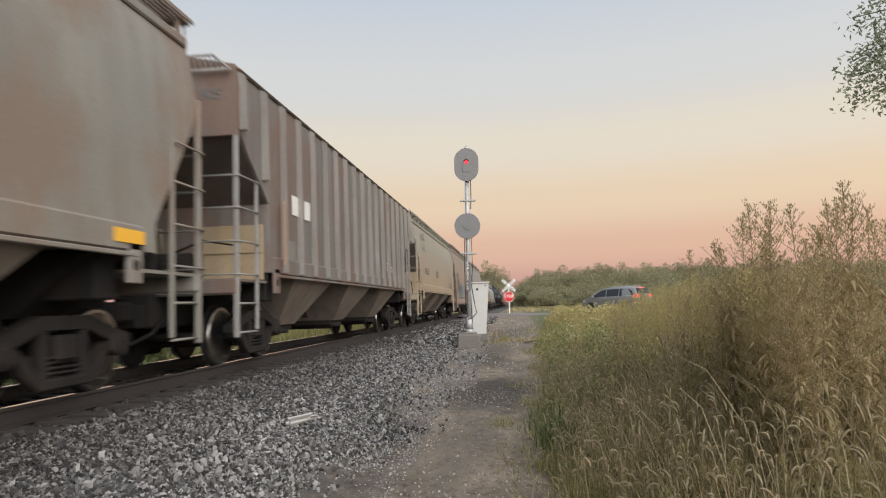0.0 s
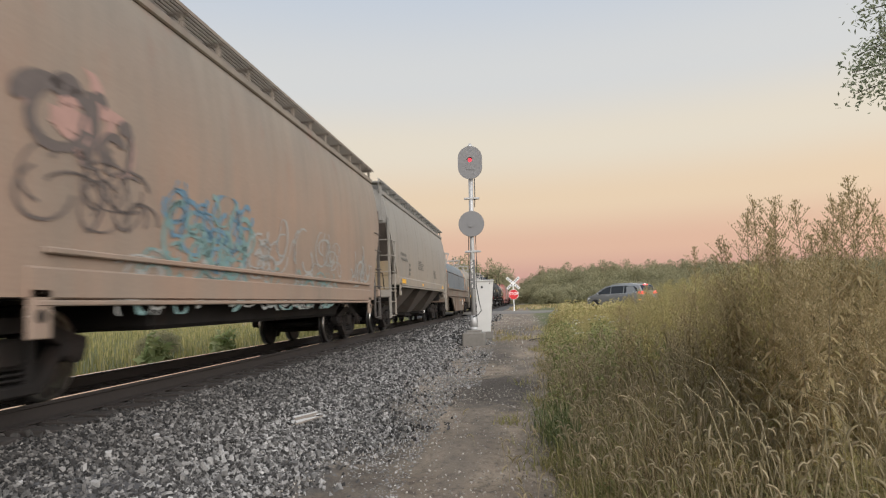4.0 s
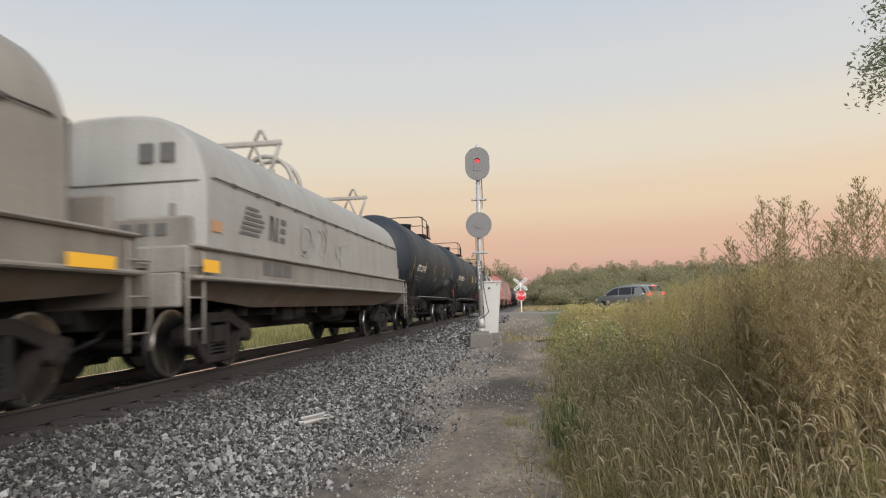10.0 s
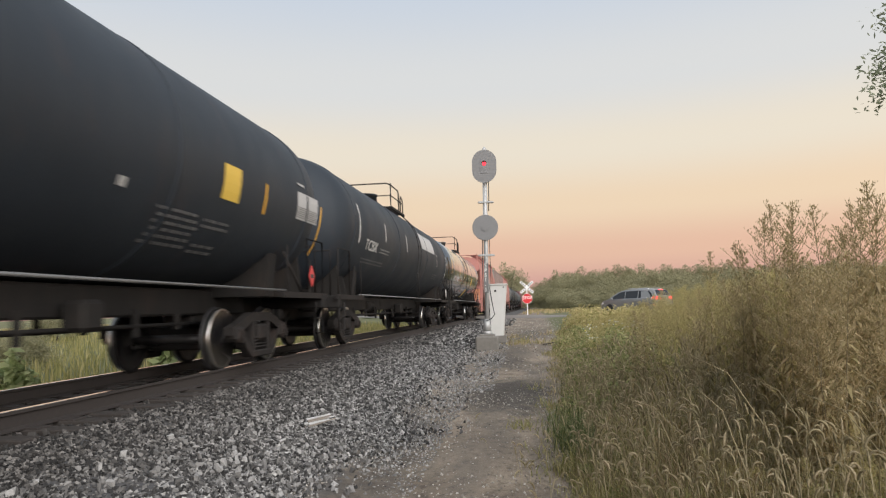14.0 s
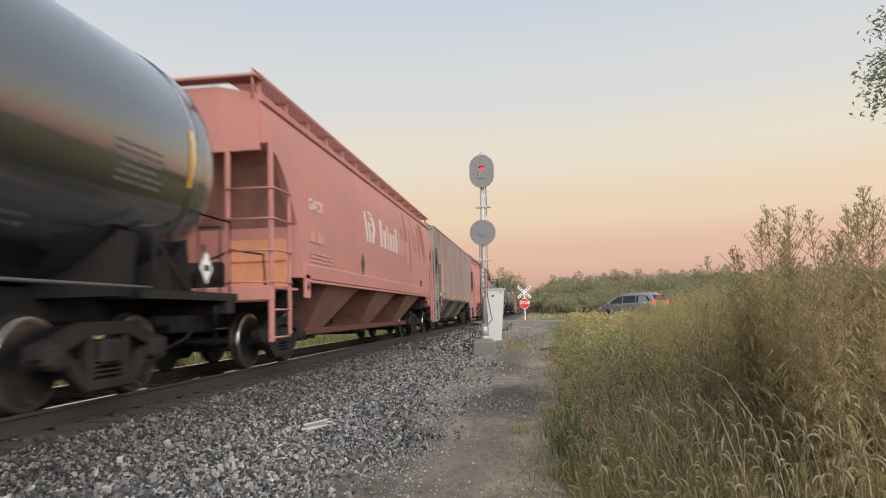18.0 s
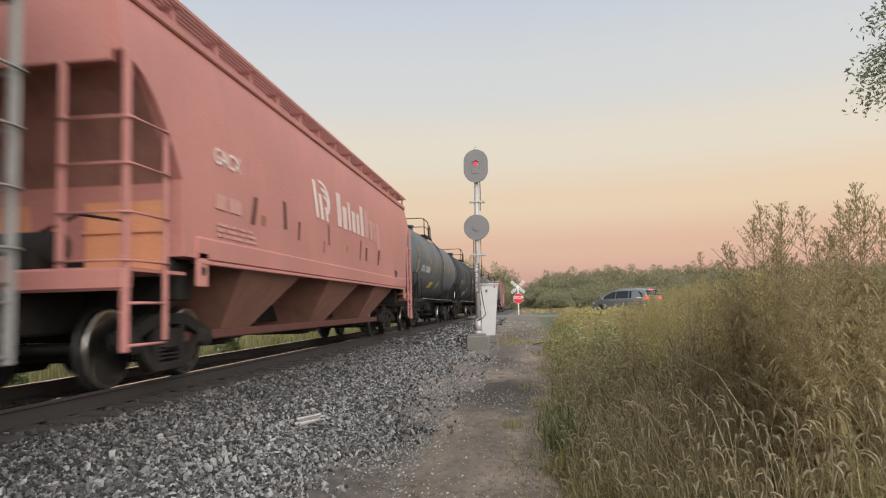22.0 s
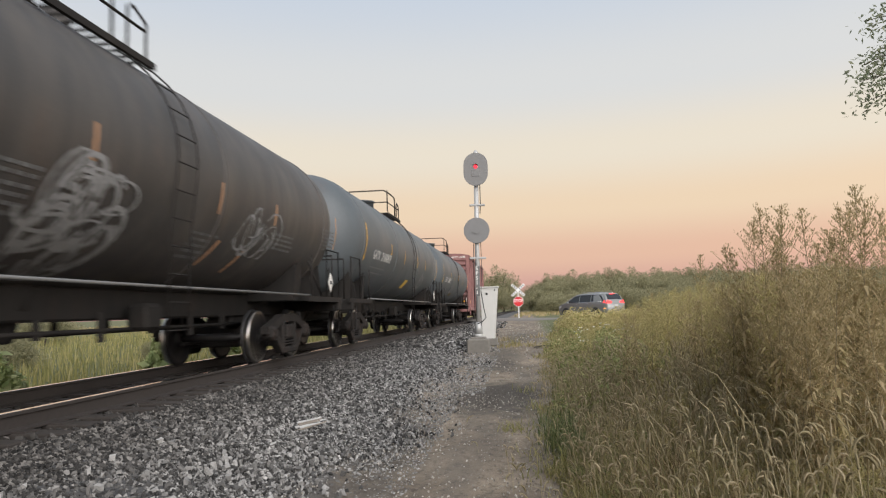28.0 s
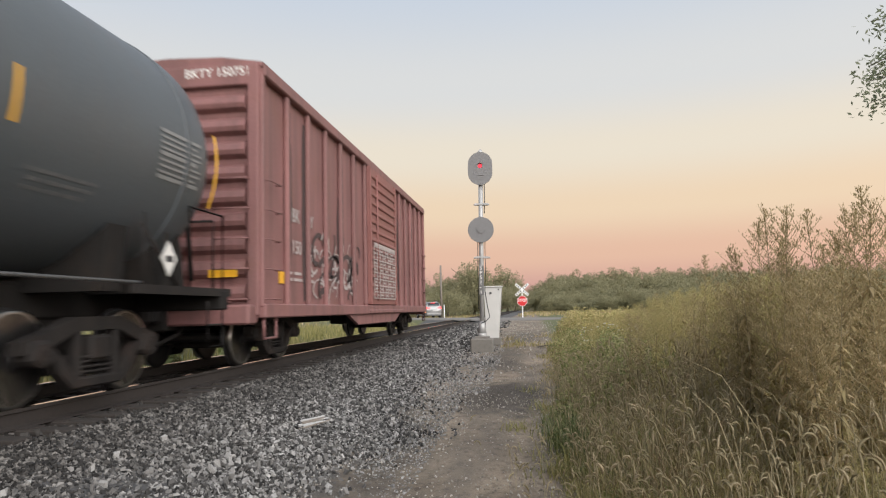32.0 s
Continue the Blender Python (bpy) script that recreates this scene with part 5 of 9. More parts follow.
def box_car(name, L, label):
    car = thing(name, None, None, label, "boxcar", "train cars")
    h = L / 2 - 0.68
    w = 1.46
    z0, z1 = 0.80, 4.70
    D = 0.40  # the door stands off the middle
    m = Mesh()
    m.box((0, 0, (z0 + z1) / 2), (2 * w, 2 * h, z1 - z0), 0.02)
    part("body", m, M_BOXCAR, car)
    m = Mesh()
    m.prism([(-w - 0.09, z1 - 0.02), (w + 0.09, z1 - 0.02), (w + 0.09, z1 + 0.04), (0.9, z1 + 0.15), (0, z1 + 0.19), (-0.9, z1 + 0.15), (-w - 0.09, z1 + 0.04)], -h - 0.03, h + 0.03)
    for i in range(14):
        y = -h + 0.5 + i * (2 * h - 1) / 13
        m.prism([(-1.4, z1 + 0.06), (0, z1 + 0.22), (1.4, z1 + 0.06)], y - 0.03, y + 0.03)
    part("roof", m, M_BOXCAR, car, "ridged oxide red roof")
    for s in (1, -1):
        for k in (-1, 1):
            n = 6
            a, b = (-h + 0.03, D - 1.80) if k < 0 else (D + 1.80, h - 0.03)
            for i in range(n + 1):
                y = a + (b - a) * i / n
                m = Mesh()
                m.box((s * (w + 0.045), y, (z0 + z1) / 2), (0.09, 0.11, z1 - z0 - 0.25), 0.025)
                part("side_post", m, M_BOXCAR, car)
        m = Mesh()
        m.box((s * (w + 0.05), 0, z0 + 0.07), (0.14, 2 * h, 0.22), 0.02)
        m.box((s * (w + 0.05), 0, z1 - 0.10), (0.14, 2 * h, 0.16), 0.02)
        m.box((s * (w + 0.09), D + 0.6, z0 + 0.02), (0.10, 4.6, 0.10), 0.02)
        m.prism([(-3.2, z0), (-2.2, z0 - 0.28), (2.2, z0 - 0.28), (3.2, z0)], s * (w - 0.02), s * (w + 0.06), "x")
        part("sill_rail", m, M_BOXCAR, car)
        d = part("door", Mesh().box((s * (w + 0.09), D, (z0 + z1) / 2 + 0.02), (0.08, 3.3, z1 - z0 - 0.35), 0.02), M_BOXDOOR, car, "sliding door with pressed ribs")
        for i in range(14):
            z = z0 + 0.45 + i * (z1 - z0 - 0.85) / 13
            part("door_rib", Mesh().box((s * (w + 0.14), D, z), (0.06, 3.1, 0.10), 0.025), M_BOXDOOR, d)
        for y in (D - 1.6, D + 1.6):
            part("door_stile", Mesh().box((s * (w + 0.15), y, (z0 + z1) / 2), (0.05, 0.10, z1 - z0 - 0.4), 0.01), M_BOXDOOR, d)
        part("lock_bar", Mesh().cyl((s * (w + 0.17), D - 0.9, z0 + 0.3), (s * (w + 0.17), D - 0.9, z1 - 0.3), 0.025, 6), M_BOXDOOR, d)
        if s > 0:
            m = Mesh()
            for i in range(9):
                m.box((w + 0.176, D + 0.0, z0 + 0.36 + i * 0.165), (0.006, 2.75, 0.028))
            for j in range(9):
                m.box((w + 0.178, D - 1.36 + j * 0.34, z0 + 1.02), (0.006, 0.05, 1.33))
            for i in range(8):
                for j in range(8):
                    if (i * 5 + j * 3) % 7 > 2:
                        m.box((w + 0.180, D - 1.20 + j * 0.34, z0 + 0.44 + i * 0.165), (0.005, 0.17, 0.05))
            m.box((w + 0.182, D, z0 + 1.74), (0.005, 2.7, 0.09))
            tagged(part("door_notice", m, M_BOXPALE, d, "worn white ruled stencil block"), kind="stuff")
    # pressed steel ends
    for s in (-1, 1):
        for i in range(9):
            z = z0 + 0.34 + i * (z1 - z0 - 0.95) / 8
            part("end_rib", Mesh().prism([(s * h, z - 0.13), (s * (h + 0.10), z - 0.07), (s * (h + 0.125), z), (s * (h + 0.09), z + 0.10), (s * h, z + 0.15)], -w + 0.17, w - 0.17, "x"), M_BOXCAR, car)
        m = Mesh()
        for sx in (1, -1):
            m.box((sx * (w - 0.05), s * (h + 0.05), (z0 + z1) / 2), (0.18, 0.10, z1 - z0), 0.02)
        m.box((0, s * (h + 0.05), z1 - 0.16), (2 * w, 0.08, 0.34), 0.02)
        m.box((0, s * (h + 0.18), z0 + 0.02), (2 * w, 0.34, 0.30), 0.03)
        m.box((0.1, s * (h + 0.3), z0 + 0.22), (1.9, 0.5, 0.03))
        part("end_frame", m, M_BOXCAR, car)
        for k in range(5):
            z = 1.05 + k * 0.46
            for sx in (1, -1):
                m = Mesh()
                m.tube([(sx * (w + 0.03), s * (h - 0.1), z), (sx * (w + 0.14), s * (h - 0.1), z), (sx * (w + 0.14), s * (h - 0.62), z), (sx * (w + 0.03), s * (h - 0.62), z)], 0.013, 5)
                part("grab_iron", m, M_BOXCAR, car)
                m = Mesh()
                m.tube([(sx * (w - 0.1), s * (h + 0.09), z), (sx * (w - 0.1), s * (h + 0.19), z), (sx * (w - 0.65), s * (h + 0.19), z), (sx * (w - 0.65), s * (h + 0.09), z)], 0.013, 5)
                part("grab_iron", m, M_BOXCAR, car)
        for sx in (1, -1):
            part("step", Mesh().tube([(sx * (w + 0.05), s * (h - 0.1), z0), (sx * (w + 0.05), s * (h - 0.1), 0.45), (sx * (w + 0.05), s * (h - 0.6), 0.45), (sx * (w + 0.05), s * (h - 0.6), z0)], 0.025, 6), M_BOXCAR, car)
        part("hand_brake_wheel", Mesh().cyl((-0.4, s * (h + 0.12), 2.3), (-0.4, s * (h + 0.2), 2.3), 0.28, 16), M_UNDER, car)
        m = Mesh()
        m.tube([(0.45, s * (h + 0.12), 1.35), (0.5, s * (h + 0.35), 2.2), (0.40, s * (h + 0.36), 2.6), (0.15, s * (h + 0.36), 2.72)], 0.035, 6)
        part("brake_pipe", m, M_UNDER, car)
    m = Mesh()
    m.box((0, 0, 0.80), (0.4, L - 0.5, 0.40), 0.02)
    for i in range(8):
        m.box((0, -h + 1.5 + i * (2 * h - 3) / 7, 0.9), (2.7, 0.14, 0.2))
    m.cyl((0.8, 1.0, 0.75), (0.8, 1.9, 0.75), 0.17, 12)
    m.box((0.9, -1.6, 0.72), (0.4, 0.5, 0.36), 0.04)
    part("underframe", m, M_UNDER, car)
    add_trucks(car, L / 2 - 2.5)
    add_couplers(car, L / 2)
    return car

# ---- the cars in running order; gap times are when a coupling passes 12 m ahead of the eye ----
SPEEDS = [(0.0, 10.2), (14.0, 10.2), (22.0, 10.12), (25.0, 10.05), (27.5, 9.8), (34.0, 9.75)]


def rolled(t):
    """Metres that the train has rolled since the start."""
    ts = np.linspace(0.0, t, 60)
    v = np.interp(ts, [p[0] for p in SPEEDS], [p[1] for p in SPEEDS])
    return float(np.sum((v[1:] + v[:-1]) / 2) * t / 59)


GAPS = [-2.05, -0.29, 1.455, 3.123, 4.79, 6.47, 7.96, 9.55, 11.08, 12.52, 14.15, 16.02, 17.755, 19.60, 21.385, 23.23, 24.83, 26.58, 28.34, 30.04, 31.73, 33.53]
LENGTHS = [rolled(b) - rolled(a) for a, b in zip(GAPS, GAPS[1:])]
TRAIN = []

DEEP_SKIN = [(1.56, 1.00), (1.58, 1.5), (1.59, 2.4), (1.588, 2.6), (1.583, 2.8), (1.573, 3.0), (1.56, 3.2), (1.55, 3.4), (1.525, 3.58), (1.48, 3.9), (1.40, 4.28), (1.36, 4.38)]
RIB_SKIN = [(1.50, 1.46), (1.50, 2.0), (1.50, 2.6), (1.50, 2.9), (1.50, 3.25), (1.50, 3.58), (1.50, 4.2), (1.47, 4.46)]


M_SCUFF = paint("scuffed_pale_paint", (0.30, 0.28, 0.26), 0.6, 0.6, 0.7, grime_col=(0.17, 0.12, 0.11), rust_col=(0.18, 0.12, 0.105))
M_GREYSPRAY = plain("faded_grey_spray", (0.27, 0.27, 0.27), 0.7, 0, 0.5)
M_DARKFADED = plain("faded_dark_stencil", (0.165, 0.155, 0.14), 0.7, 0, 0.4)
# belly paint darker than on the other hoppers
M_DARKBELLY = paint("dark_hopper_belly", (0.105, 0.088, 0.073), 0.6, 0.7, 0.75, grime_col=(0.03, 0.026, 0.023), rust_col=(0.10, 0.058, 0.04))
M_CREAMFAINT = plain("nearly_faded_stencil", (0.235, 0.218, 0.18), 0.7, 0, 0.35)
M_GRAFFDARK = plain("faded_brown_spray", (0.13, 0.105, 0.095), 0.7, 0, 0.4)
M_BOXPALE = plain("worn_pale_stencil_on_red", (0.46, 0.40, 0.38), 0.7, 0, 0.4)
M_BOXSOOT = plain("run_down_soot", (0.075, 0.05, 0.048), 0.75, 0, 0.35)
M_TANSILL = paint("grimy_tan_sill_paint", (0.20, 0.178, 0.15), 0.6, 0.5, 0.65, grime_col=(0.085, 0.07, 0.058), rust_col=(0.15, 0.10, 0.07))
M_GREYSILL = paint("grimy_grey_sill_paint", (0.225, 0.21, 0.185), 0.6, 0.5, 0.65, grime_col=(0.09, 0.078, 0.068), rust_col=(0.19, 0.125, 0.09))
M_BUFF = plain("buff_lettering", (0.42, 0.35, 0.22), 0.65, 0, 0.25)
M_PALEYELLOW = plain("pale_yellow_strip", (0.62, 0.50, 0.24), 0.5, 0, 0.2)
M_MUSTARD = plain("faded_mustard_patch", (0.20, 0.15, 0.045), 0.7, 0, 0.4)
M_FAINT = plain("faint_grey_stencil", (0.15, 0.15, 0.15), 0.7, 0, 0.5)
M_DARKGREY = plain("worn_dark_stencil", (0.11, 0.105, 0.10), 0.65, 0, 0.35)


def reflectors(car, spots, x, label="yellow reflective strip"):
    """Each spot: y, z, length and height of one strip."""
    for y, z, w, h in spots:
        part("reflector", Mesh().box((x, y, z), (0.012, w, h)), M_YELLOW, car, label)


def first_hopper(L):
    car = hopper_car("covered_hopper", L, M_HOPPER_TAN, "rust-blotched tan covered hopper car on the rails")
    reflectors(car, ((6.58, 1.63, 0.55, 0.14), (4.15, 1.63, 0.5, 0.14)), 1.64)
    side_marks(car, M_BLACKMARK, [(3.0, 2.6, 1.2, 3, 0.05)], seed=2)
    return car


def ribbed_grey(L):
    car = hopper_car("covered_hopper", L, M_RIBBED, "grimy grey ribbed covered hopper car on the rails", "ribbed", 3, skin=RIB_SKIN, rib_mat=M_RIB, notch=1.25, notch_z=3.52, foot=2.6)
    for y in (-5.59, -4.85):
        part("patch", Mesh().box((1.515, y, 2.75), (0.01, 0.34, 0.36)), M_WHITE, car, "square white patch")
    part("reflector", Mesh().box((1.625, -L / 2 + 2.40, 2.15), (0.012, 0.07, 1.1)), M_ORANGEBAND, car, "faded orange upright strip")
    part("panel", Mesh().box((1.508, -L / 2 + 2.9, 1.9), (0.012, 0.75, 0.35)), M_HOPPER_TAN, car, "pale repainted panel")
    text_part("reporting_mark", "905", 0.22, (0.95, -L / 2 + 0.66, 3.98), car, M_FAINT, "white stencilled number", face="end")
    side_marks(car, M_DIMWHITE, [(3.4, 2.2, 0.8, 3, 0.06)], skin=RIB_SKIN, seed=3)
    return car


def cream_hopper(L):
    car = hopper_car("covered_hopper", L, M_HOPPER_CREAM, "cream covered hopper car with dusty orange stains")
    m = Mesh()
    side_panel(m, -6.45, -6.25, 2.05, 3.0, off=0.006, slant=0.05)
    part("stripe", m, M_ORANGEBAND, car, "faded orange stripe")
    side_marks(car, M_DARKFADED, [(-5.6, 2.45, 1.6, 3, 0.05), (-1.6, 2.5, 1.2, 4, 0.05)], seed=4)
    for words, y, z in (("AHX", -5.75, 3.62), ("66151", -6.2, 3.12)):
        text_part("reporting_mark", words, 0.46, (skin_x(z) + 0.012, y, z), car, M_CREAMFAINT, "nearly faded reporting mark", lean=-0.10)
    m = Mesh()
    side_panel(m, -6.15, -5.85, 3.62, 3.94, off=0.010)
    part("letter_bar", m, M_CREAMFAINT, car)
    m = Mesh()
    side_panel(m, 4.41, 4.80, 1.90, 2.20)
    notice = part("notice_panel", m, M_MIDSTENCIL, car, "blue-grey notice with a pale frame")
    for a, b, c, d in ((4.39, 4.82, 1.885, 1.905), (4.39, 4.82, 2.195, 2.215), (4.39, 4.41, 1.905, 2.195), (4.80, 4.82, 1.905, 2.195), (4.41, 4.80, 1.975, 1.985)):
        m = Mesh()
        side_panel(m, a, b, c, d, off=0.013)
        part("notice_frame", m, M_DIMWHITE, notice)
    scrawl(car, [M_GRAFFDARK], 5.6, 6.15, 1.9, 2.1, 8, 9, width=0.025)
    m = Mesh()
    side_panel(m, 6.22, 6.34, 1.85, 2.85, off=0.006, slant=-0.03)
    part("stripe", m, M_ORANGEBAND, car, "faded orange stripe")
    return car


def graffiti_hopper(L):
    car = hopper_car("covered_hopper", L, M_GRAFF, "rust-stained grey covered hopper car with spray-painted sides", bays=0, skin=DEEP_SKIN, notch=0.95, notch_z=3.10, foot=1.45, web_mat=M_UNDER, post_mat=M_DARKPOST)
    scrawl(car, [M_SPRAY[2], M_GRAFFDARK], -6.6, -5.2, 2.4, 2.9, 7, 11, skin=DEEP_SKIN, width=0.16)
    scrawl(car, [M_GRAFFDARK], -6.5, -5.0, 1.8, 2.1, 14, 15, skin=DEEP_SKIN, width=0.035)
    scrawl(car, [M_SPRAY[0], M_SPRAY[3]], -4.6, -2.2, 1.45, 2.15, 22, 12, skin=DEEP_SKIN, width=0.06)
    scrawl(car, [M_SPRAY[3], M_SPRAY[1]], -5.6, 2.5, 1.02, 1.3, 30, 14, skin=DEEP_SKIN, width=0.05)
    scrawl(car, [M_SPRAY[1]], -1.8, 6.6, 1.5, 2.1, 44, 13, skin=DEEP_SKIN, width=0.05)
    part("side_rail", Mesh().box((1.60, 0, 1.40), (0.05, L - 4.6, 0.06), 0.012), M_GRAFF, car, "pale rail along the side")
    m = Mesh()
    m.box((0, 0, 0.82), (2.6, 8.0, 0.35), 0.05)
    part("outlet_trough", m, M_UNDER, car)
    return car


def grey_hopper(L):
    car = hopper_car("covered_hopper", L, M_HOPPER_GREY, "smooth light grey covered hopper car with dusty stains", bays=3, belly=M_DARKBELLY)
    reflectors(car, ((-5.95, 1.63, 0.7, 0.14), (-1.55, 1.60, 0.3, 0.09), (5.35, 1.63, 0.3, 0.14)), 1.64)
    side_marks(car, M_DARKFADED, [(-6.2, 2.55, 1.3, 2, 0.09), (-4.6, 2.25, 0.35, 3, 0.09), (-2.4, 2.5, 1.3, 5, 0.04), (2.2, 2.3, 0.9, 4, 0.05)], seed=6)
    m = Mesh()
    for y in (-6.7, -4.5, -2.2, 0.1, 2.4, 4.7):
        side_panel(m, y, y + 0.022, 1.9, 4.2, off=0.005)
    part("weld_seam", m, M_DARKFADED, car, "thin dark weld lines between the side sheets")
    return car


def blue_coil(L):
    car = coil_car("coil_car", L, M_BLUECOVER, M_TROUGH, "steel coil car with chalky blue rounded cover and deep bare trough", True, M_ORANGEBAND, frames=(-3.1, -1.0, 4.3))
    m = Mesh()
    m.box((1.395, -5.3, 1.86), (0.012, 0.5, 0.16))
    part("notice_panel", m, M_ORANGEBAND, car)
    m = Mesh()
    for z in (1.08, 0.75, 0.83):
        m.box((1.49, 2.55, z), (0.012, 0.34, 0.03))
    for y in (2.4, 2.7):
        m.box((1.49, y, 0.91), (0.012, 0.03, 0.36))
    part("stencil_frame", m, M_WHITE, car)
    for y0, y1 in ((1.05, 1.6), (3.95, 4.45)):
        part("reflector", Mesh().box((1.487, (y0 + y1) / 2, 1.05), (0.012, y1 - y0, 0.13)), M_ORANGEBAND, car, "orange reflective strip")
    flat = [(1.385, 1.0), (1.385, 2.45), (1.37, 2.6)]
    scrawl(car, [M_GREYSPRAY], 1.35, 2.0, 1.75, 2.10, 4, 25, skin=flat, width=0.045)
    scrawl(car, [M_BLACKMARK], 1.3, 2.05, 1.95, 2.25, 3, 26, skin=flat, width=0.03)
    scrawl(car, [M_SPRAY[1]], 3.6, 5.4, 1.95, 2.35, 5, 22, skin=flat, width=0.03)
    return car


def maker_marks(car, mat, y, z, k=1.0):
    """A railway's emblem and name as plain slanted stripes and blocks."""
    for i in range(6):
        zz = z - 0.3 * k + i * 0.12 * k
        w = (1.5 - 0.16 * abs(i - 2.5)) * k
        part("emblem_stripe", Mesh().prism([(y + 0.05 * i, zz), (y + w, zz), (y + w + 0.03, zz + 0.07 * k), (y + 0.05 * i + 0.03, zz + 0.07 * k)], 1.386, 1.392, "x"), mat, car, "slanted dark stripe")
    yy = y + 1.72 * k
    for pts in (((0, 0), (0.17, 0), (0.30, 0.62), (0.13, 0.62)), ((0.20, 0.62), (0.36, 0.62), (0.46, 0.0), (0.30, 0.0)), ((0.46, 0), (0.62, 0), (0.70, 0.62), (0.54, 0.62)),
                ((0.78, 0), (1.12, 0), (1.16, 0.14), (0.80, 0.14)), ((0.82, 0.25), (1.18, 0.25), (1.20, 0.38), (0.84, 0.38)), ((0.86, 0.48), (1.24, 0.48), (1.26, 0.62), (0.88, 0.62))):
        part("emblem_block", Mesh().prism([(yy + p * k, z - 0.3 * k + q * k) for p, q in pts], 1.386, 1.392, "x"), mat, car, "dark slanted block of an emblem")


def tan_coil(L):
    car = coil_car("coil_car", L, M_TANCOVER, M_TANSILL, "tan steel coil car with rounded cover and black markings", frames=(-3.25, -0.7, 3.3), tail=0.42)
    maker_marks(car, M_DARKGREY, -5.0, 2.16, 0.86)
    m = Mesh()
    rnd = random.Random(4)
    bars(m, 1.392, -2.45, 2.20, 1.6, 2, 0.14, 0.09, rnd)
    tagged(part("stencil", m, M_DARKGREY, car), kind="stuff")
    m = Mesh()
    bars(m, 1.466, -4.2, 1.46, 1.3, 1, 0.2, 0.1, rnd)
    tagged(part("car_number", m, M_DARKGREY, car, "worn stencilled number"), kind="stuff")
    reflectors(car, ((-6.7, 1.345, 0.9, 0.13), (-3.5, 1.345, 0.45, 0.12), (-1.2, 1.345, 0.4, 0.12), (2.7, 1.345, 0.4, 0.12), (6.6, 1.345, 0.7, 0.13)), 1.575, "orange reflective strip")
    flat = [(1.385, 1.0), (1.385, 2.45), (1.37, 2.6)]
    scrawl(car, [M_DARKFADED], -0.3, 1.6, 1.95, 2.35, 16, 32, skin=flat, width=0.09)
    scrawl(car, [M_SPRAY[3], M_SPRAY[1]], 2.2, 3.6, 1.9, 2.45, 12, 31, skin=flat, width=0.06)
    m = Mesh()
    m.box((1.392, -6.4, 2.0), (0.012, 0.55, 0.20))
    part("notice_panel", m, M_ORANGEBAND, car)
    return car


def white_coil(L):
    car = coil_car("coil_car", L, M_WHITECOVER, M_GREYSILL, "pale grey steel coil car with rounded cover and black markings", frames=(-3.4, -0.8, 3.2))
    maker_marks(car, M_DARKGREY, -5.6, 2.18, 0.66)
    m = Mesh()
    rnd = random.Random(5)
    bars(m, 1.466, -4.9, 1.5, 1.2, 1, 0.22, 0.1, rnd)
    tagged(part("car_number", m, M_DARKGREY, car, "worn stencilled number"), kind="stuff")
    reflectors(car, ((-6.9, 1.42, 0.42, 0.16),), 1.576, "orange reflective strip")
    for x in (0.55, 0.85):
        part("end_letter_block", Mesh().box((x, -L / 2 + 1.15, 3.0), (0.2, 0.02, 0.26)), M_DARKGREY, car, "dark block of an emblem")
    m = Mesh()
    for i in range(7):
        m.box((-0.5 + i * 0.24, -L / 2 + 0.805, 1.92), (0.15, 0.012, 0.15))
    tagged(part("end_number", m, M_DARKGREY, car, "worn stencilled number"), kind="stuff")
    flat = [(1.385, 1.0), (1.385, 2.45), (1.37, 2.6)]
    scrawl(car, [M_SPRAY[1]], -3.2, 1.2, 1.95, 2.4, 9, 41, skin=flat, width=0.045)
    m = Mesh()
    m.box((1.392, -6.35, 2.0), (0.012, 0.30, 0.15))
    part("notice_panel", m, M_ORANGEBAND, car)
    return car


def tank(L, mat, label, R=1.56, zc=2.80, py=0.4, lad=0.6, spray=(), seed=1, **marks):
    car, skin = tank_car("tank_car", L, mat, label, R=R, zc=zc, py=py, lad=lad)
    tank_marks(car, skin, L, zc, R, seed=seed, **marks)
    for k, (a, b, z0, z1, n, mats) in enumerate(spray):
        scrawl(car, mats, a, b, z0, z1, n, seed * 10 + k, skin=skin, off=0.012, width=0.06)
    return car


def round_skin(R=1.56, zc=2.80):
    return [(R * math.cos(radians(a)), zc + R * math.sin(radians(a))) for a in range(-80, 81, 4)]


def first_tank(L):
    return tank(L, M_BLACKTANK, WB, R=1.49, zc=2.70, py=0.7, lad=None, seed=1, words="GATX 37174", span=(-4.76, -2.82), base=2.09, head="GATX 37174",
                strips=((-5.58, 2.62, 1.75), (-2.72, 2.61, 2.15), (-0.2, 2.63, 2.14), (3.08, 2.62, 2.13), (6.5, 2.66, 1.81)),
                blocks=((-4.7, -2.7, 1.98, 1), (-4.4, -2.9, 1.87, 1), (1.85, 3.2, 2.04, 6), (3.3, 4.06, 2.05, 2)),
                panels=((0.40, 1.03, 1.9, 2.1, 0.1, M_FAINT), (4.3, 5.9, 1.85, 2.12, 0.2, M_FAINT)))


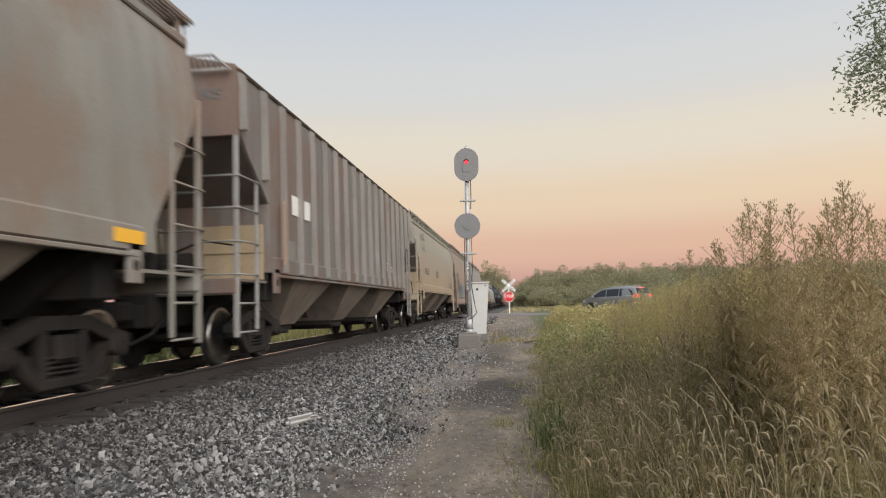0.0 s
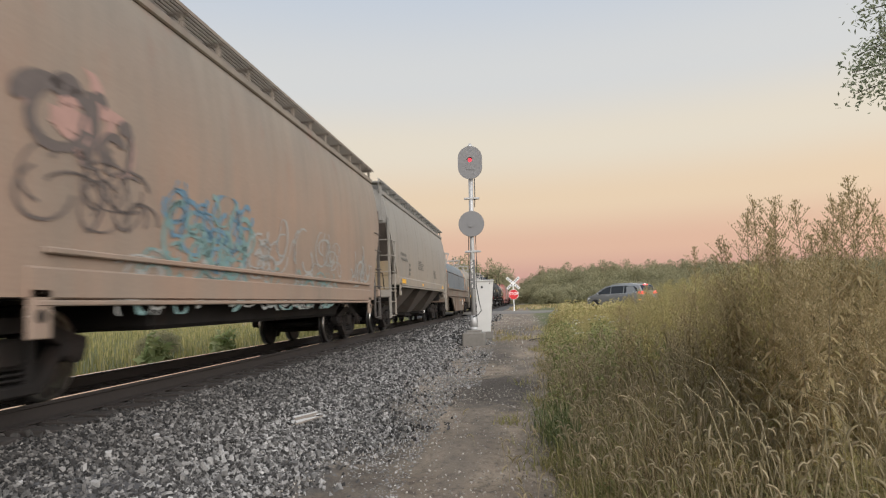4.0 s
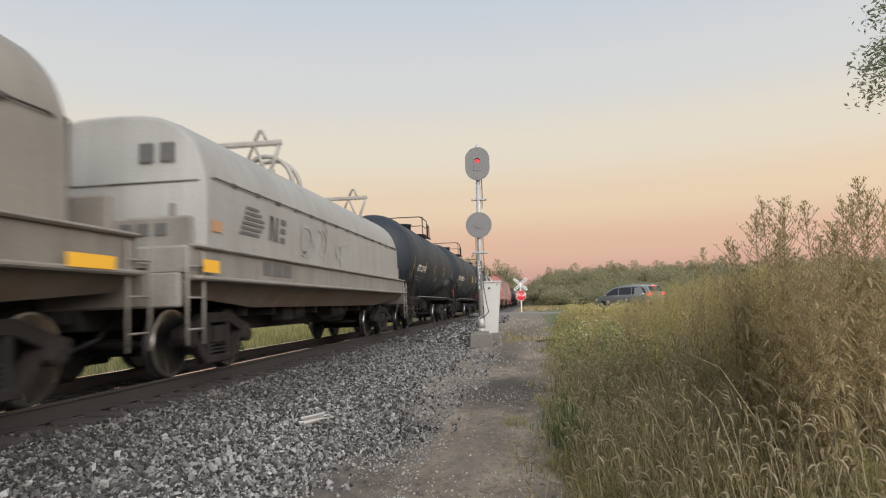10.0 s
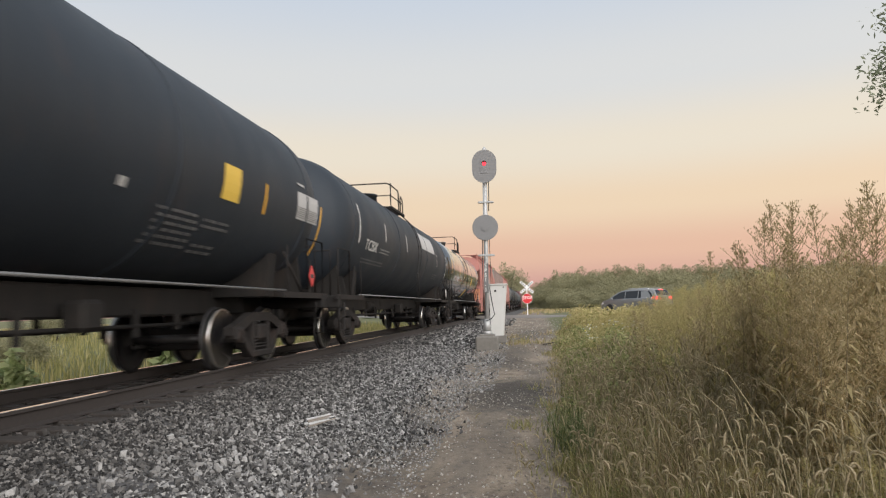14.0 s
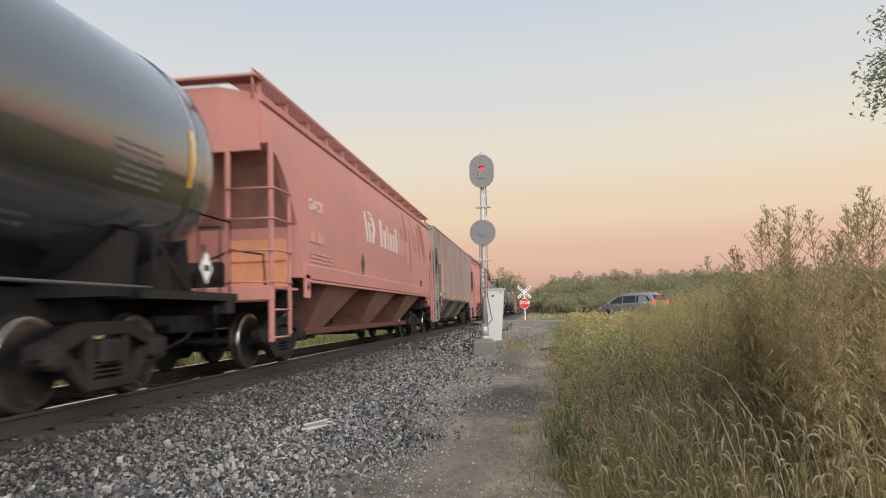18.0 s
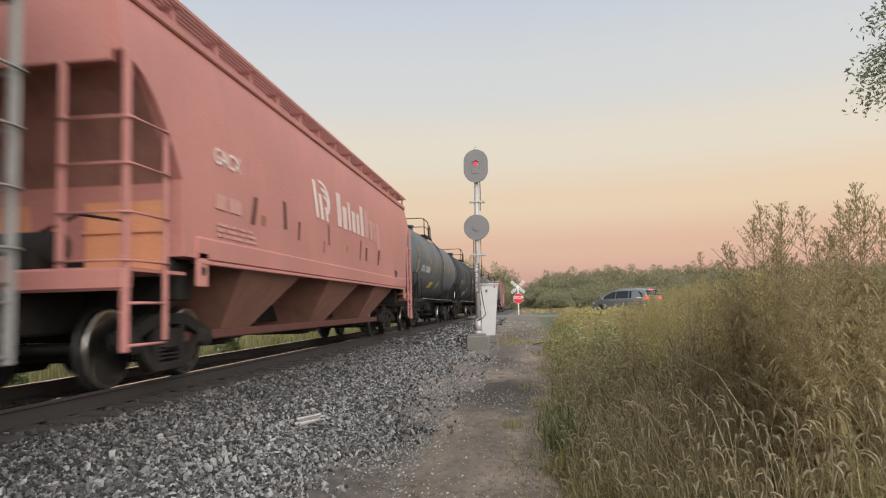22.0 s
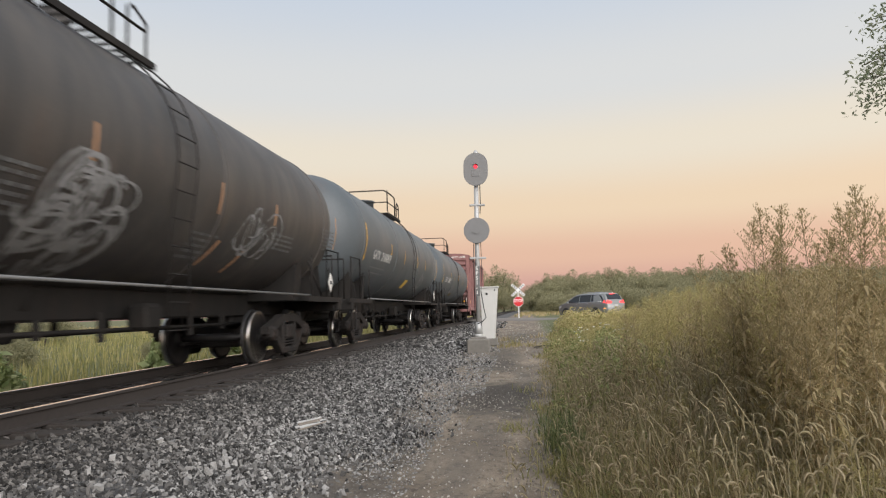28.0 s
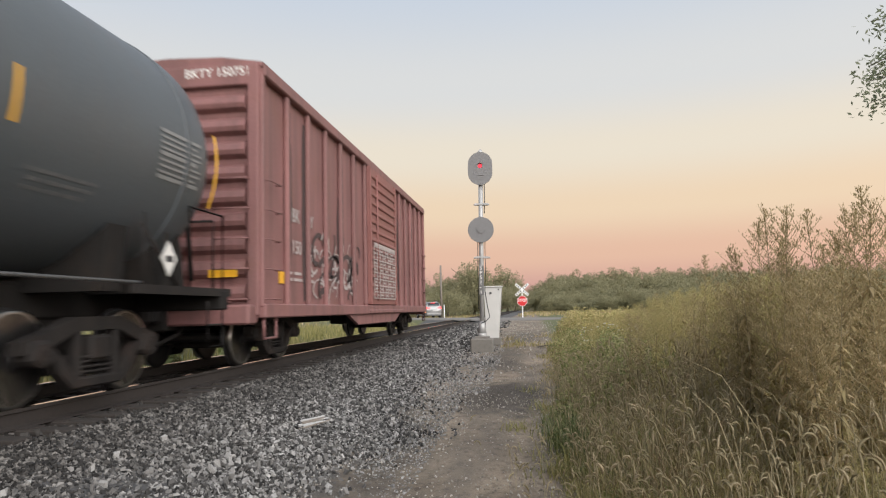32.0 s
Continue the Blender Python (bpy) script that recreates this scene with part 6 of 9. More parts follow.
def yellow_panel_tank(L):
    car = tank(L, M_BLACKTANK, "black tank car with yellow strips and square yellow notice", py=0.2, lad=None, seed=2, words="TCBX 255019", span=(-5.93, -3.21), base=2.22, head="255019",
               strips=((-6.12, 2.80, 1.86), (-2.95, 2.79, 2.31), (-0.83, 2.79, 2.33), (2.2, 2.77, 2.30), (4.75, 2.78, 2.32), (7.42, 2.80, 1.89)),
               blocks=((-5.15, -3.25, 2.15, 1), (-5.15, -3.22, 2.01, 1), (-4.4, -3.2, 1.85, 3), (-2.7, -2.0, 2.10, 2), (1.98, 3.05, 2.08, 6), (3.1, 3.95, 2.06, 2), (3.2, 3.9, 1.75, 2)),
               panels=((3.31, 3.83, 2.35, 2.82, 0.0, M_YELLOWSIGN), (6.12, 7.20, 2.43, 2.90, 0.0, M_PATCH), (6.15, 6.5, 3.02, 3.06, 0.0, M_DIMWHITE), (1.13, 1.27, 2.15, 2.25, 0.0, M_DIMWHITE)))
    skin = round_skin()
    m = Mesh()
    for i in range(6):
        side_panel(m, 6.16, 7.16, 2.46 + i * 0.034, 2.475 + i * 0.034, skin, 0.014)
    tagged(part("panel_line", m, M_BOARDGREY, car, "fine dark lines on the pale panel"), kind="stuff")
    m = Mesh()
    for y0, y1, z0, z1 in ((-2.66, -2.26, 2.44, 2.47), (-2.66, -2.26, 2.25, 2.28), (-2.66, -2.62, 2.25, 2.47), (-2.30, -2.26, 2.25, 2.47), (-2.5, -2.42, 2.31, 2.41)):
        side_panel(m, y0, y1, z0, z1, skin, 0.009)
    part("outlined_notice", m, M_DIMWHITE, car, "square outline of a notice")
    return car


def white_panel_tank(L):
    return tank(L, M_BLACKTANK, "black tank car with large pale panel and white strips", py=0.0, seed=3, words="TCBX", span=(-6.8, -5.5), base=2.24, stripe_mat=M_WHITE,
                strips=((-7.42, 3.32, 2.39), (-4.63, 3.17, 2.65), (-1.51, 3.14, 2.63), (5.2, 3.0, 2.5), (8.0, 3.1, 2.2)),
                blocks=((-5.2, -4.0, 2.44, 1), (-5.2, -4.0, 2.36, 1), (-6.8, -4.4, 2.10, 2), (1.0, 2.0, 2.1, 2), (4.6, 5.8, 2.2, 3)),
                panels=((1.45, 4.55, 2.98, 3.56, 0.0, M_PATCH),))


def gloss_tank(L):
    car = tank(L, M_GREYTANK, "glossy black tank car that mirrors the pale sky", py=-0.72, lad=-0.12, seed=4, words="TILX 191285", span=(-6.54, -4.25), base=2.14, head="191285",
               strips=((-7.58, 3.38, 2.46), (-4.05, 2.86, 2.45), (-1.45, 2.88, 2.46), (1.80, 2.83, 2.5), (7.3, 3.1, 2.4)),
               blocks=((-6.4, -4.7, 2.02, 1), (-6.0, -4.7, 1.88, 1), (-2.03, -1.35, 1.92, 3), (4.3, 5.15, 1.80, 2), (3.6, 4.1, 2.05, 1), (5.8, 6.7, 2.66, 6)),
               panels=((2.48, 3.05, 2.20, 2.62, 0.0, M_YELLOWSIGN), (1.31, 1.77, 1.45, 1.91, -0.73, M_YELLOWSIGN), (0.72, 1.68, 2.14, 2.19, 0.0, M_DIMWHITE)))
    skin = round_skin()
    m = Mesh()
    for y0, y1, z0, z1 in ((-4.0, -3.65, 2.33, 2.36), (-4.0, -3.65, 2.12, 2.15), (-4.0, -3.96, 2.12, 2.36), (-3.69, -3.65, 2.12, 2.36)):
        side_panel(m, y0, y1, z0, z1, skin, 0.009)
    part("outlined_notice", m, M_MIDSTENCIL, car, "square outline of a notice")
    return car


def worn_tank(L, number, seed, py, middle, notices, spray=()):
    """Sister cars with yellow strips; only the number, the notices and the scrawls differ."""
    car = tank(L, M_WORNTANK, "worn black tank car with yellow strips and pale stencils", py=py, seed=seed, words="GATX " + number, span=(-5.5, -3.15), base=2.21, head=number,
               strips=((-6.45, 3.12, 2.17), (-3.15, 2.86, 2.42)) + tuple((y, 2.86, 2.40) for y in middle) + ((7.3, 3.15, 2.20),),
               blocks=((-5.4, -3.5, 2.08, 1), (-5.3, -3.5, 1.94, 1), (0.9, 2.05, 2.0, 5), (2.6, 3.8, 1.98, 3), (4.1, 5.1, 2.12, 3)), panels=notices, spray=spray)
    skin = round_skin()
    m = Mesh()
    for i in range(9):
        z = 2.36 + i * 0.065
        side_panel(m, L / 2 - 2.3, L / 2 - 1.38 - 0.1 * (i % 3 == 1), z, z + (0.026 if i % 4 else 0.042), skin, 0.008)
    tagged(part("stencil_block", m, M_MIDSTENCIL, car, "block of fine worn stencil lines"), kind="stuff")
    return car


def buff_letter_tank(L):
    return tank(L, M_BLACKTANK, "black tank car with buff lettering and grey spray paint", py=0.3, seed=6, words="UTLX", span=(-6.13, -5.1), base=2.20, text_mat=M_BUFF, stripe_mat=M_PALEYELLOW,
                strips=((-7.05, 3.12, 2.22), (-3.92, 2.84, 2.41), (-1.4, 2.83, 2.43), (2.42, 2.82, 2.42), (4.74, 2.85, 2.45), (7.9, 3.15, 2.30)),
                blocks=((-4.95, -4.0, 2.42, 1), (-4.95, -4.0, 2.33, 1), (-6.1, -4.6, 2.08, 3), (-3.0, -2.2, 2.3, 2), (2.9, 4.4, 2.3, 3)),
                panels=((-2.05, -1.1, 1.64, 1.90, 0.6, M_YELLOWSIGN), (2.55, 3.0, 2.55, 2.85, 0.0, M_YELLOWSIGN)),
                spray=((-1.4, 0.6, 1.6, 1.95, 9, [M_GREYSPRAY]), (2.2, 5.6, 1.6, 2.5, 16, [M_FAINT]), (4.5, 7.4, 1.9, 2.7, 9, [M_GREYSPRAY])))


def dusty_tank(L):
    car = tank(L, M_DUSTYTANK, "dusty dark tank car with pale spray-painted strokes", R=1.50, zc=2.70, py=0.5, seed=7, words="GATX 28830", span=(-5.28, -3.4), base=2.10, text_mat=M_TEXT, head="28830", stripe_mat=M_ORANGEBAND,
               strips=((-6.0, 2.90, 1.65), (-3.33, 2.67, 2.24), (-0.6, 2.73, 2.30), (2.2, 2.65, 2.22), (4.25, 2.65, 2.30), (7.8, 2.9, 2.2)),
               blocks=((-5.4, -3.7, 1.98, 1), (-4.9, -3.3, 1.84, 1), (-1.83, -1.1, 2.17, 2), (-1.9, -1.2, 2.0, 4), (1.7, 2.5, 1.95, 5), (4.4, 5.4, 2.2, 4), (6.8, 7.7, 2.55, 6)),
               panels=((-3.45, -3.36, 1.6, 1.95, -0.2, M_ORANGEBAND), (2.35, 2.43, 1.55, 1.9, 0.5, M_ORANGEBAND), (3.3, 3.38, 1.5, 1.85, 0.5, M_ORANGEBAND)))
    skin = round_skin(1.50, 2.70)
    scrawl(car, [M_DIMWHITE], -2.9, -1.8, 1.85, 2.2, 5, 71, skin=skin, off=0.012, width=0.05)
    scrawl(car, [M_GREYSPRAY], -0.9, 0.1, 1.45, 2.2, 26, 72, skin=skin, off=0.013, width=0.05)
    scrawl(car, [M_GREYSPRAY], 2.9, 4.4, 1.95, 2.25, 12, 73, skin=skin, off=0.012, width=0.035)
    return car


def potash_hopper(L, seed):
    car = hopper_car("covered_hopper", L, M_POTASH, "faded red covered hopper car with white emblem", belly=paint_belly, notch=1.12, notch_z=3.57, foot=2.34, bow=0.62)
    for sx in (1, -1):
        part("gate_beam", Mesh().box((sx * 0.95, 0, 0.52), (0.07, L - 6.2, 0.14), 0.02), M_REDBEAM, car, "red-dusted beam along the outlet gates")
    # emblem: three slanted legs under three nested arcs
    for k in range(3):
        m = Mesh()
        side_panel(m, -1.78 + k * 0.32, -1.60 + k * 0.32, 2.62, 3.34 - 0.22 * k, off=0.010, slant=-0.24)
        r0, r1 = 0.62 - 0.17 * k, 0.52 - 0.17 * k
        vs, fs = [], []
        for i in range(11):
            a = radians(100 - 165 * i / 10)
            for r in (r0, r1):
                z = 2.96 + 0.62 * r * math.sin(a) + 0.06 * (2 - k) * 0.5
                vs.append((skin_x(z) + 0.010, -1.42 + 0.1 * k + r * math.cos(a), z))
        for i in range(10):
            fs.append((2 * i, 2 * i + 1, 2 * i + 3, 2 * i + 2))
        m.add(vs, fs)
        part("emblem", m, M_NAME, car, "white slanted band and arc of an emblem")
    # name: a row of plain upright blocks
    y = -0.28
    for k, (w, lo, hi) in enumerate(((0.34, 0, 0.74), (0.36, 0, 0.50), (0.22, 0, 0.66), (0.32, 0, 0.50), (0.28, 0, 0.50), (0.32, 0, 0.74), (0.42, 0, 0.72), (0.36, 0, 0.50), (0.22, 0, 0.50), (0.34, -0.2, 0.50))):
        m = Mesh()
        side_panel(m, y, y + w, 2.62 + lo, 2.62 + hi, off=0.010)
        part("name_block", m, M_PALENAME if k < 6 else M_PALE, car, "pale block of a painted name")
        y += w + 0.115
    text_part("reporting_mark", "GACX", 0.30, (1.60, -6.18, 2.72), car, M_NAME, "worn white reporting mark")
    side_marks(car, M_PALE, [(-6.15, 2.28, 1.0, 1, 0.2), (-6.1, 1.98, 1.5, 3, 0.04)], seed=seed)
    m = Mesh()
    for y in (-2.3, 0.2, 3.3):
        side_panel(m, y, y + 0.06, 1.9, 2.25, off=0.006, slant=0.1)
    part("stripe", m, M_ORANGEBAND, car)
    m = Mesh()
    side_panel(m, 6.08, 6.46, 1.77, 2.0)
    pn = part("notice_panel", m, M_SPRAY[4], car, "small dark notice panel")
    for z in (1.79, 1.85, 1.97):
        m = Mesh()
        side_panel(m, 6.10, 6.44, z, z + 0.012, off=0.012)
        part("notice_line", m, M_DIMWHITE, pn)
    if seed % 2:
        rr = random.Random(2)
        for k in range(11):
            y, z1 = rr.uniform(2.8, 7.2), rr.uniform(3.5, 4.15)
            m = Mesh()
            side_panel(m, y, y + rr.uniform(0.05, 0.22), z1 - rr.uniform(0.4, 1.3), z1, off=0.005, slant=rr.uniform(-0.05, 0.05))
            part("rust_run", m, M_RUSTRUN, car, "brown rust run")
        # a broad brown stain that has run down from the roof
        for k, (y, w, z0, z1) in enumerate(((7.20, 0.42, 2.68, 4.0), (6.95, 0.34, 2.95, 4.1), (7.42, 0.26, 3.05, 4.1), (6.70, 0.22, 3.2, 4.1))):
            m, n = Mesh(), 8
            vs, fs = [], []
            for i in range(n + 1):
                u = i / n
                ww = w * (0.12 + 0.55 * u ** 0.6) * rr.uniform(0.8, 1.15)
                z = z0 + (z1 - z0) * u
                vs += [(skin_x(z) + 0.0055 + 0.0012 * k, y - ww, z), (skin_x(z) + 0.0055 + 0.0012 * k, y + ww, z)]
            for i in range(n):
                fs.append((2 * i, 2 * i + 1, 2 * i + 3, 2 * i + 2))
            m.add(vs, fs)
            part("rust_run", m, M_RUSTRUN, car, "broad brown stain run down from the roof")
        m = Mesh()
        m.prism([(-2.4, 2.02), (-2.22, 2.29), (-2.04, 2.02), (-2.22, 1.75)], 1.60, 1.607, "x")
        part("placard", m, M_SPRAY[4], car, "dark diamond placard holder")
    else:
        rr = random.Random(5)
        for y in (-5.0, -4.6, -3.6, -2.9, -1.4, -1.0, 0.4, 1.6, 2.2, 3.6, 3.9):
            m = Mesh()
            z = rr.uniform(1.95, 2.2)
            side_panel(m, y, y + rr.uniform(0.08, 0.2), z, z + rr.uniform(0.15, 0.5), off=0.005, slant=rr.uniform(-0.1, 0.35))
            part("rust_run", m, M_REDBEAM if len(m.v) % 3 else M_RUSTRUN, car, "dark sooty smudge")
    return car


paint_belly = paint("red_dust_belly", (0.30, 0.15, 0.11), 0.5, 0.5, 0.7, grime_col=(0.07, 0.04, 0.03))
M_REDBEAM = plain("dark_red_beam", (0.13, 0.045, 0.035), 0.8, 0, 0.35)
M_PALE = plain("faint_white_stencil", (0.50, 0.26, 0.22), 0.6, 0, 0.2)
M_PALENAME = plain("fading_white_paint", (0.62, 0.47, 0.42), 0.6, 0, 0.25)
M_NAME = plain("faded_white_paint", (0.70, 0.58, 0.53), 0.6, 0, 0.2)


def brown_hopper(L):
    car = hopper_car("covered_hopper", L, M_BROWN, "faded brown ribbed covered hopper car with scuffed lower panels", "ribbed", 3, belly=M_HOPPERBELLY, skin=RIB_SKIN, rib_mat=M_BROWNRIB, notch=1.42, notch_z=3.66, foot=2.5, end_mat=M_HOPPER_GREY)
    for y, z, w, h in ((2.35, 2.15, 0.5, 0.62), (5.6, 2.2, 0.5, 0.5)):
        part("patch", Mesh().box((1.512, y, z), (0.01, w, h)), M_PATCH, car, "pale rectangular patch")
    reflectors(car, ((-6.4, 1.64, 0.5, 0.13), (-3.7, 1.64, 0.5, 0.13), (-1.06, 1.64, 0.55, 0.13), (1.55, 1.64, 0.5, 0.13), (4.08, 1.64, 0.5, 0.13), (6.6, 1.64, 0.5, 0.13)), 1.545)
    part("reflector", Mesh().box((1.625, -L / 2 + 2.85, 2.4), (0.012, 0.09, 1.25)), M_YELLOW, car, "yellow upright strip")
    step = (L - 1.1) / 18
    for i, top in ((2, 2.2), (3, 2.15), (4, 2.1), (5, 2.05), (6, 1.9), (12, 2.0), (14, 1.9)):
        y = -L / 2 + 0.55 + step * (i + 0.5)
        part("scuffed_panel", Mesh().box((1.505, y, (1.78 + top) / 2), (0.012, step - 0.10, top - 1.78)), M_SCUFF, car, "pale scuffed lower panel")
    side_marks(car, M_DIMWHITE, [(5.3, 2.4, 0.7, 4, 0.05)], skin=RIB_SKIN, seed=8)
    return car


def red_boxcar(L):
    car = box_car("boxcar", L, "weathered oxide red boxcar with corrugated end and sliding door")
    h = L / 2 - 0.68
    text_part("reporting_mark", "BKTY 150751", 0.19, (0.30, -h - 0.096, 4.49), car, M_WHITE, "white reporting mark", face="end")
    rnd = random.Random(3)
    flat = [(1.464, 0.8), (1.464, 5.0)]
    for words, y, z in (("BK", -6.62, 2.36), ("Y", -5.62, 2.36), ("150", -6.62, 1.80), ("51", -5.58, 1.80)):
        text_part("reporting_mark", words, 0.34, (1.468, y, z), car, M_BOXPALE, "worn white reporting mark")
    m = Mesh()
    for y in (-6.9, -6.5, -5.7):
        bars(m, 1.466, y, 1.52, 0.32, 2, 0.05, 0.06, rnd)
    for k in range(14):
        y, z = rnd.uniform(-5.3, -2.0), rnd.uniform(1.2, 2.1)
        m.box((1.468, y, z), (0.008, rnd.uniform(0.12, 0.3), rnd.uniform(0.03, 0.06)))
    tagged(part("stencil", m, M_BOXPALE, car, "worn white stencils"), kind="stuff")
    # soot that has run down beside the posts
    for k in range(20):
        y, zt = rnd.choice((-7.0, -5.9, -4.8, -3.6, -2.5, 3.0, 4.3, 5.4)) + rnd.uniform(-0.05, 0.30), rnd.uniform(2.4, 4.4)
        m, n = Mesh(), 7
        lo, w0 = rnd.uniform(1.0, 1.8), rnd.uniform(0.05, 0.16)
        vs, fs = [], []
        for i in range(n + 1):
            u = i / n
            ww = w0 * (0.25 + 0.75 * math.sin(math.pi * (0.1 + 0.75 * u))) * rnd.uniform(0.7, 1.2)
            vs += [(1.463 + 0.0004 * k, y - ww, lo + (zt - lo) * u), (1.463 + 0.0004 * k, y + ww, lo + (zt - lo) * u)]
        for i in range(n):
            fs.append((2 * i, 2 * i + 1, 2 * i + 3, 2 * i + 2))
        m.add(vs, fs)
        part("streak", m, M_BOXSOOT, car, "dark run-down stain")
    reflectors(car, ((-h + 0.95, 1.42, 0.22, 0.20), (-4.6, 1.36, 0.2, 0.16)), 1.476)
    part("reflector", Mesh().box((0.95, -h - 0.12, 1.45), (0.45, 0.012, 0.12)), M_YELLOW, car, "yellow reflective strip")
    scrawl(car, [M_BOXPALE], -5.4, -2.0, 1.1, 2.2, 18, 91, skin=flat, off=0.014, width=0.05)
    scrawl(car, [M_BOXSOOT], -5.4, -2.0, 1.1, 2.2, 12, 92, skin=flat, off=0.016, width=0.09)
    return car


MARKINGS = {"reporting_mark", "stencil", "notice_panel", "reflector", "reflector_strip", "patch", "panel", "spray_paint", "outlined_notice", "stencil_block", "panel_line", "emblem", "name_block", "stripe", "rust_run", "placard",
            "weld_seam", "stencil_frame", "streak"}


def slide(car, d):
    """Moves a car's painted markings along its side."""
    for ob in car.children:
        if ob.name.split(".")[0] in MARKINGS:
            ob.location.y += d
    return car


L_ = LENGTHS
WB = "black tank car with yellow reflective strips and white stencils"
MAKERS = [
    lambda: first_hopper(L_[0]), lambda: ribbed_grey(L_[1]), lambda: cream_hopper(L_[2]), lambda: slide(graffiti_hopper(L_[3]), 0.29), lambda: slide(grey_hopper(L_[4]), 0.25),
    lambda: slide(blue_coil(L_[5]), -0.25), lambda: tan_coil(L_[6]), lambda: white_coil(L_[7]),
    lambda: first_tank(L_[8]), lambda: yellow_panel_tank(L_[9]), lambda: white_panel_tank(L_[10]),
    lambda: slide(gloss_tank(L_[11]), -0.27),
    lambda: slide(potash_hopper(L_[12], 13), -0.74), lambda: slide(brown_hopper(L_[13]), -0.73), lambda: slide(potash_hopper(L_[14], 14), -0.53),
    lambda: slide(worn_tank(L_[15], "216086", 5, -0.25, (-1.1, 1.68, 3.8), ((-2.1, -1.15, 1.72, 1.97, 0.5, M_YELLOWSIGN), (0.45, 0.85, 1.86, 2.06, 0.3, M_YELLOWSIGN), (0.58, 0.88, 1.68, 1.85, 0.3, M_PATCH))), -0.25),
    lambda: buff_letter_tank(L_[16]), lambda: dusty_tank(L_[17]),
    lambda: worn_tank(L_[18], "216098", 8, 0.25, (-0.83, 1.85, 3.85), ((0.35, 0.85, 1.66, 1.94, 0.5, M_YELLOWSIGN),), ((-2.3, -0.9, 1.75, 2.15, 6, [M_FAINT]), (3.4, 4.0, 1.8, 2.1, 5, [M_GREYSPRAY]))),
    lambda: worn_tank(L_[19], "216091", 9, -0.45, (-1.4, 0.76, 3.8), ((-1.3, -0.5, 1.65, 1.80, 0.3, M_MUSTARD),), ((-2.6, -1.4, 1.88, 2.05, 7, [M_GREYSPRAY]),)),
    lambda: red_boxcar(L_[20]),
]
for make in MAKERS:
    TRAIN.append(make())

# ---- signal, case, signs, pole ----


def build_signal():
    x, y, g = -1.39, 19.4, 0.50
    sig = thing("railway_signal", None, None, "grey railway signal mast with lit red light on concrete", "signal")
    sig.location = (x, y, g)
    sig.rotation_euler = (0, radians(1.0), 0)
    part("base", Mesh().box((0, 0, 0.17), (0.62, 0.62, 0.42), 0.03).box((0, 0, 0.40), (0.42, 0.42, 0.08), 0.02), M_CONCRETE, sig, "stained concrete block")
    m = Mesh()
    m.cyl((0, 0, 0.40), (0, 0, 5.25), 0.064, 16)
    m.cyl((0, 0, 0.42), (0, 0, 0.52), 0.12, 16)
    m.lathe([(0.12, 0.52), (0.07, 0.85)], 16)
    part("mast", m, M_SIGNALMAST, sig)
    # upper oval target with hoods, lower round target; both face the camera
    o = Mesh()
    poly = []
    for a in range(0, 181, 12):
        poly.append((0.345 * math.cos(radians(a)), 5.17 + 0.13 + 0.345 * math.sin(radians(a))))
    for a in range(180, 361, 12):
        poly.append((0.345 * math.cos(radians(a)), 5.17 - 0.13 + 0.345 * math.sin(radians(a))))
    o.prism(poly, -0.13, -0.10)
    up = part("upper_target", o, M_SIGNALGREY, sig, "oval grey backplate")
    part("lamp_housing", Mesh().box((0, 0.0, 5.17), (0.28, 0.2, 0.62), 0.05), M_SIGNALGREY, up)
    part("lamp", Mesh().cyl((0, -0.131, 5.24), (0, -0.142, 5.24), 0.052, 18), M_REDLAMP, up, "glowing red lamp")
    h = Mesh()
    pts = [(0.085 * math.cos(a), 5.24 + 0.085 * math.sin(a)) for a in np.linspace(0.5, math.pi - 0.5, 10)]
    pts += [(u * 0.93, 5.24 + (w - 5.24) * 0.93) for u, w in reversed(pts)]
    h.prism(pts, -0.19, -0.13)
    part("hood", h, M_SIGNALGREY, up)
    part("lamp_door", Mesh().box((0, -0.135, 5.06), (0.22, 0.012, 0.20), 0.004), M_SIGNALGREY, up)
    part("finial", Mesh().lathe([(0.05, 5.58), (0.10, 5.62), (0.06, 5.69), (0.02, 5.75)], 12), M_SIGNALMAST, sig)
    d = part("lower_target", Mesh().lathe([(0.36, -0.13), (0.365, -0.115), (0.36, -0.10)], 40, (0, 0, 3.42), "y"), M_SIGNALGREY, sig, "round grey backplate")
    part("lamp", Mesh().cyl((0, -0.13, 3.42), (0, -0.15, 3.42), 0.10, 20), M_SIGNALGREY, d, "unlit lamp")
    part("lamp_housing", Mesh().box((0, 0.02, 3.42), (0.3, 0.22, 0.3), 0.05), M_SIGNALGREY, d)
    for z, w in ((4.15, 0.44), (2.64, 0.46)):
        m = Mesh()
        m.box((0.02, -0.02, z), (w, 0.10, 0.05), 0.01)
        m.box((0.02, 0.08, z + 0.02), (w * 0.8, 0.26, 0.03), 0.01)
        part("step_bracket", m, M_SIGNALMAST, sig)
    m = Mesh()
    m.tube([(0.10, -0.02, 5.2), (0.11, -0.02, 4.2), (0.10, -0.03, 3.9)], 0.014, 5)
    m.tube([(0.10, -0.03, 3.3), (0.12, -0.03, 2.2), (0.09, -0.03, 1.7), (0.16, -0.05, 1.25), (0.22, -0.06, 0.98), (0.12, -0.07, 0.86), (-0.02, -0.08, 0.8)], 0.014, 5)
    m.tube([(-0.09, -0.02, 3.3), (-0.10, -0.02, 2.3), (-0.09, -0.02, 1.2)], 0.012, 5)
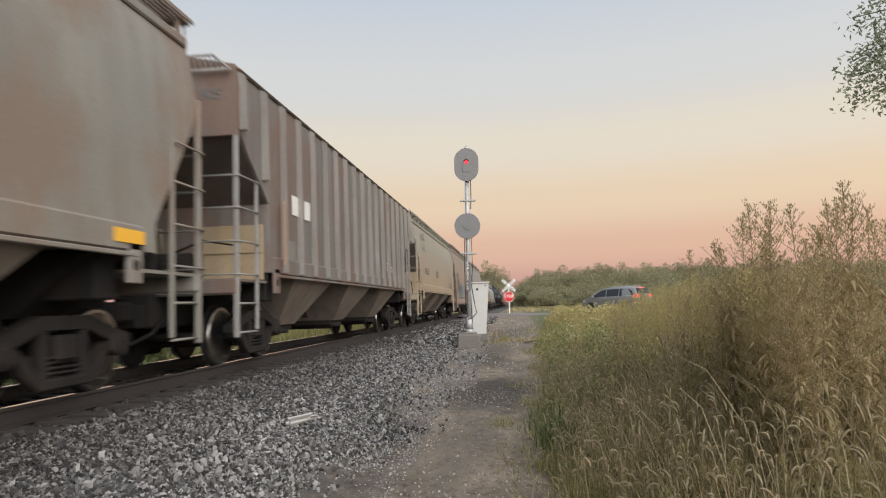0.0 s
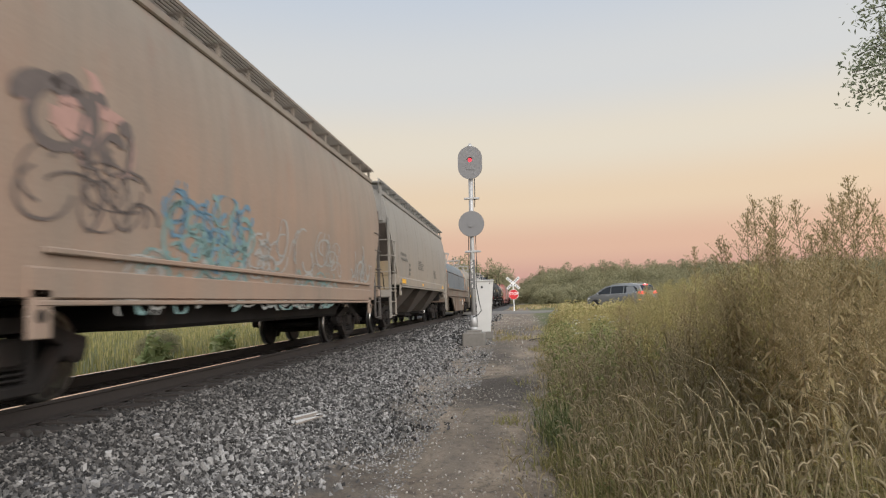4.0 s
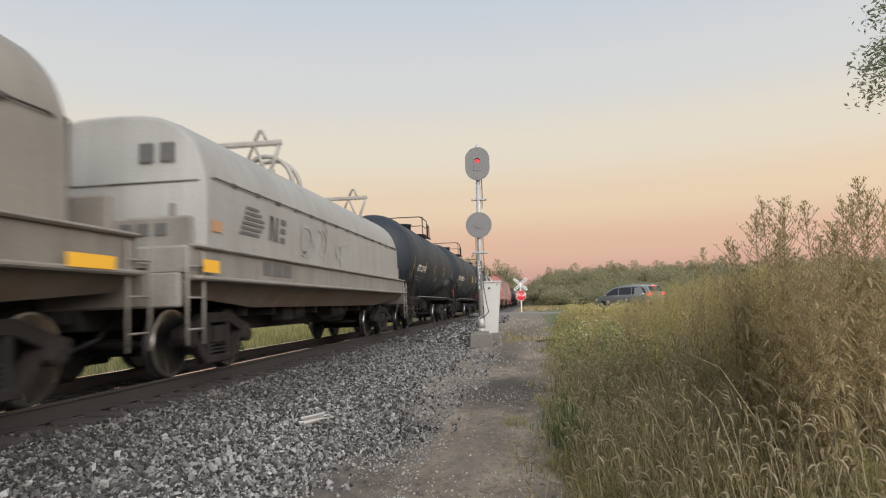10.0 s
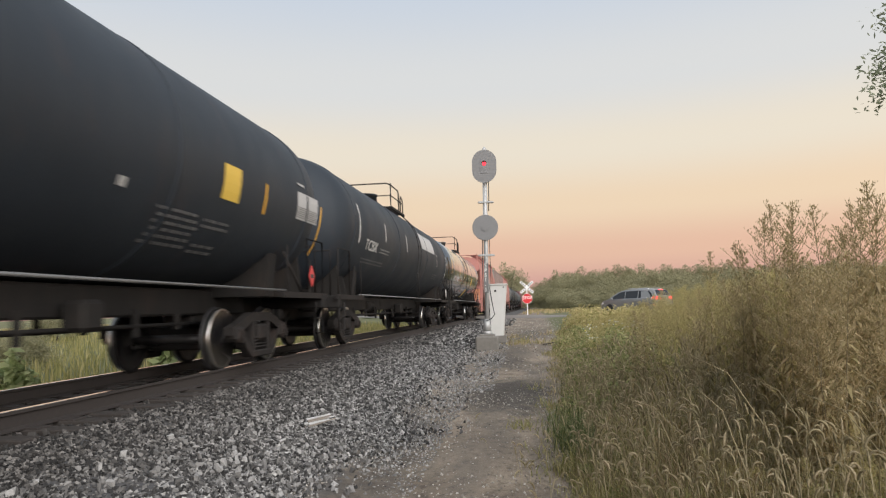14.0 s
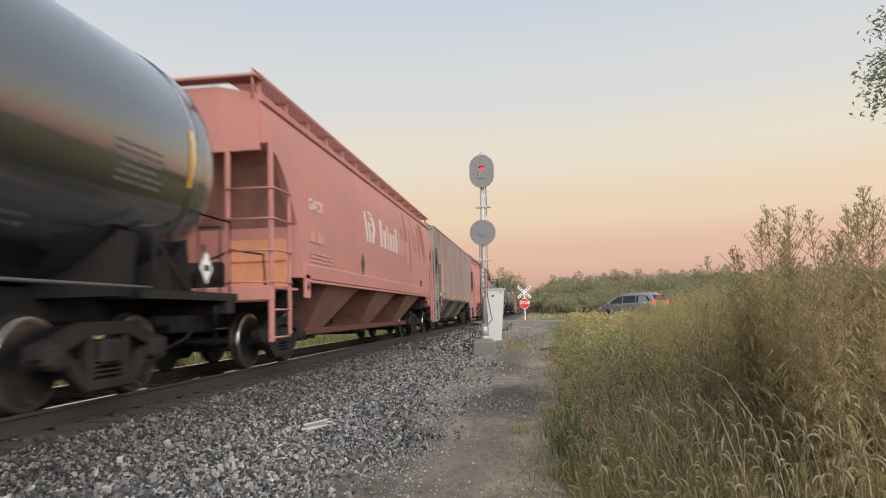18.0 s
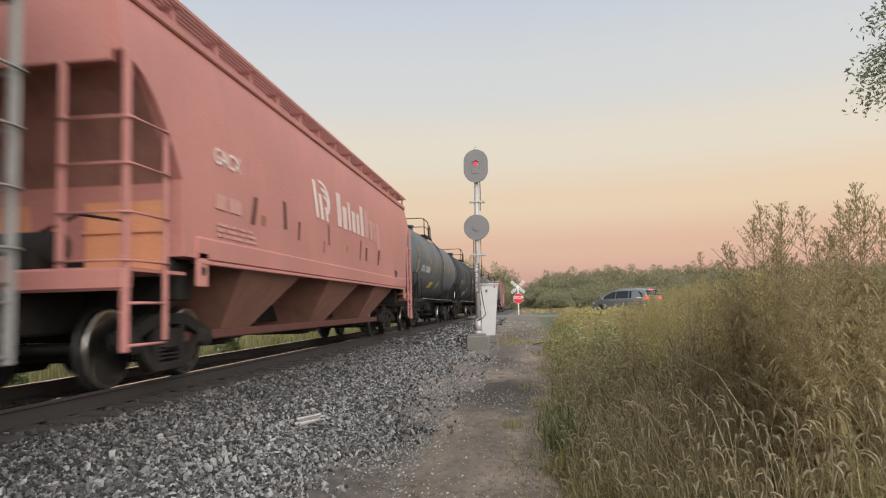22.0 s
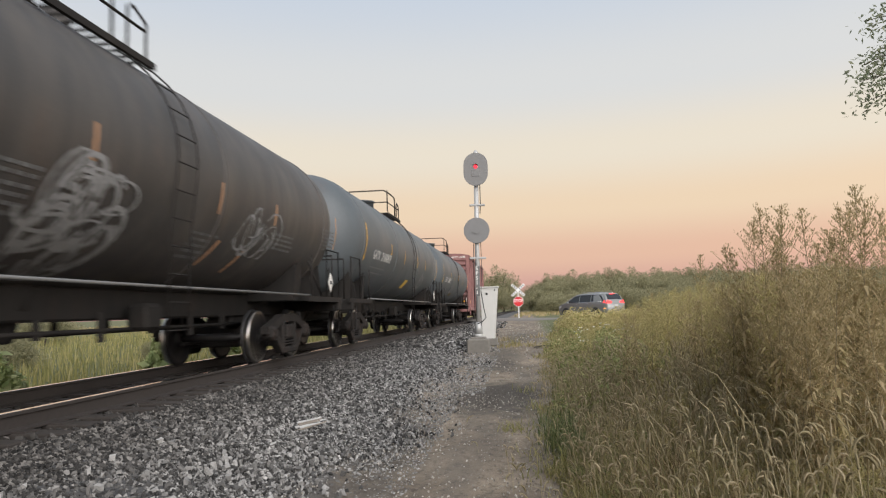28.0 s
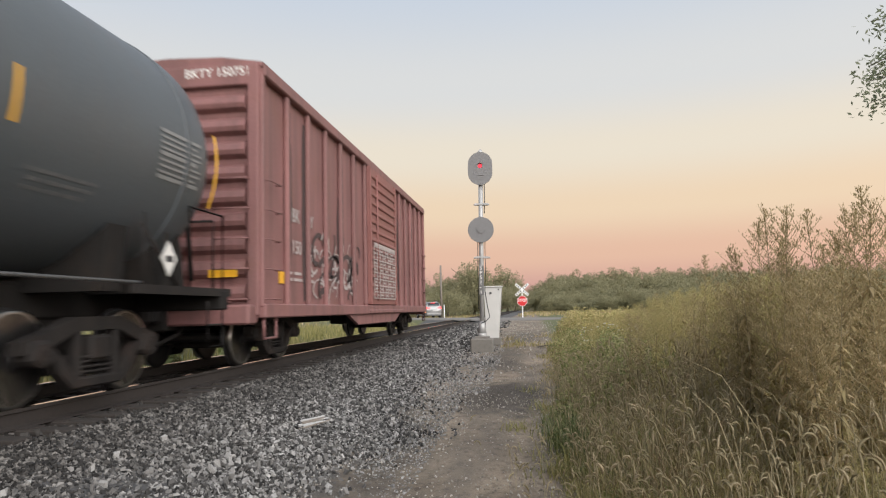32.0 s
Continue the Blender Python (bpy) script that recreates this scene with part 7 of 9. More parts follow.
    m.tube([(-0.08, -0.06, 0.85), (-0.26, -0.07, 0.80), (-0.30, -0.07, 0.62), (-0.22, -0.08, 0.48), (-0.12, -0.05, 0.45)], 0.016, 5)
    part("cable", m, M_CABLE, sig)
    m = Mesh().box((0, -0.072, 2.0), (0.13, 0.012, 0.82), 0.004)
    plate = part("number_board", m, M_BOARDGREY, sig, "grey upright board with white characters")
    for k, ch in enumerate("SP51-1"):
        text_part("character", ch, 0.15, (-0.05, -0.083, 2.27 - k * 0.135), plate, M_WHITE, "white character", face="end")


build_signal()


def build_case():
    c = thing("equipment_case", None, None, "white leaning steel equipment case beside the signal", "cabinet")
    c.location = (-1.09, 20.0, 0.76)
    m = Mesh()
    m.add([(-0.20, -0.18, 0.10), (0.14, -0.18, 0.10), (0.14, 0.22, 0.10), (-0.20, 0.22, 0.10), (-0.24, -0.20, 1.55), (0.27, -0.20, 1.55), (0.27, 0.24, 1.55), (-0.24, 0.24, 1.55)],
          [(0, 1, 5, 4), (1, 2, 6, 5), (2, 3, 7, 6), (3, 0, 4, 7), (4, 5, 6, 7), (3, 2, 1, 0)])
    part("body", m, M_CABINET, c)
    part("lid", Mesh().box((0.015, 0.02, 1.565), (0.56, 0.5, 0.04), 0.01), M_CABINET, c)
    part("foot", Mesh().box((0.0, 0.0, 0.0), (0.42, 0.40, 0.22), 0.02), M_CONCRETE, c)
    m = Mesh().box((-0.05, -0.205, 1.38), (0.06, 0.03, 0.06), 0.01).box((0.18, -0.205, 1.48), (0.03, 0.02, 0.04))
    part("latch", m, M_CABLE, c)


build_case()


def build_crossing_sign():
    s = thing("crossing_sign", None, None, "white crossbuck above a red stop sign on a post", "road sign")
    s.location = (-0.76, 62.0, 0.80)
    part("post", Mesh().box((0, 0, 1.35), (0.09, 0.09, 2.7), 0.01), M_SIGNWHITE, s)
    for k, a in enumerate((42, -42)):
        b = part("blade", Mesh().box((0, -0.06 - 0.02 * k, 0), (1.5, 0.02, 0.22), 0.006), M_SIGNWHITE, s, "white crossbuck blade")
        b.matrix_local = Matrix.Translation((0, 0, 2.52)) @ Matrix.Rotation(radians(a), 4, "Y")
        for i in range(7):
            if i != 3:
                part("lettering_bar", Mesh().box((-0.6 + i * 0.2, -0.075 - 0.02 * k, 0), (0.11, 0.006, 0.11)), M_BLACKMARK, b, "black bar of lettering")
    o = [(0.45 * math.cos(radians(22.5 + 45 * i)), 1.51 + 0.45 * math.sin(radians(22.5 + 45 * i))) for i in range(8)]
    st = part("stop_sign", Mesh().prism([(x * 1.06, 1.51 + (z - 1.51) * 1.06) for x, z in o], -0.075, -0.06), M_SIGNWHITE, s, "white-bordered red octagon")
    part("field", Mesh().prism(o, -0.08, -0.076), M_STOPRED, st)
    text_part("lettering", "STOP", 0.36, (-0.40, -0.084, 1.38), st, M_SIGNWHITE, "white lettering", face="end")


build_crossing_sign()


def build_poles():
    p = thing("utility_pole", None, None, "bare grey wooden utility pole beside the road", "pole")
    p.location = (-11.4, 88, 0.7)
    part("shaft", Mesh().cyl((0, 0, 0), (0, 0, 6.7), 0.17, 10, 0.12), M_POLEWOOD, p)
    q = thing("marker_post", Mesh().box((0, 0, 0.8), (0.12, 0.06, 1.6), 0.01), M_SIGNWHITE, "short white marker post by the road", "post")
    q.location = (-10.8, 86, 0.72)


build_poles()


# ---- the van that waits and then crosses ----


def van_half(y, z):
    """Half the van's width at a height and at a place along it; the front is towards +y."""
    side = float(np.interp(z, [0.22, 0.50, 0.85, 1.06, 1.20, 1.60, 1.74], [0.90, 0.965, 0.985, 0.96, 0.905, 0.76, 0.70]))
    return side * float(np.interp(y, [-2.56, -2.40, -1.7, 1.3, 2.0, 2.4, 2.56], [0.86, 0.93, 1.0, 1.0, 0.94, 0.82, 0.66]))


def van_top(y):
    return float(np.interp(y, [-2.56, -2.50, -2.40, -2.22, -2.05, -1.2, 0.0, 0.45, 0.85, 1.25, 1.60, 1.75, 2.2, 2.42, 2.52, 2.56], [0.98, 1.12, 1.34, 1.62, 1.69, 1.74, 1.73, 1.69, 1.56, 1.34, 1.13, 1.08, 0.98, 0.88, 0.76, 0.66]))


def build_van():
    v = thing("minivan", None, None, "dark grey minivan with lit red tail lamps on the road", "car")
    hull = Mesh()
    ys = [-2.56, -2.52, -2.46, -2.38, -2.28, -2.16, -2.0, -1.7, -1.3, -0.9, -0.5, -0.1, 0.25, 0.5, 0.75, 1.0, 1.25, 1.45, 1.6, 1.75, 2.0, 2.2, 2.36, 2.46, 2.52, 2.56]
    us = [0.0, 0.10, 0.24, 0.40, 0.55, 0.66, 0.78, 0.90, 0.97]
    vs = []
    for y in ys:
        t = van_top(y)
        ring = [(van_half(y, 0.24 + (t - 0.24) * u), 0.24 + (t - 0.24) * u) for u in us]
        ring += [(ring[-1][0] * 0.93, t), (ring[-1][0] * 0.6, t + 0.022), (0.0, t + 0.03)]
        full = ring + [(-x, z) for x, z in reversed(ring[:-1])]
        vs += [(x, y, z) for x, z in full]
    n = len(full)
    fs = [(j * n + i, j * n + i + 1, (j + 1) * n + i + 1, (j + 1) * n + i) for j in range(len(ys) - 1) for i in range(n - 1)]
    fs += [(j * n, (j + 1) * n, (j + 1) * n + n - 1, j * n + n - 1) for j in range(len(ys) - 1)]
    fs += [tuple(range(n)), tuple(range((len(ys) - 1) * n, len(ys) * n))[::-1]]
    hull.add(vs, fs, True)
    part("body", hull, M_CARPAINT, v)

    def skin_panel(name, pts, s, mat, off=0.008, label="", parent=None):
        m = Mesh()
        k = len(pts)
        a = [(s * (van_half(y, z) + off), y, z) for y, z in pts] + [(s * (van_half(y, z) - 0.04), y, z) for y, z in pts]
        m.add(a, [tuple(range(k)), tuple(range(k, 2 * k))[::-1]] + [(i, (i + 1) % k, k + (i + 1) % k, k + i) for i in range(k)])
        return part(name, m, mat, parent or v, label)

    def top_panel(name, y0, y1, rows, mat, wide, off):
        """A pane that lies on the sloping front or rear."""
        m = Mesh()
        a, q = [], []
        for i in range(rows + 1):
            y = y0 + (y1 - y0) * i / rows
            z = van_top(y)
            h = van_half(y, z) * wide
            a += [(x, y + (off if y1 > 0 else -off) * 0.8, z + off + 0.02 * (1 - abs(x) / h)) for x in (-h, -h / 2, 0, h / 2, h)]
        for i in range(rows):
            q += [(i * 5 + k, i * 5 + k + 1, i * 5 + 6 + k, i * 5 + 5 + k) for k in range(4)]
        m.add(a, q, True)
        return part(name, m, mat, v)
    top_panel("windscreen", 0.62, 1.52, 4, M_GLASS, 0.90, 0.012)
    top_panel("rear_window", -2.20, -2.44, 3, M_GLASS, 0.86, 0.016)
    for s in (-1, 1):
        skin_panel("side_window", [(1.40, 1.10), (0.92, 1.40), (0.58, 1.56), (0.18, 1.62), (0.14, 1.12)], s, M_GLASS)
        skin_panel("side_window", [(0.08, 1.12), (0.11, 1.62), (-0.95, 1.63), (-0.98, 1.13)], s, M_GLASS)
        skin_panel("side_window", [(-1.05, 1.13), (-1.02, 1.63), (-1.85, 1.59), (-2.08, 1.42), (-2.20, 1.18)], s, M_GLASS)
        part("window_trim", Mesh().tube([(s * (van_half(y, z) + 0.012), y, z) for y, z in ((1.44, 1.09), (0.94, 1.42), (0.60, 1.585), (0.18, 1.65), (-0.95, 1.66), (-1.87, 1.615), (-2.12, 1.43), (-2.24, 1.16), (-1.0, 1.11), (0.1, 1.10), (1.44, 1.09))], 0.014, 5), M_CHROME, v, "bright chrome trim round the side windows")
        for y in (0.30, -0.80):
            part("door_handle", Mesh().box((s * (van_half(y, 1.0) + 0.012), y, 0.99), (0.03, 0.2, 0.035), 0.01), M_CHROME, v)
        part("mirror", Mesh().box((s * 1.05, 1.18, 1.12), (0.2, 0.12, 0.15), 0.04), M_CARPAINT, v)
        part("roof_rail", Mesh().tube([(s * 0.60, -1.75, 1.72), (s * 0.60, -1.6, 1.80), (s * 0.60, 0.0, 1.80), (s * 0.60, 0.2, 1.73)], 0.022, 6), M_CHROME, v, "bright roof rail")
        part("rocker_trim", Mesh().box((s * 0.955, 0.0, 0.33), (0.05, 2.3, 0.05), 0.01), M_CHROME, v, "bright strip along the sill")
        lamp = Mesh()
        lamp.add([(s * 0.40, -2.50, 1.00), (s * 0.84, -2.50, 1.00), (s * (van_half(-2.2, 1.05) + 0.012), -2.18, 1.06), (s * (van_half(-2.25, 1.22) + 0.012), -2.25, 1.20), (s * 0.76, -2.46, 1.22), (s * 0.40, -2.46, 1.14),
                  (s * 0.40, -2.56, 1.00), (s * 0.86, -2.55, 1.00), (s * (van_half(-2.2, 1.05) + 0.02), -2.20, 1.06), (s * (van_half(-2.25, 1.22) + 0.02), -2.28, 1.20), (s * 0.80, -2.50, 1.22), (s * 0.40, -2.53, 1.14)],
                 [(0, 1, 2, 3, 4, 5), (6, 7, 8, 9, 10, 11)] + [(i, (i + 1) % 6, 6 + (i + 1) % 6, 6 + i) for i in range(6)])
        part("tail_lamp", lamp, M_TAIL, v, "lit red tail lamp")
        skin_panel("side_marker", [(-2.42, 0.62), (-2.28, 0.62), (-2.28, 0.68), (-2.42, 0.68)], s, M_TAILAMBER)
        skin_panel("headlamp", [(2.44, 0.72), (2.20, 0.76), (1.95, 0.88), (2.25, 0.90), (2.44, 0.82)], s, M_SIGNWHITE, 0.012, "pale headlamp")
        for y in (-1.52, 1.48):
            part("wheel_arch", Mesh().cyl((s * 0.90, y, 0.36), (s * 0.988, y, 0.36), 0.40, 24), M_CABLE, v, "black wheel opening")
            wob = Mesh().lathe([(0.20, s * 0.80), (0.30, s * 0.79), (0.34, s * 0.82), (0.345, s * 0.92), (0.33, s * 0.998), (0.24, s * 1.002), (0.235, s * 0.98), (0.20, s * 0.98)], 24, (0, y, 0.345), "x")
            wh = part("wheel", wob, M_TYRE, v)
            r = Mesh().cyl((s * 0.93, y, 0.345), (s * 0.985, y, 0.345), 0.235, 20)
            for k in range(5):
                a = k * 1.2566
                r.box((s * 0.99, y + 0.12 * math.cos(a), 0.345 + 0.12 * math.sin(a)), (0.02, 0.06, 0.06), 0.01)
            part("rim", r, M_RIM, wh)
    part("high_brake_lamp", Mesh().box((0, -2.22, 1.66), (0.5, 0.06, 0.03), 0.01), M_BRAKE, v, "lit red brake lamp under the roof edge")
    part("bumper", Mesh().box((0, -2.52, 0.46), (1.66, 0.14, 0.26), 0.06), M_CARPAINT, v)
    part("number_plate", Mesh().box((0, -2.585, 0.84), (0.32, 0.02, 0.16), 0.01), M_PATCH, v, "blank pale plate")
    return v


VAN = build_van()

# ---- plants ----


def blades(name, n, place, height, width, mat, label, seed, lean=0.45, segs=3, kind="stuff", cat="grass"):
    """Many bent grass blades in one mesh. place(rng, n) gives x, y; height(x, y, rng) gives lengths."""
    rng = np.random.default_rng(seed)
    x, y = place(rng, n)
    n = len(x)
    hgt = height(x, y, rng)
    z = np.array([ground_z(float(a), float(b)) for a, b in zip(x, y)]) - 0.02
    ang = rng.uniform(0, 2 * np.pi, n)
    bend = rng.uniform(0.15, 1.0, n) * lean * hgt
    wd = width * rng.uniform(0.6, 1.4, n) * (0.6 + 0.4 * hgt / max(hgt.mean(), 0.01))
    side = ang + np.pi / 2 + rng.uniform(-0.5, 0.5, n)
    v = np.zeros((n, 2 * segs + 1, 3), np.float32)
    for k in range(segs + 1):
        u = k / segs
        cx, cy = x + np.cos(ang) * bend * u ** 2, y + np.sin(ang) * bend * u ** 2
        cz = z + hgt * (u - 0.18 * u ** 3 * (bend / hgt + 0.3))
        w = wd * (1 - u) ** 0.7 * 0.5
        if k < segs:
            v[:, 2 * k] = np.stack([cx - np.cos(side) * w, cy - np.sin(side) * w, cz], 1)
            v[:, 2 * k + 1] = np.stack([cx + np.cos(side) * w, cy + np.sin(side) * w, cz], 1)
        else:
            v[:, 2 * k] = np.stack([cx, cy, cz], 1)
    tri = []
    for k in range(segs - 1):
        a = 2 * k
        tri += [(a, a + 1, a + 3), (a, a + 3, a + 2)]
    a = 2 * (segs - 1)
    tri.append((a, a + 1, a + 2))
    f = (np.arange(n) * (2 * segs + 1))[:, None, None] + np.array(tri)[None]
    me = array_mesh(name, v.reshape(-1, 3), f.reshape(-1, 3), mat, False)
    return tagged(new(name, me), label, cat, kind=kind)


def field_height(x, y):
    """How tall the weeds grow: low at the trail's edge and towards the road, head-high a few metres in."""
    far = np.clip((y - 9) / 8, 0, 1)
    edge = np.clip((x - 0.25 + 0.25 * np.sin(y * 1.3)) / 1.2, 0, 1)
    inner = np.clip((x - 1.3) / 2.6, 0, 1) * np.clip((x / np.maximum(y, 1.0) - 0.12) / 0.10, 0.0, 1)
    brink = np.clip((x - 0.35) / 0.6, 0, 1)
    return 0.17 + 0.18 * brink + 0.46 * edge * (1 - 0.55 * far) + 0.20 * inner


def in_field(x0, x1, y0, y1, power=1.0):
    def place(rng, n):
        y = y0 + (y1 - y0) * rng.random(n) ** power
        x = x0 + (x1 - x0) * rng.random(n)
        edge = 0.55 + 0.16 * np.sin(y * 1.7) + 0.15 * np.sin(y * 4.1 + 1) + np.clip((y - 22) * 0.10, -0.2, 2.6)
        k = x > edge
        road = np.array([abs(a - road_x(b)) > 3.6 for a, b in zip(x, y)])
        k &= road
        return x[k], y[k]
    return place


blades("tall_grass", 36000, in_field(0.1, 5.5, 1.3, 8.0), lambda x, y, r: field_height(x, y) * r.uniform(0.35, 1.0, len(x)), 0.008, M_GRASS, "dense late-summer grass turning yellow beside the trail", 11, 0.95, 4)
blades("tall_grass", 34000, in_field(0.1, 9.0, 8.0, 20.0), lambda x, y, r: field_height(x, y) * r.uniform(0.4, 1.0, len(x)), 0.018, M_GRASS, "dense late-summer grass turning yellow beside the trail", 12, 0.85)
blades("tall_grass", 24000, in_field(0.3, 26.0, 20.0, 60.0), lambda x, y, r: np.minimum(field_height(x, y), 1.0 + 0.02 * x) * r.uniform(0.5, 1.05, len(x)), 0.040, M_GRASS, "weedy field beyond the trail", 13, 0.6)
blades("green_grass", 12000, in_field(-0.1, 2.6, 1.6, 8.0), lambda x, y, r: r.uniform(0.12, 0.55, len(x)) * np.clip(0.35 + x * 0.7, 0.3, 1), 0.013, M_GREENGRASS, "short fresh green grass along the trail's edge", 14, 1.1, 4)
blades("green_grass", 6000, in_field(0.0, 2.4, 8.0, 26.0), lambda x, y, r: r.uniform(0.10, 0.55, len(x)) * np.clip(0.2 + x * 0.6, 0.25, 1), 0.016, M_GREENGRASS, "green weeds along the trail's edge", 15, 0.9)


def edge_tufts(rng, n):
    k = rng.integers(0, 12, n)
    cx = np.array([0.48, 0.42, 0.46, 0.62, 0.44, 0.72, 0.62, 0.72, 0.80, 0.90, 2.05, 1.75])[k]
    cy = np.array([7.8, 8.6, 8.2, 7.2, 9.2, 6.4, 10.2, 12.0, 13.4, 14.5, 4.3, 4.0])[k]
    return cx + 0.15 * rng.normal(size=n), cy + 0.28 * rng.normal(size=n)


blades("green_grass", 5200, edge_tufts, lambda x, y, r: r.uniform(0.10, 0.40, len(x)), 0.011, M_DEEPGREEN, "dense deep-green tufts leaning over the trail's edge", 33, 1.2, 4)
blades("dead_leaves", 9000, in_field(0.6, 4.5, 2.2, 7.5), lambda x, y, r: np.minimum(0.75, field_height(x, y)) * r.uniform(0.3, 0.8, len(x)), 0.016, M_RUSSET, "russet dead leaves low among the grass", 34, 1.2, 3)


blades("broad_grass", 900, lambda rng, n: (1.95 + 0.30 * rng.normal(size=n), 4.75 + 0.25 * rng.normal(size=n)), lambda x, y, r: r.uniform(0.18, 0.46, len(x)), 0.024, M_FRESHLEAF, "fresh green broad blades low among the grass", 36, 1.3, 4)


def behind(rng, n):
    return 0.6 + 14 * rng.random(n) ** 1.3, -14 + 15.6 * rng.random(n)


blades("tall_grass", 16000, behind, lambda x, y, r: (0.3 + 0.9 * np.clip((x - 0.6) / 2.5, 0, 1)) * r.uniform(0.4, 1.0, len(x)), 0.025, M_GRASS, "late-summer grass behind the viewpoint", 19, 0.9)


def near_tufts(rng, n):
    k = rng.integers(0, 9, n)
    cx = np.array([-0.26, -0.17, 0.05, 0.10, 0.30, 0.22, 0.15, 0.35, -0.05])[k]
    cy = np.array([8.95, 9.05, 7.6, 6.9, 6.2, 8.4, 10.5, 5.4, 12.2])[k]
    return cx + 0.10 * rng.normal(size=n), cy + 0.14 * rng.normal(size=n)


def dry_tufts(rng, n):
    k = rng.integers(0, 5, n)
    return np.array([-0.75, -0.35, 0.1, -0.9, 0.5])[k] + 0.28 * rng.normal(size=n), np.array([21.2, 22.0, 21.5, 24.5, 26.0])[k] + 0.3 * rng.normal(size=n)


blades("dry_tuft", 420, dry_tufts, lambda x, y, r: r.uniform(0.08, 0.28, len(x)), 0.02, M_GRASS, "dry grass tufts beside the signal's foot", 20, 1.2)
blades("grass_tuft", 480, near_tufts, lambda x, y, r: r.uniform(0.05, 0.22, len(x)), 0.010, M_GREENGRASS, "small green tufts growing out of the trail", 18, 1.3)


def far_side(rng, n):
    return -8.4 - 30 * rng.random(n) ** 1.6, -6 + 70 * rng.random(n)


blades("field_grass", 30000, far_side, lambda x, y, r: r.uniform(0.25, 0.65, len(x)) * np.clip((-7.8 - x) / 2, 0.4, 1.0), 0.03, M_GREENGRASS, "green weedy field beyond the track", 16, 0.5)


def far_meadow(rng, n):
    x = -90 + 200 * rng.random(n)
    y = 66 + 120 * rng.random(n)
    k = (np.abs(x - XT) > 4.0) & np.array([abs(a - road_x(b)) > 4.5 for a, b in zip(x, y)])
    return x[k], y[k]


blades("meadow_grass", 34000, far_meadow, lambda x, y, r: r.uniform(0.15, 0.45, len(x)), 0.12, M_GRASS, "distant meadow of dry grass", 17, 0.5)


def foxtails(name, n, place, seed, size=1.0, tall=None):
    """Bristly seed heads that nod over on thin stalks."""
    rng = np.random.default_rng(seed)
    x, y = place(rng, n)
    n = len(x)
    verts, faces, o = [], [], 0
    hs = field_height(x, y) * rng.uniform(0.55, 1.15, n) if tall is None else tall(x, y, rng)
    for i in range(n):
        g = ground_z(float(x[i]), float(y[i]))
        a = rng.uniform(0, 2 * np.pi)
        d = np.array([math.cos(a), math.sin(a), 0])
        h = float(hs[i])
        lean = rng.uniform(0.05, 0.35) * h
        base = np.array([x[i], y[i], g])
        top = base + d * lean + np.array([0, 0, h])
        p = np.array([-d[1], d[0], 0]) * 0.0016 * size
        verts += [base - p, base + p, base + d * lean * 0.35 + (0, 0, h * 0.6) + p, base + d * lean * 0.35 + (0, 0, h * 0.6) - p, top + p, top - p]
        faces += [(o, o + 1, o + 2, o + 3), (o + 3, o + 2, o + 4, o + 5)]
        o += 6
        # the head: a thin bent core, and bristles all round it
        ln, rad = rng.uniform(0.055, 0.095) * size, rng.uniform(0.0042, 0.0062) * size
        curl = rng.uniform(1.0, 3.0) if rng.random() < 0.8 else rng.uniform(0.0, 0.5)
        c, rings, th = top.copy(), 7, math.pi / 2 - 0.15
        line = []
        for k in range(rings):
            u = k / (rings - 1)
            r = rad * (0.5 + 0.9 * math.sin(math.pi * (0.12 + 0.83 * u)))
            fw = d * math.cos(th) + np.array([0, 0, math.sin(th)])
            up = -d * math.sin(th) + np.array([0, 0, math.cos(th)])
            sd = np.cross(fw, up)
            line.append((c.copy(), fw, up, sd, r))
            for j in range(4):
                q = 2 * math.pi * j / 4 + k * 0.6
                verts.append(c + sd * r * math.cos(q) + up * r * math.sin(q))
            c = c + fw * ln / (rings - 1)
            th -= curl / (rings - 1)
        for k in range(rings - 1):
            for j in range(4):
                faces.append((o + k * 4 + j, o + k * 4 + (j + 1) % 4, o + (k + 1) * 4 + (j + 1) % 4, o + (k + 1) * 4 + j))
        o += rings * 4
        for k in range(42):
            c0, fw, up, sd, r = line[k % rings]
            q = rng.uniform(0, 2 * np.pi)
            out = sd * math.cos(q) + up * math.sin(q)
            across = np.cross(out, fw) * 0.0011 * size
            b0 = c0 + fw * ln * rng.uniform(-0.08, 0.08)
            tip = b0 + (out * 0.8 + fw * 0.75) * rng.uniform(0.010, 0.019) * size
            verts += [b0 + across, b0 - across, tip - across * 0.4, tip + across * 0.4]
            faces.append((o, o + 1, o + 2, o + 3))
            o += 4
    me = array_mesh(name, np.array(verts, np.float32), np.array(faces, np.int32), M_HEAD, True)
    return tagged(new(name, me), "nodding foxtail seed heads among the grass", "grass", kind="stuff")


foxtails("foxtail_grass", 1250, in_field(0.1, 4.5, 2.7, 7.5), 21, 1.1)
foxtails("foxtail_grass", 450, in_field(0.9, 3.6, 3.0, 6.0), 26, 1.15)
foxtails("foxtail_grass", 800, in_field(0.35, 2.2, 4.6, 10.5), 28, 1.25, lambda x, y, r: (0.30 + 0.42 * np.clip((x - 0.3) / 1.2, 0, 1)) * r.uniform(0.75, 1.25, len(x)))
foxtails("foxtail_grass", 1500, in_field(0.4, 4.2, 7.5, 14.0), 22, 1.25)
foxtails("foxtail_grass", 150, lambda rng, n: (0.25 + 0.5 * rng.random(n) - 0.25 * rng.random(n) ** 2, rng.uniform(6.2, 14.0, n)), 27, 1.05, lambda x, y, r: r.uniform(0.25, 0.55, len(x)))
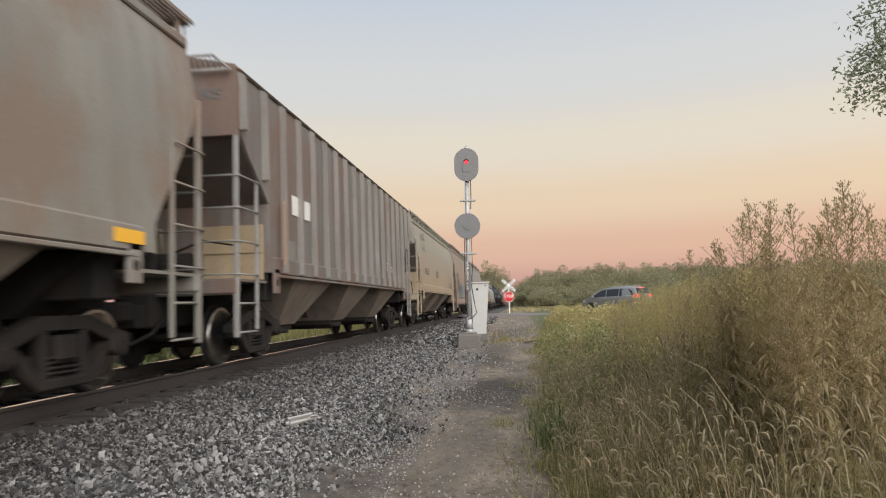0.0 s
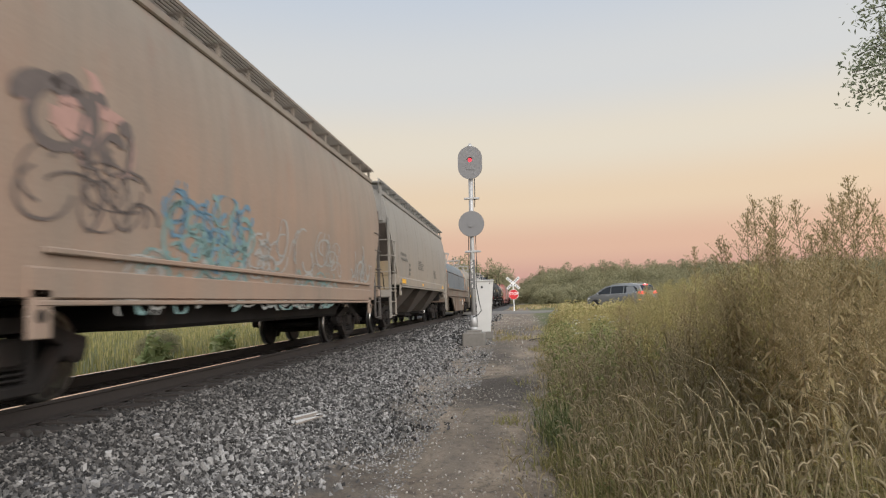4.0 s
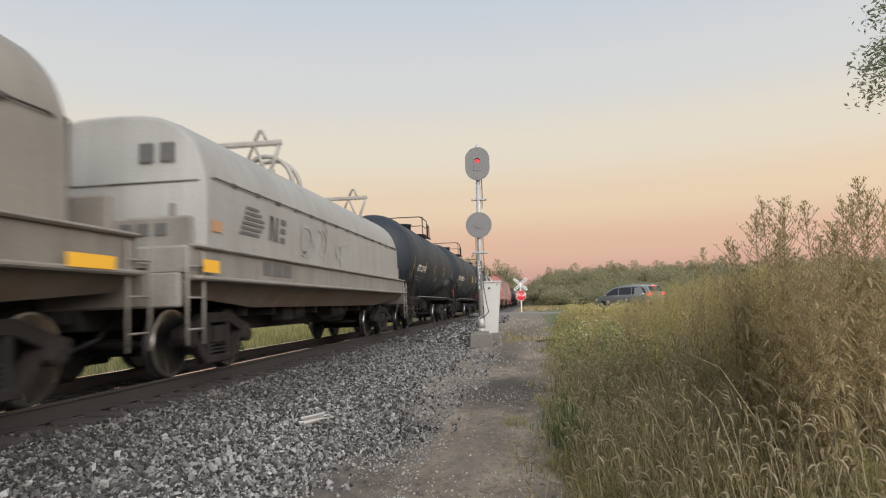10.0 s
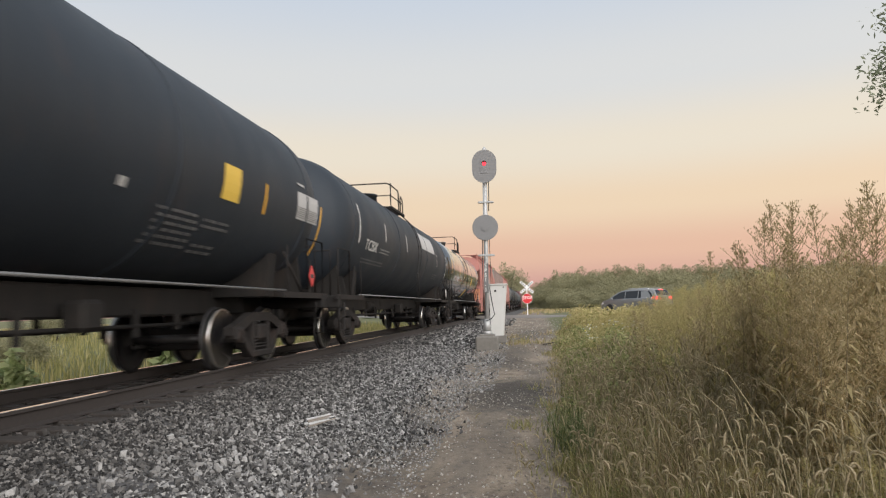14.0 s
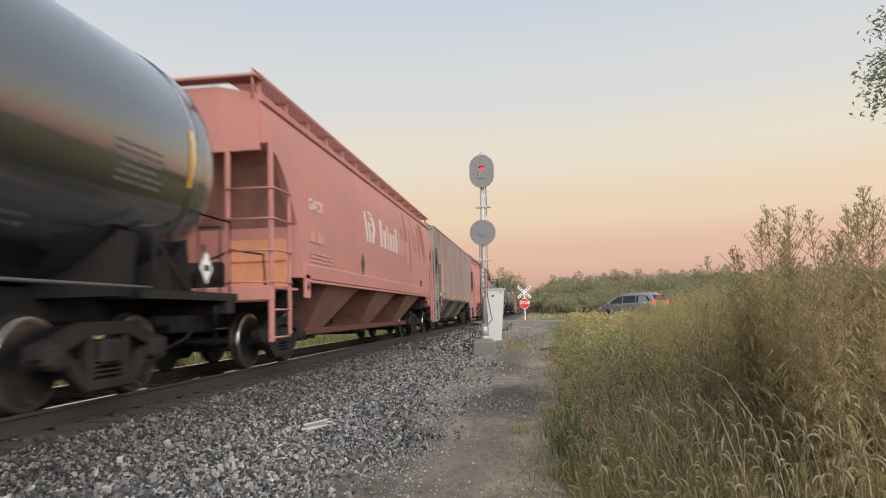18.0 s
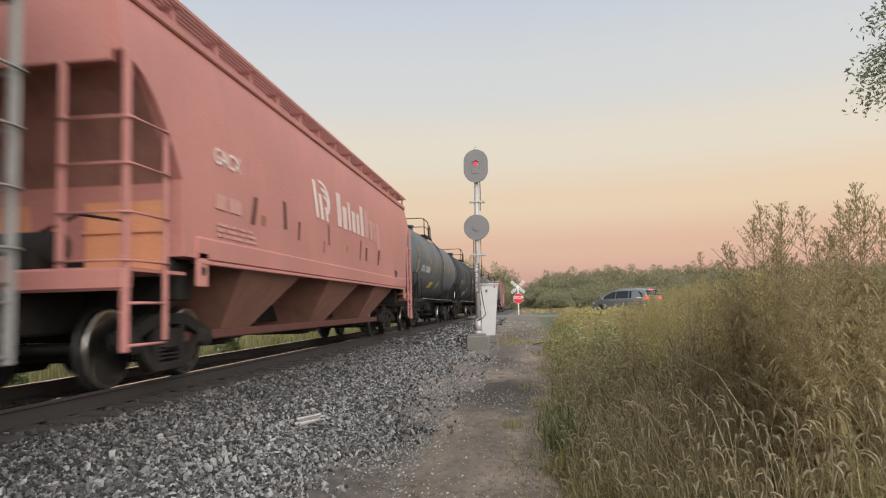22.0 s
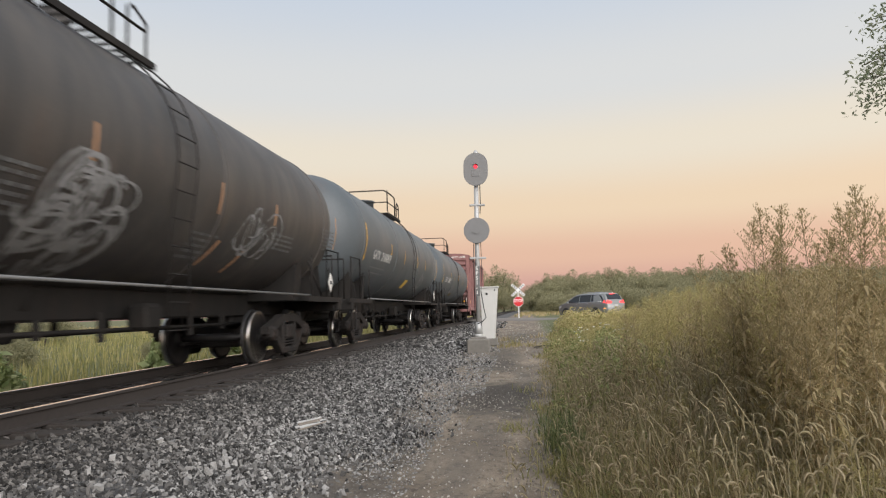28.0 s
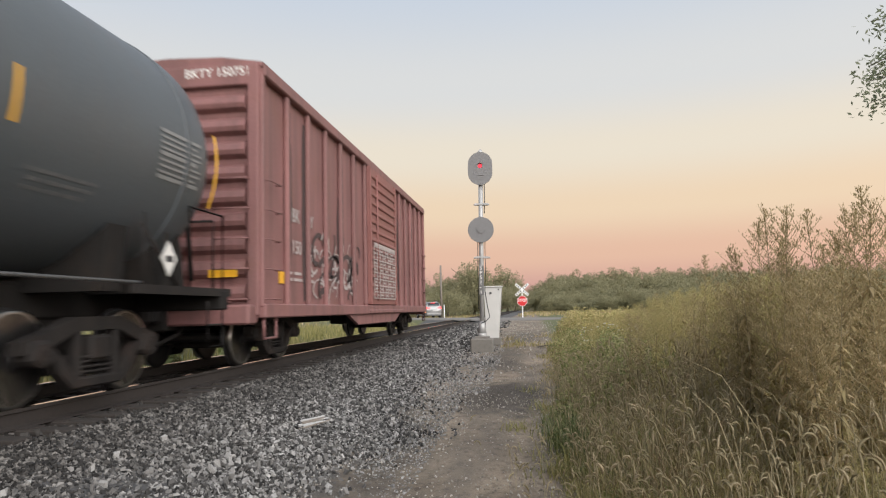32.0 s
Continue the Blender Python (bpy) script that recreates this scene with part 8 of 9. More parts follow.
foxtails("foxtail_grass", 26, lambda rng, n: (rng.uniform(-0.25, 0.2, n), rng.uniform(4.6, 7.5, n)), 23, 1.1, lambda x, y, r: r.uniform(0.12, 0.32, len(x)))
foxtails("foxtail_grass", 4, lambda rng, n: (np.array([-0.84, -0.59, -0.20, -0.07]), np.array([9.0, 7.72, 6.63, 6.63])), 25, 1.2, lambda x, y, r: r.uniform(0.10, 0.18, len(x)))


def straw_stalks():
    """Long pale dead stalks that arch over the grass."""
    rng = random.Random(19)
    m = Mesh()
    for i in range(70):
        x, y = rng.uniform(0.9, 3.4), rng.uniform(3.6, 9.0)
        g = ground_z(x, y)
        a, h = rng.uniform(0, 6.28), rng.uniform(0.8, 1.35)
        l = h * rng.uniform(0.25, 0.8)
        m.tube([(x, y, g), (x + 0.25 * l * math.cos(a), y + 0.25 * l * math.sin(a), g + 0.62 * h), (x + 0.6 * l * math.cos(a), y + 0.6 * l * math.sin(a), g + 0.9 * h), (x + l * math.cos(a), y + l * math.sin(a), g + h)], [0.004, 0.0035, 0.003, 0.0015], 4)
    thing("straw_stalks", m, M_HEAD, "long pale dry stalks arching over the grass", "grass", kind="stuff")


straw_stalks()


# ---- tall weeds: each a plant of its own, built in four forms ----


def weed_form(seed, h):
    """A leafy stem that ends in a pointed plume of upswept branchlets."""
    rng = random.Random(seed)
    stem = Mesh()

    def axis(u):
        return Vector((0.025 * math.sin(u * 6 + seed), 0.025 * math.cos(u * 5 + seed * 2), h * u))
    stem.tube([axis(k / 8) for k in range(9)], [0.0055 * (1 - 0.10 * k) for k in range(9)], 5)
    leaf, plume = Mesh(), Mesh()

    def leaflet(m, p, d, l, w, droop=0.15):
        d = Vector(d).normalized()
        s = d.cross(Vector((0, 0, 1))).normalized() * w
        p = Vector(p)
        m.add([p, p + d * l * 0.5 + s, p + d * l + Vector((0, 0, -droop * l)), p + d * l * 0.5 - s], [(0, 1, 2, 3)])
    for k in range(130):
        u = rng.uniform(0.05, 0.74)
        a = rng.uniform(0, 6.28)
        leaflet(leaf, axis(u), (math.cos(a), math.sin(a), rng.uniform(-0.5, 0.7)), rng.uniform(0.06, 0.15) * (1.2 - u * 0.6), rng.uniform(0.006, 0.012), 0.3)
    # a loose haze of fine twigs up the stem, then the open plume at its top
    start = rng.uniform(0.70, 0.78)
    for k in range(58):
        v = k / 29 if k < 30 else 0.0
        u = start + (0.985 - start) * min(v, 1.0) if k < 30 else rng.uniform(0.34, start)
        a = k * 2.4 + rng.uniform(-0.4, 0.4)
        ln = ((0.15 * (1 - min(v, 1.0)) ** 0.75 + 0.018) if k < 30 else 0.16) * rng.uniform(0.35, 1.3)
        rise = rng.uniform(0.35, 0.75)
        o = Vector((math.cos(a), math.sin(a), 0))
        b = axis(u)
        pts = [b, b + o * ln * 0.45 + Vector((0, 0, ln * rise * 0.45)), b + o * ln * 0.80 + Vector((0, 0, ln * rise * 0.95)), b + o * ln + Vector((0, 0, ln * rise * 1.1))]
        plume.tube(pts, [0.0013, 0.0011, 0.0009, 0.0006], 4)
        for j in range(20):
            w = rng.uniform(0.25, 1.0) * 3
            i = min(2, int(w))
            q = pts[i].lerp(pts[i + 1], w - i)
            e = rng.uniform(0, 6.28)
            q = q + Vector((math.cos(e), math.sin(e), 0.4)) * rng.uniform(0, 0.018)
            leaflet(plume, q, (math.cos(e) * 0.7, math.sin(e) * 0.7, rng.uniform(0.1, 1.2)), rng.uniform(0.008, 0.018), rng.uniform(0.002, 0.0036), 0.0)
    for j in range(26):
        e = rng.uniform(0, 6.28)
        leaflet(plume, axis(rng.uniform(0.9, 1.0)), (math.cos(e) * 0.6, math.sin(e) * 0.6, rng.uniform(0.4, 1.4)), rng.uniform(0.010, 0.022), 0.0035, 0.0)
    mat = M_WEED if seed < 5 else M_GOLDEN
    return stem.data("stem", M_STEM), leaf.data("leaves", mat), plume.data("seed_plume", mat)


FORMS = [weed_form(s, 1.0) for s in range(10)]


def weed(x, y, h, k, turn, first=0):
    st, lf, pl = FORMS[first + k % 5]
    w = thing("tall_weed", None, None, "tall yellow-green weed with feathery plume" if first else "tall brown-green weed with feathery seed plume", "weed", "tall weeds in the field")
    part("stem", st, None, w)
    tagged(part("leaves", lf, None, w), kind="stuff")
    tagged(part("seed_plume", pl, None, w), kind="stuff")
    w.matrix_basis = Matrix.LocRotScale((x, y, ground_z(x, y) - 0.02), Euler((random.uniform(-0.06, 0.06), random.uniform(-0.06, 0.06), turn)), (0.85 * h ** 0.5, 0.85 * h ** 0.5, h))
    return w


wr = random.Random(8)
WEEDS = [(1.87, 6.0, 2.455), (2.055, 6.3, 2.39), (2.065, 5.9, 2.43), (2.305, 6.3, 2.345), (2.315, 6.0, 2.425), (2.51, 6.1, 2.435), (2.615, 6.0, 2.405), (2.62, 5.8, 2.44), (2.76, 5.7, 2.54), (3.11, 6.2, 2.40), (1.875, 6.6, 2.18), (1.84, 6.2, 2.12), (2.80, 5.6, 2.21), (2.15, 9.0, 2.27), (2.23, 6.8, 2.26), (2.42, 5.7, 2.16), (2.20, 5.6, 2.12), (2.62, 6.5, 2.27), (1.98, 5.8, 2.10), (2.9, 6.0, 2.25), (3.2, 5.6, 2.30), (3.3, 6.1, 2.34)]
for i, (x, y, top) in enumerate(WEEDS):
    weed(x, y, (top - ground_z(x, y) + 0.02) / 0.99, i, wr.uniform(0, 6.28))
def weed_top(x, y, tall):
    """Shorter plants where the ground opens towards the road."""
    rise = float(np.interp(x / y, [0.05, 0.096, 0.123, 0.162, 0.181, 0.204, 0.25, 0.30, 0.34, 0.42], [-0.045, -0.015, -0.008, 0.010, 0.017, 0.023, 0.036, 0.050, 0.070, 0.105]))
    return max(0.3, min(tall, (1.7 + y * rise - ground_z(x, y)) * wr.uniform(0.82, 1.02)))


for i in range(90):
    y = wr.uniform(4.6, 8.5)
    x = max(1.75, y * wr.uniform(0.27, 0.50))
    weed(x, y, weed_top(x, y, wr.uniform(1.3, 1.95)), i, wr.uniform(0, 6.28), 0 if x / y > wr.uniform(0.26, 0.37) else 5)
for i in range(110):
    y = wr.uniform(7.5, 17)
    x = y * wr.uniform(0.13, 0.42)
    weed(x, y, weed_top(x, y, wr.uniform(1.3, 1.9)), i, wr.uniform(0, 6.28), 5 if i % 3 else 0)
far_spots = []
for i in range(150):
    y = wr.uniform(13, 34)
    x = y * wr.uniform(0.075, 0.33)
    if abs(x - road_x(y)) > 3.8:
        far_spots.append((x, y, weed_top(x, y, wr.uniform(1.2, 2.0))))


for i in range(60):
    y = wr.uniform(15, 27)
    x = y * wr.uniform(0.085, 0.21)
    top = 1.7 - y * float(np.interp(x / y, [0.085, 0.12, 0.17, 0.21], [0.026, 0.018, 0.014, 0.008])) * wr.uniform(0.8, 1.5)
    far_spots.append((x, y, max(0.3, top - ground_z(x, y))))
for x, y, top in ((3.45, 20.0, 1.93), (3.85, 20.5, 1.98), (3.62, 21.0, 1.80), (4.05, 20.0, 1.85), (3.2, 20.5, 1.62)):
    weed(x, y, top - ground_z(x, y), 1, wr.uniform(0, 6.28), 5)


def weed_mass(name, label, spots):
    """Many weeds as one growth."""
    v, f, o = [], [], 0
    for i, (x, y, h) in enumerate(spots):
        form = FORMS[5 + i % 5] if i % 2 else FORMS[i % 5]
        turn = Matrix.Rotation(wr.uniform(0, 6.28), 3, "Z")
        for me in form[1:]:
            co = np.empty(len(me.vertices) * 3, np.float32)
            me.vertices.foreach_get("co", co)
            q = co.reshape(-1, 3) * np.array([0.95 * h ** 0.5, 0.95 * h ** 0.5, h]) @ np.array(turn)
            ix = np.empty(len(me.loops), np.int32)
            me.loops.foreach_get("vertex_index", ix)
            v.append(q + np.array([x, y, ground_z(x, y) - 0.02]))
            f.append(ix.reshape(-1, 4) + o)
            o += len(q)
    me = array_mesh(name, np.concatenate(v), np.concatenate(f), M_GOLDEN)
    tagged(new(name, me), label, "weed", kind="stuff")


spots = []
for i in range(210):
    y = wr.uniform(5.0, 20) if i % 3 else wr.uniform(4.2, 8.5)
    x = 0.85 + 0.05 * y + (0.6 + 0.13 * y) * wr.random()
    spots.append((x, y, (0.42 + 0.42 * min(1.0, (x - 0.8) / 1.6)) * wr.uniform(0.85, 1.2)))
weed_mass("low_weeds", "low bushy yellow-green weeds among the grass", spots)
weed_mass("far_weeds", "feathery yellow-green weeds in front of the road", far_spots)


def leafy_weeds(name, spots, leaf, mat, label, seed):
    """Low domes of small leaves along the trail, denser outside than within."""
    rng = np.random.default_rng(seed)
    vs = []
    for x, y, w, h in spots:
        k = int(230 + 260 * h)
        d = rng.normal(size=(k, 3))
        d /= np.linalg.norm(d, axis=1)[:, None]
        d[:, 2] = np.abs(d[:, 2])
        lump = 1 + 0.28 * np.sin(5 * d[:, :1] + seed + x * 9) * np.cos(4 * d[:, 1:2] + y * 7)
        q = d * rng.uniform(0.35, 1.0, (k, 1)) ** 0.5 * lump * np.array([w, w, h]) + np.array([x, y, ground_z(x, y)])
        nrm = d + 0.8 * rng.normal(size=d.shape)
        t = np.cross(nrm, rng.normal(size=nrm.shape))
        t /= np.linalg.norm(t, axis=1)[:, None]
        u = np.cross(t, nrm / np.linalg.norm(nrm, axis=1)[:, None])
        sz = leaf * rng.uniform(0.5, 1.4, (k, 1))
        vs.append(np.stack([q - t * sz, q - u * sz * 0.4, q + t * sz, q + u * sz * 0.4], 1).reshape(-1, 3))
    v = np.concatenate(vs)
    me = array_mesh(name, v, np.arange(len(v)).reshape(-1, 4), mat)
    return tagged(new(name, me), label, "weed", kind="stuff")


M_BROADLEAF = islands("broad_pale_green_leaf", [(0.0, (0.25, 0.31, 0.12)), (0.5, (0.40, 0.45, 0.20)), (1.0, (0.54, 0.56, 0.30))], 0.6, through_light=0.4)
for k, (x, y, top) in enumerate(((-8.6, 15.4, 1.20), (-8.6, 19.2, 1.14), (-8.6, 10.4, 1.16))):
    leafy_weeds("broadleaf_weed", [(x, y, 0.40, top - ground_z(x, y)), (x - 0.15, y + 0.35, 0.30, top - 0.25 - ground_z(x, y))], 0.12, M_BROADLEAF, "pale green broad-leaved weed beyond the track", 60 + k)


def leafy_spots(n, y0, y1, r0, r1, seed):
    rng = random.Random(seed)
    out = []
    for i in range(n):
        y = rng.uniform(y0, y1)
        x = max(0.45, y * rng.uniform(r0, r1)) + rng.uniform(0, 0.3)
        lift = ground_z(x, y)
        top = 1.7 - y * rng.uniform(0.030, 0.060) - lift
        h = max(0.15, min(0.80, top, 0.25 + 0.55 * (x - 0.4)))
        out.append((x, y, rng.uniform(0.22, 0.42), h))
    return out


leafy_weeds("leafy_weeds", leafy_spots(150, 9, 22, 0.035, 0.17, 41), 0.036, M_LEAFYWEED, "low dark-green leafy weeds along the trail's edge", 42)
def roadside_spots(n, seed):
    rng = random.Random(seed)
    out = []
    for i in range(n):
        y = rng.uniform(25, 38)
        x = y * rng.uniform(0.055, 0.135)
        if abs(x - road_x(y)) > 3.8:
            out.append((x, y, rng.uniform(0.5, 0.9), max(0.3, 1.7 - y * rng.uniform(0.002, 0.022) - ground_z(x, y))))
    return out


leafy_weeds("leafy_weeds", roadside_spots(60, 48), 0.06, M_GOLDEN, "yellow-green bushy weeds beside the road", 49)
leafy_weeds("leafy_weeds", leafy_spots(70, 19, 34, 0.04, 0.18, 43), 0.055, M_LEAFYWEED, "low green leafy weeds near the road", 44)
leafy_weeds("leafy_weeds", [(0.55, 5.6, 0.16, 0.22), (0.48, 6.7, 0.14, 0.18), (0.9, 4.9, 0.2, 0.3), (1.5, 3.6, 0.25, 0.5), (1.95, 3.2, 0.25, 0.55), (0.75, 8.2, 0.2, 0.3), (1.1, 7.0, 0.25, 0.4), (1.75, 4.4, 0.25, 0.5)], 0.026, M_LEAFYWEED, "small broad-leaved weeds among the grass", 45)


def flowers():
    rng = random.Random(4)
    white, yellow = Mesh(), Mesh()
    for i in range(46):
        y = rng.uniform(13, 19)
        r = rng.uniform(0.060, 0.165)
        x = y * r
        z = max(ground_z(x, y) + 0.3, 1.7 - y * (rng.uniform(0.026, 0.050) + 0.10 * max(0, 0.085 - r)))
        for k in range(3):
            (white if i % 3 else yellow).box((x + rng.uniform(-0.08, 0.08), y + rng.uniform(-0.1, 0.1), z + rng.uniform(-0.05, 0.05)), (0.026, 0.026, 0.012), 0.004)
    thing("white_wildflowers", white, M_FLOWER, "small white wildflower heads in the green weeds", "flower", kind="stuff")
    thing("yellow_wildflowers", yellow, M_YELLOWFLOWER, "small yellow wildflower heads in the green weeds", "flower", kind="stuff")


flowers()


# ---- trees ----


def crown_mesh(name, seed, rx, ry, rz, clumps, leaves, size, mat):
    """Leaves gathered in clumps over an uneven crown."""
    rng = np.random.default_rng(seed)
    cs = rng.normal(size=(clumps, 3))
    cs /= np.linalg.norm(cs, axis=1)[:, None]
    cs *= (rng.uniform(0.25, 1.0, clumps) ** 0.5)[:, None]
    cs[:, 2] = np.abs(cs[:, 2]) * 1.05 - 0.55 * rng.random(clumps)
    cr = rng.uniform(0.20, 0.36, clumps)
    per = leaves // clumps
    c = np.repeat(cs, per, 0)
    r = np.repeat(cr, per)[:, None]
    d = rng.normal(size=c.shape)
    d /= np.linalg.norm(d, axis=1)[:, None]
    p = (c + d * r * rng.uniform(0.45, 1.0, (len(c), 1)) ** 0.6) * np.array([rx, ry, rz])
    nrm = d + 0.7 * rng.normal(size=d.shape)
    nrm /= np.linalg.norm(nrm, axis=1)[:, None]
    t = np.cross(nrm, rng.normal(size=nrm.shape))
    t /= np.linalg.norm(t, axis=1)[:, None]
    b = np.cross(nrm, t)
    s = size * rng.uniform(0.6, 1.4, (len(p), 1))
    v = np.stack([p - t * s, p - b * s * 0.5, p + t * s, p + b * s * 0.5], 1)
    f = np.arange(len(p) * 4).reshape(-1, 4)
    return array_mesh(name, v.reshape(-1, 3), f, mat)


def trunk_mesh(seed, h, r):
    rng = random.Random(seed)
    m = Mesh()
    m.tube([(0, 0, -0.3), (0.1, 0, h * 0.3), (0.0, 0.15, h * 0.6), (0.1, 0.1, h)], [r * 1.25, r, r * 0.7, r * 0.3], 8)
    for k in range(6):
        a, z = k * 1.05 + rng.random(), h * rng.uniform(0.35, 0.8)
        l = h * rng.uniform(0.3, 0.5)
        m.tube([(0.05, 0.1, z), (math.cos(a) * l * 0.5, math.sin(a) * l * 0.5, z + l * 0.4), (math.cos(a) * l, math.sin(a) * l, z + l * 0.8)], [r * 0.45, r * 0.3, r * 0.1], 6)
    return m.data("trunk", M_BARK)


CROWNS = [crown_mesh("crown", 50 + k, 1.0, 1.0, 1.0, 90, 12600, 0.034, M_FARLEAF) for k in range(4)]
TRUNKS = [trunk_mesh(60 + k, 1.0, 0.035) for k in range(3)]
tree_r = random.Random(77)


def tree(x, y, h, w, k):
    t = thing("tree", None, None, "leafy green deciduous tree at the field's edge", "tree", "trees along the horizon")
    g = ground_z(x, y)
    t.location = (x, y, g)
    tr = part("trunk", TRUNKS[k % 3], None, t)
    tr.scale = (h * 0.75, h * 0.75, h * 0.75)
    cr = part("crown", CROWNS[k % 4], None, t)
    cr.location = (0, 0, h * 0.40)
    cr.scale = (w / 2, w / 2, h * 0.55)
    cr.rotation_euler = (0, 0, tree_r.uniform(0, 6.28))


TREES = [(-13.6, 160, 13.6, 9.5), (-9.6, 262, 18.5, 15), (-16.5, 158, 9.5, 9), (-25, 150, 8.5, 9), (-31, 155, 9, 10), (-38, 160, 10, 11), (-21, 165, 10, 9), (-45, 165, 10, 11), (-54, 170, 10, 12), (-17, 250, 13, 10), (-30, 240, 12, 12),
         (-16, 330, 14, 11), (-20, 300, 14, 11), (-11.2, 157, 6.5, 7.0), (-17.0, 152, 6.0, 7.5), (-9.5, 205, 9.0, 8.0), (-6.2, 250, 9.0, 9.0)]
for i, (x, y, h, w) in enumerate(TREES):
    tree(x, y, h, w, i)


def wood_edge(x):
    """Height of the wood's skyline above the eye, at 200 m."""
    return float(np.interp(x, [-1, 3, 6, 12, 19, 41, 60, 90], [6.0, 8.3, 9.8, 9.9, 10.8, 10.5, 10.0, 10.0]))


# the wood: three ranks of crowns that close into one dark edge
for rank, (n, dist, low, high) in enumerate(((44, 200, 0.93, 1.03), (40, 186, 0.72, 0.90), (34, 170, 0.45, 0.65))):
    for i in range(n):
        x = 1.2 + rank * 0.8 + 84 * i / (n - 1) + tree_r.uniform(-1.0, 1.0)
        y = dist - 0.25 * x + tree_r.uniform(-5, 5)
        top = wood_edge(x * 200 / y) * y / 200 + 1.7
        tree(x, y, (top - ground_z(x, y)) * tree_r.uniform(low, high), tree_r.uniform(7.5, 11.0), i + rank)
for i in range(26):
    u = i / 25
    tree(5.0 + 62 * u + tree_r.uniform(-2, 2), 146 - 25 * u + tree_r.uniform(-6, 6), tree_r.uniform(2.6, 4.4), tree_r.uniform(5, 8), i + 1)
for i in range(9):
    tree(-16 - 4.5 * i, 132 + tree_r.uniform(-4, 4), tree_r.uniform(4.5, 6.5), tree_r.uniform(6, 8), i)


def bush(x, y, h, w, k):
    b = thing("bush", None, None, "rounded green bush in the field beyond the track", "bush", "bushes beyond the track")
    b.location = (x, y, ground_z(x, y))
    st = part("stem", TRUNKS[k % 3], None, b)
    st.scale = (h * 0.7,) * 3
    c = part("crown", CROWNS[k % 4], None, b)
    c.location, c.scale = (0, 0, h * 0.45), (w / 2, w / 2, h * 0.55)


for i, (x, y, h, w) in enumerate(((-11.6, 21.0, 1.0, 1.3), (-14.7, 18.0, 1.25, 1.9), (-24, 26, 1.6, 3), (-30, 40, 2.0, 4))):
    bush(x, y, h, w, i)


def overhanging_tree():
    """A tree beside the trail; only the tips of one limb hang into sight."""
    t = thing("roadside_tree", None, None, "leafy tree whose limb hangs over the weeds", "tree")
    bx, by = 6.6, 7.4
    t.location = (bx, by, ground_z(bx, by))
    m = Mesh()
    m.tube([(0, 0, -0.3), (0.1, 0, 2.0), (0.0, 0.1, 4.0), (0.2, 0, 6.5)], [0.22, 0.18, 0.14, 0.05], 10)
    part("trunk", m, M_BARK, t)
    rng = random.Random(31)
    lim, lf = Mesh(), Mesh()
    base = t.location
    for tip in ((3.02, 6.4, 3.62), (3.12, 6.6, 3.48), (3.24, 6.3, 3.35), (3.2, 6.7, 3.75), (3.10, 6.5, 3.80), (3.32, 6.4, 3.6), (3.3, 6.5, 3.95), (3.2, 6.6, 4.25), (3.3, 6.3, 4.4), (3.4, 6.7, 4.1), (3.5, 6.4, 3.7), (3.6, 6.5, 4.3), (3.9, 6.6, 4.0), (4.4, 6.8, 4.6), (5.2, 8.0, 5.6), (7.5, 8.3, 5.8), (8.2, 6.8, 5.4), (6.5, 9.0, 6.0)):
        e = Vector(tip) - base
        s = Vector((0.0, 0.05, 3.0 + rng.uniform(0, 1.0)))
        mid = s.lerp(e, 0.72) + Vector((0, 0, 0.42))
        lim.tube([s, s.lerp(mid, 0.5) + Vector((0, 0, 0.25)), mid, e], [0.05, 0.03, 0.014, 0.003], 5)
        for j in range(260):
            u = rng.random() ** 0.6
            p = mid.lerp(e, u) + Vector((rng.uniform(-0.13, 0.13), rng.uniform(-0.15, 0.15), rng.uniform(-0.13, 0.10)))
            d = Vector((rng.uniform(-1, 1), rng.uniform(-1, 1), rng.uniform(-1.1, 0.4))).normalized()
            sd = d.cross(Vector((rng.uniform(-1, 1), rng.uniform(-1, 1), rng.uniform(-1, 1)))).normalized()
            l = rng.uniform(0.035, 0.072)
            lf.add([p, p + d * l * 0.45 + sd * l * 0.19, p + d * l, p + d * l * 0.45 - sd * l * 0.19], [(0, 1, 2, 3)])
    part("limb", lim, M_BARK, t)
    tagged(part("leaves", lf, M_LEAF, t), kind="stuff")


overhanging_tree()

# ---- ballast stones ----


def stone_shapes(seed, n=18):
    """Broken stone: boxes with every corner pushed about and one or two of them split off."""
    rng = np.random.default_rng(seed)
    cube = np.array([(x, y, z) for z in (-1, 1) for x, y in ((-1, -1), (1, -1), (1, 1), (-1, 1))], float)
    tris = np.array([(0, 2, 1), (0, 3, 2), (4, 5, 6), (4, 6, 7), (0, 1, 5), (0, 5, 4), (1, 2, 6), (1, 6, 5), (2, 3, 7), (2, 7, 6), (3, 0, 4), (3, 4, 7)])
    out = []
    for _ in range(n):
        c = cube * rng.uniform(0.40, 0.92, (8, 3)) + rng.normal(size=(8, 3)) * 0.08
        k = rng.integers(0, 8, 2)
        c[k] *= 0.55
        out.append(c * np.array([1.0, rng.uniform(0.55, 0.95), rng.uniform(0.40, 0.75)]))
    return out, tris


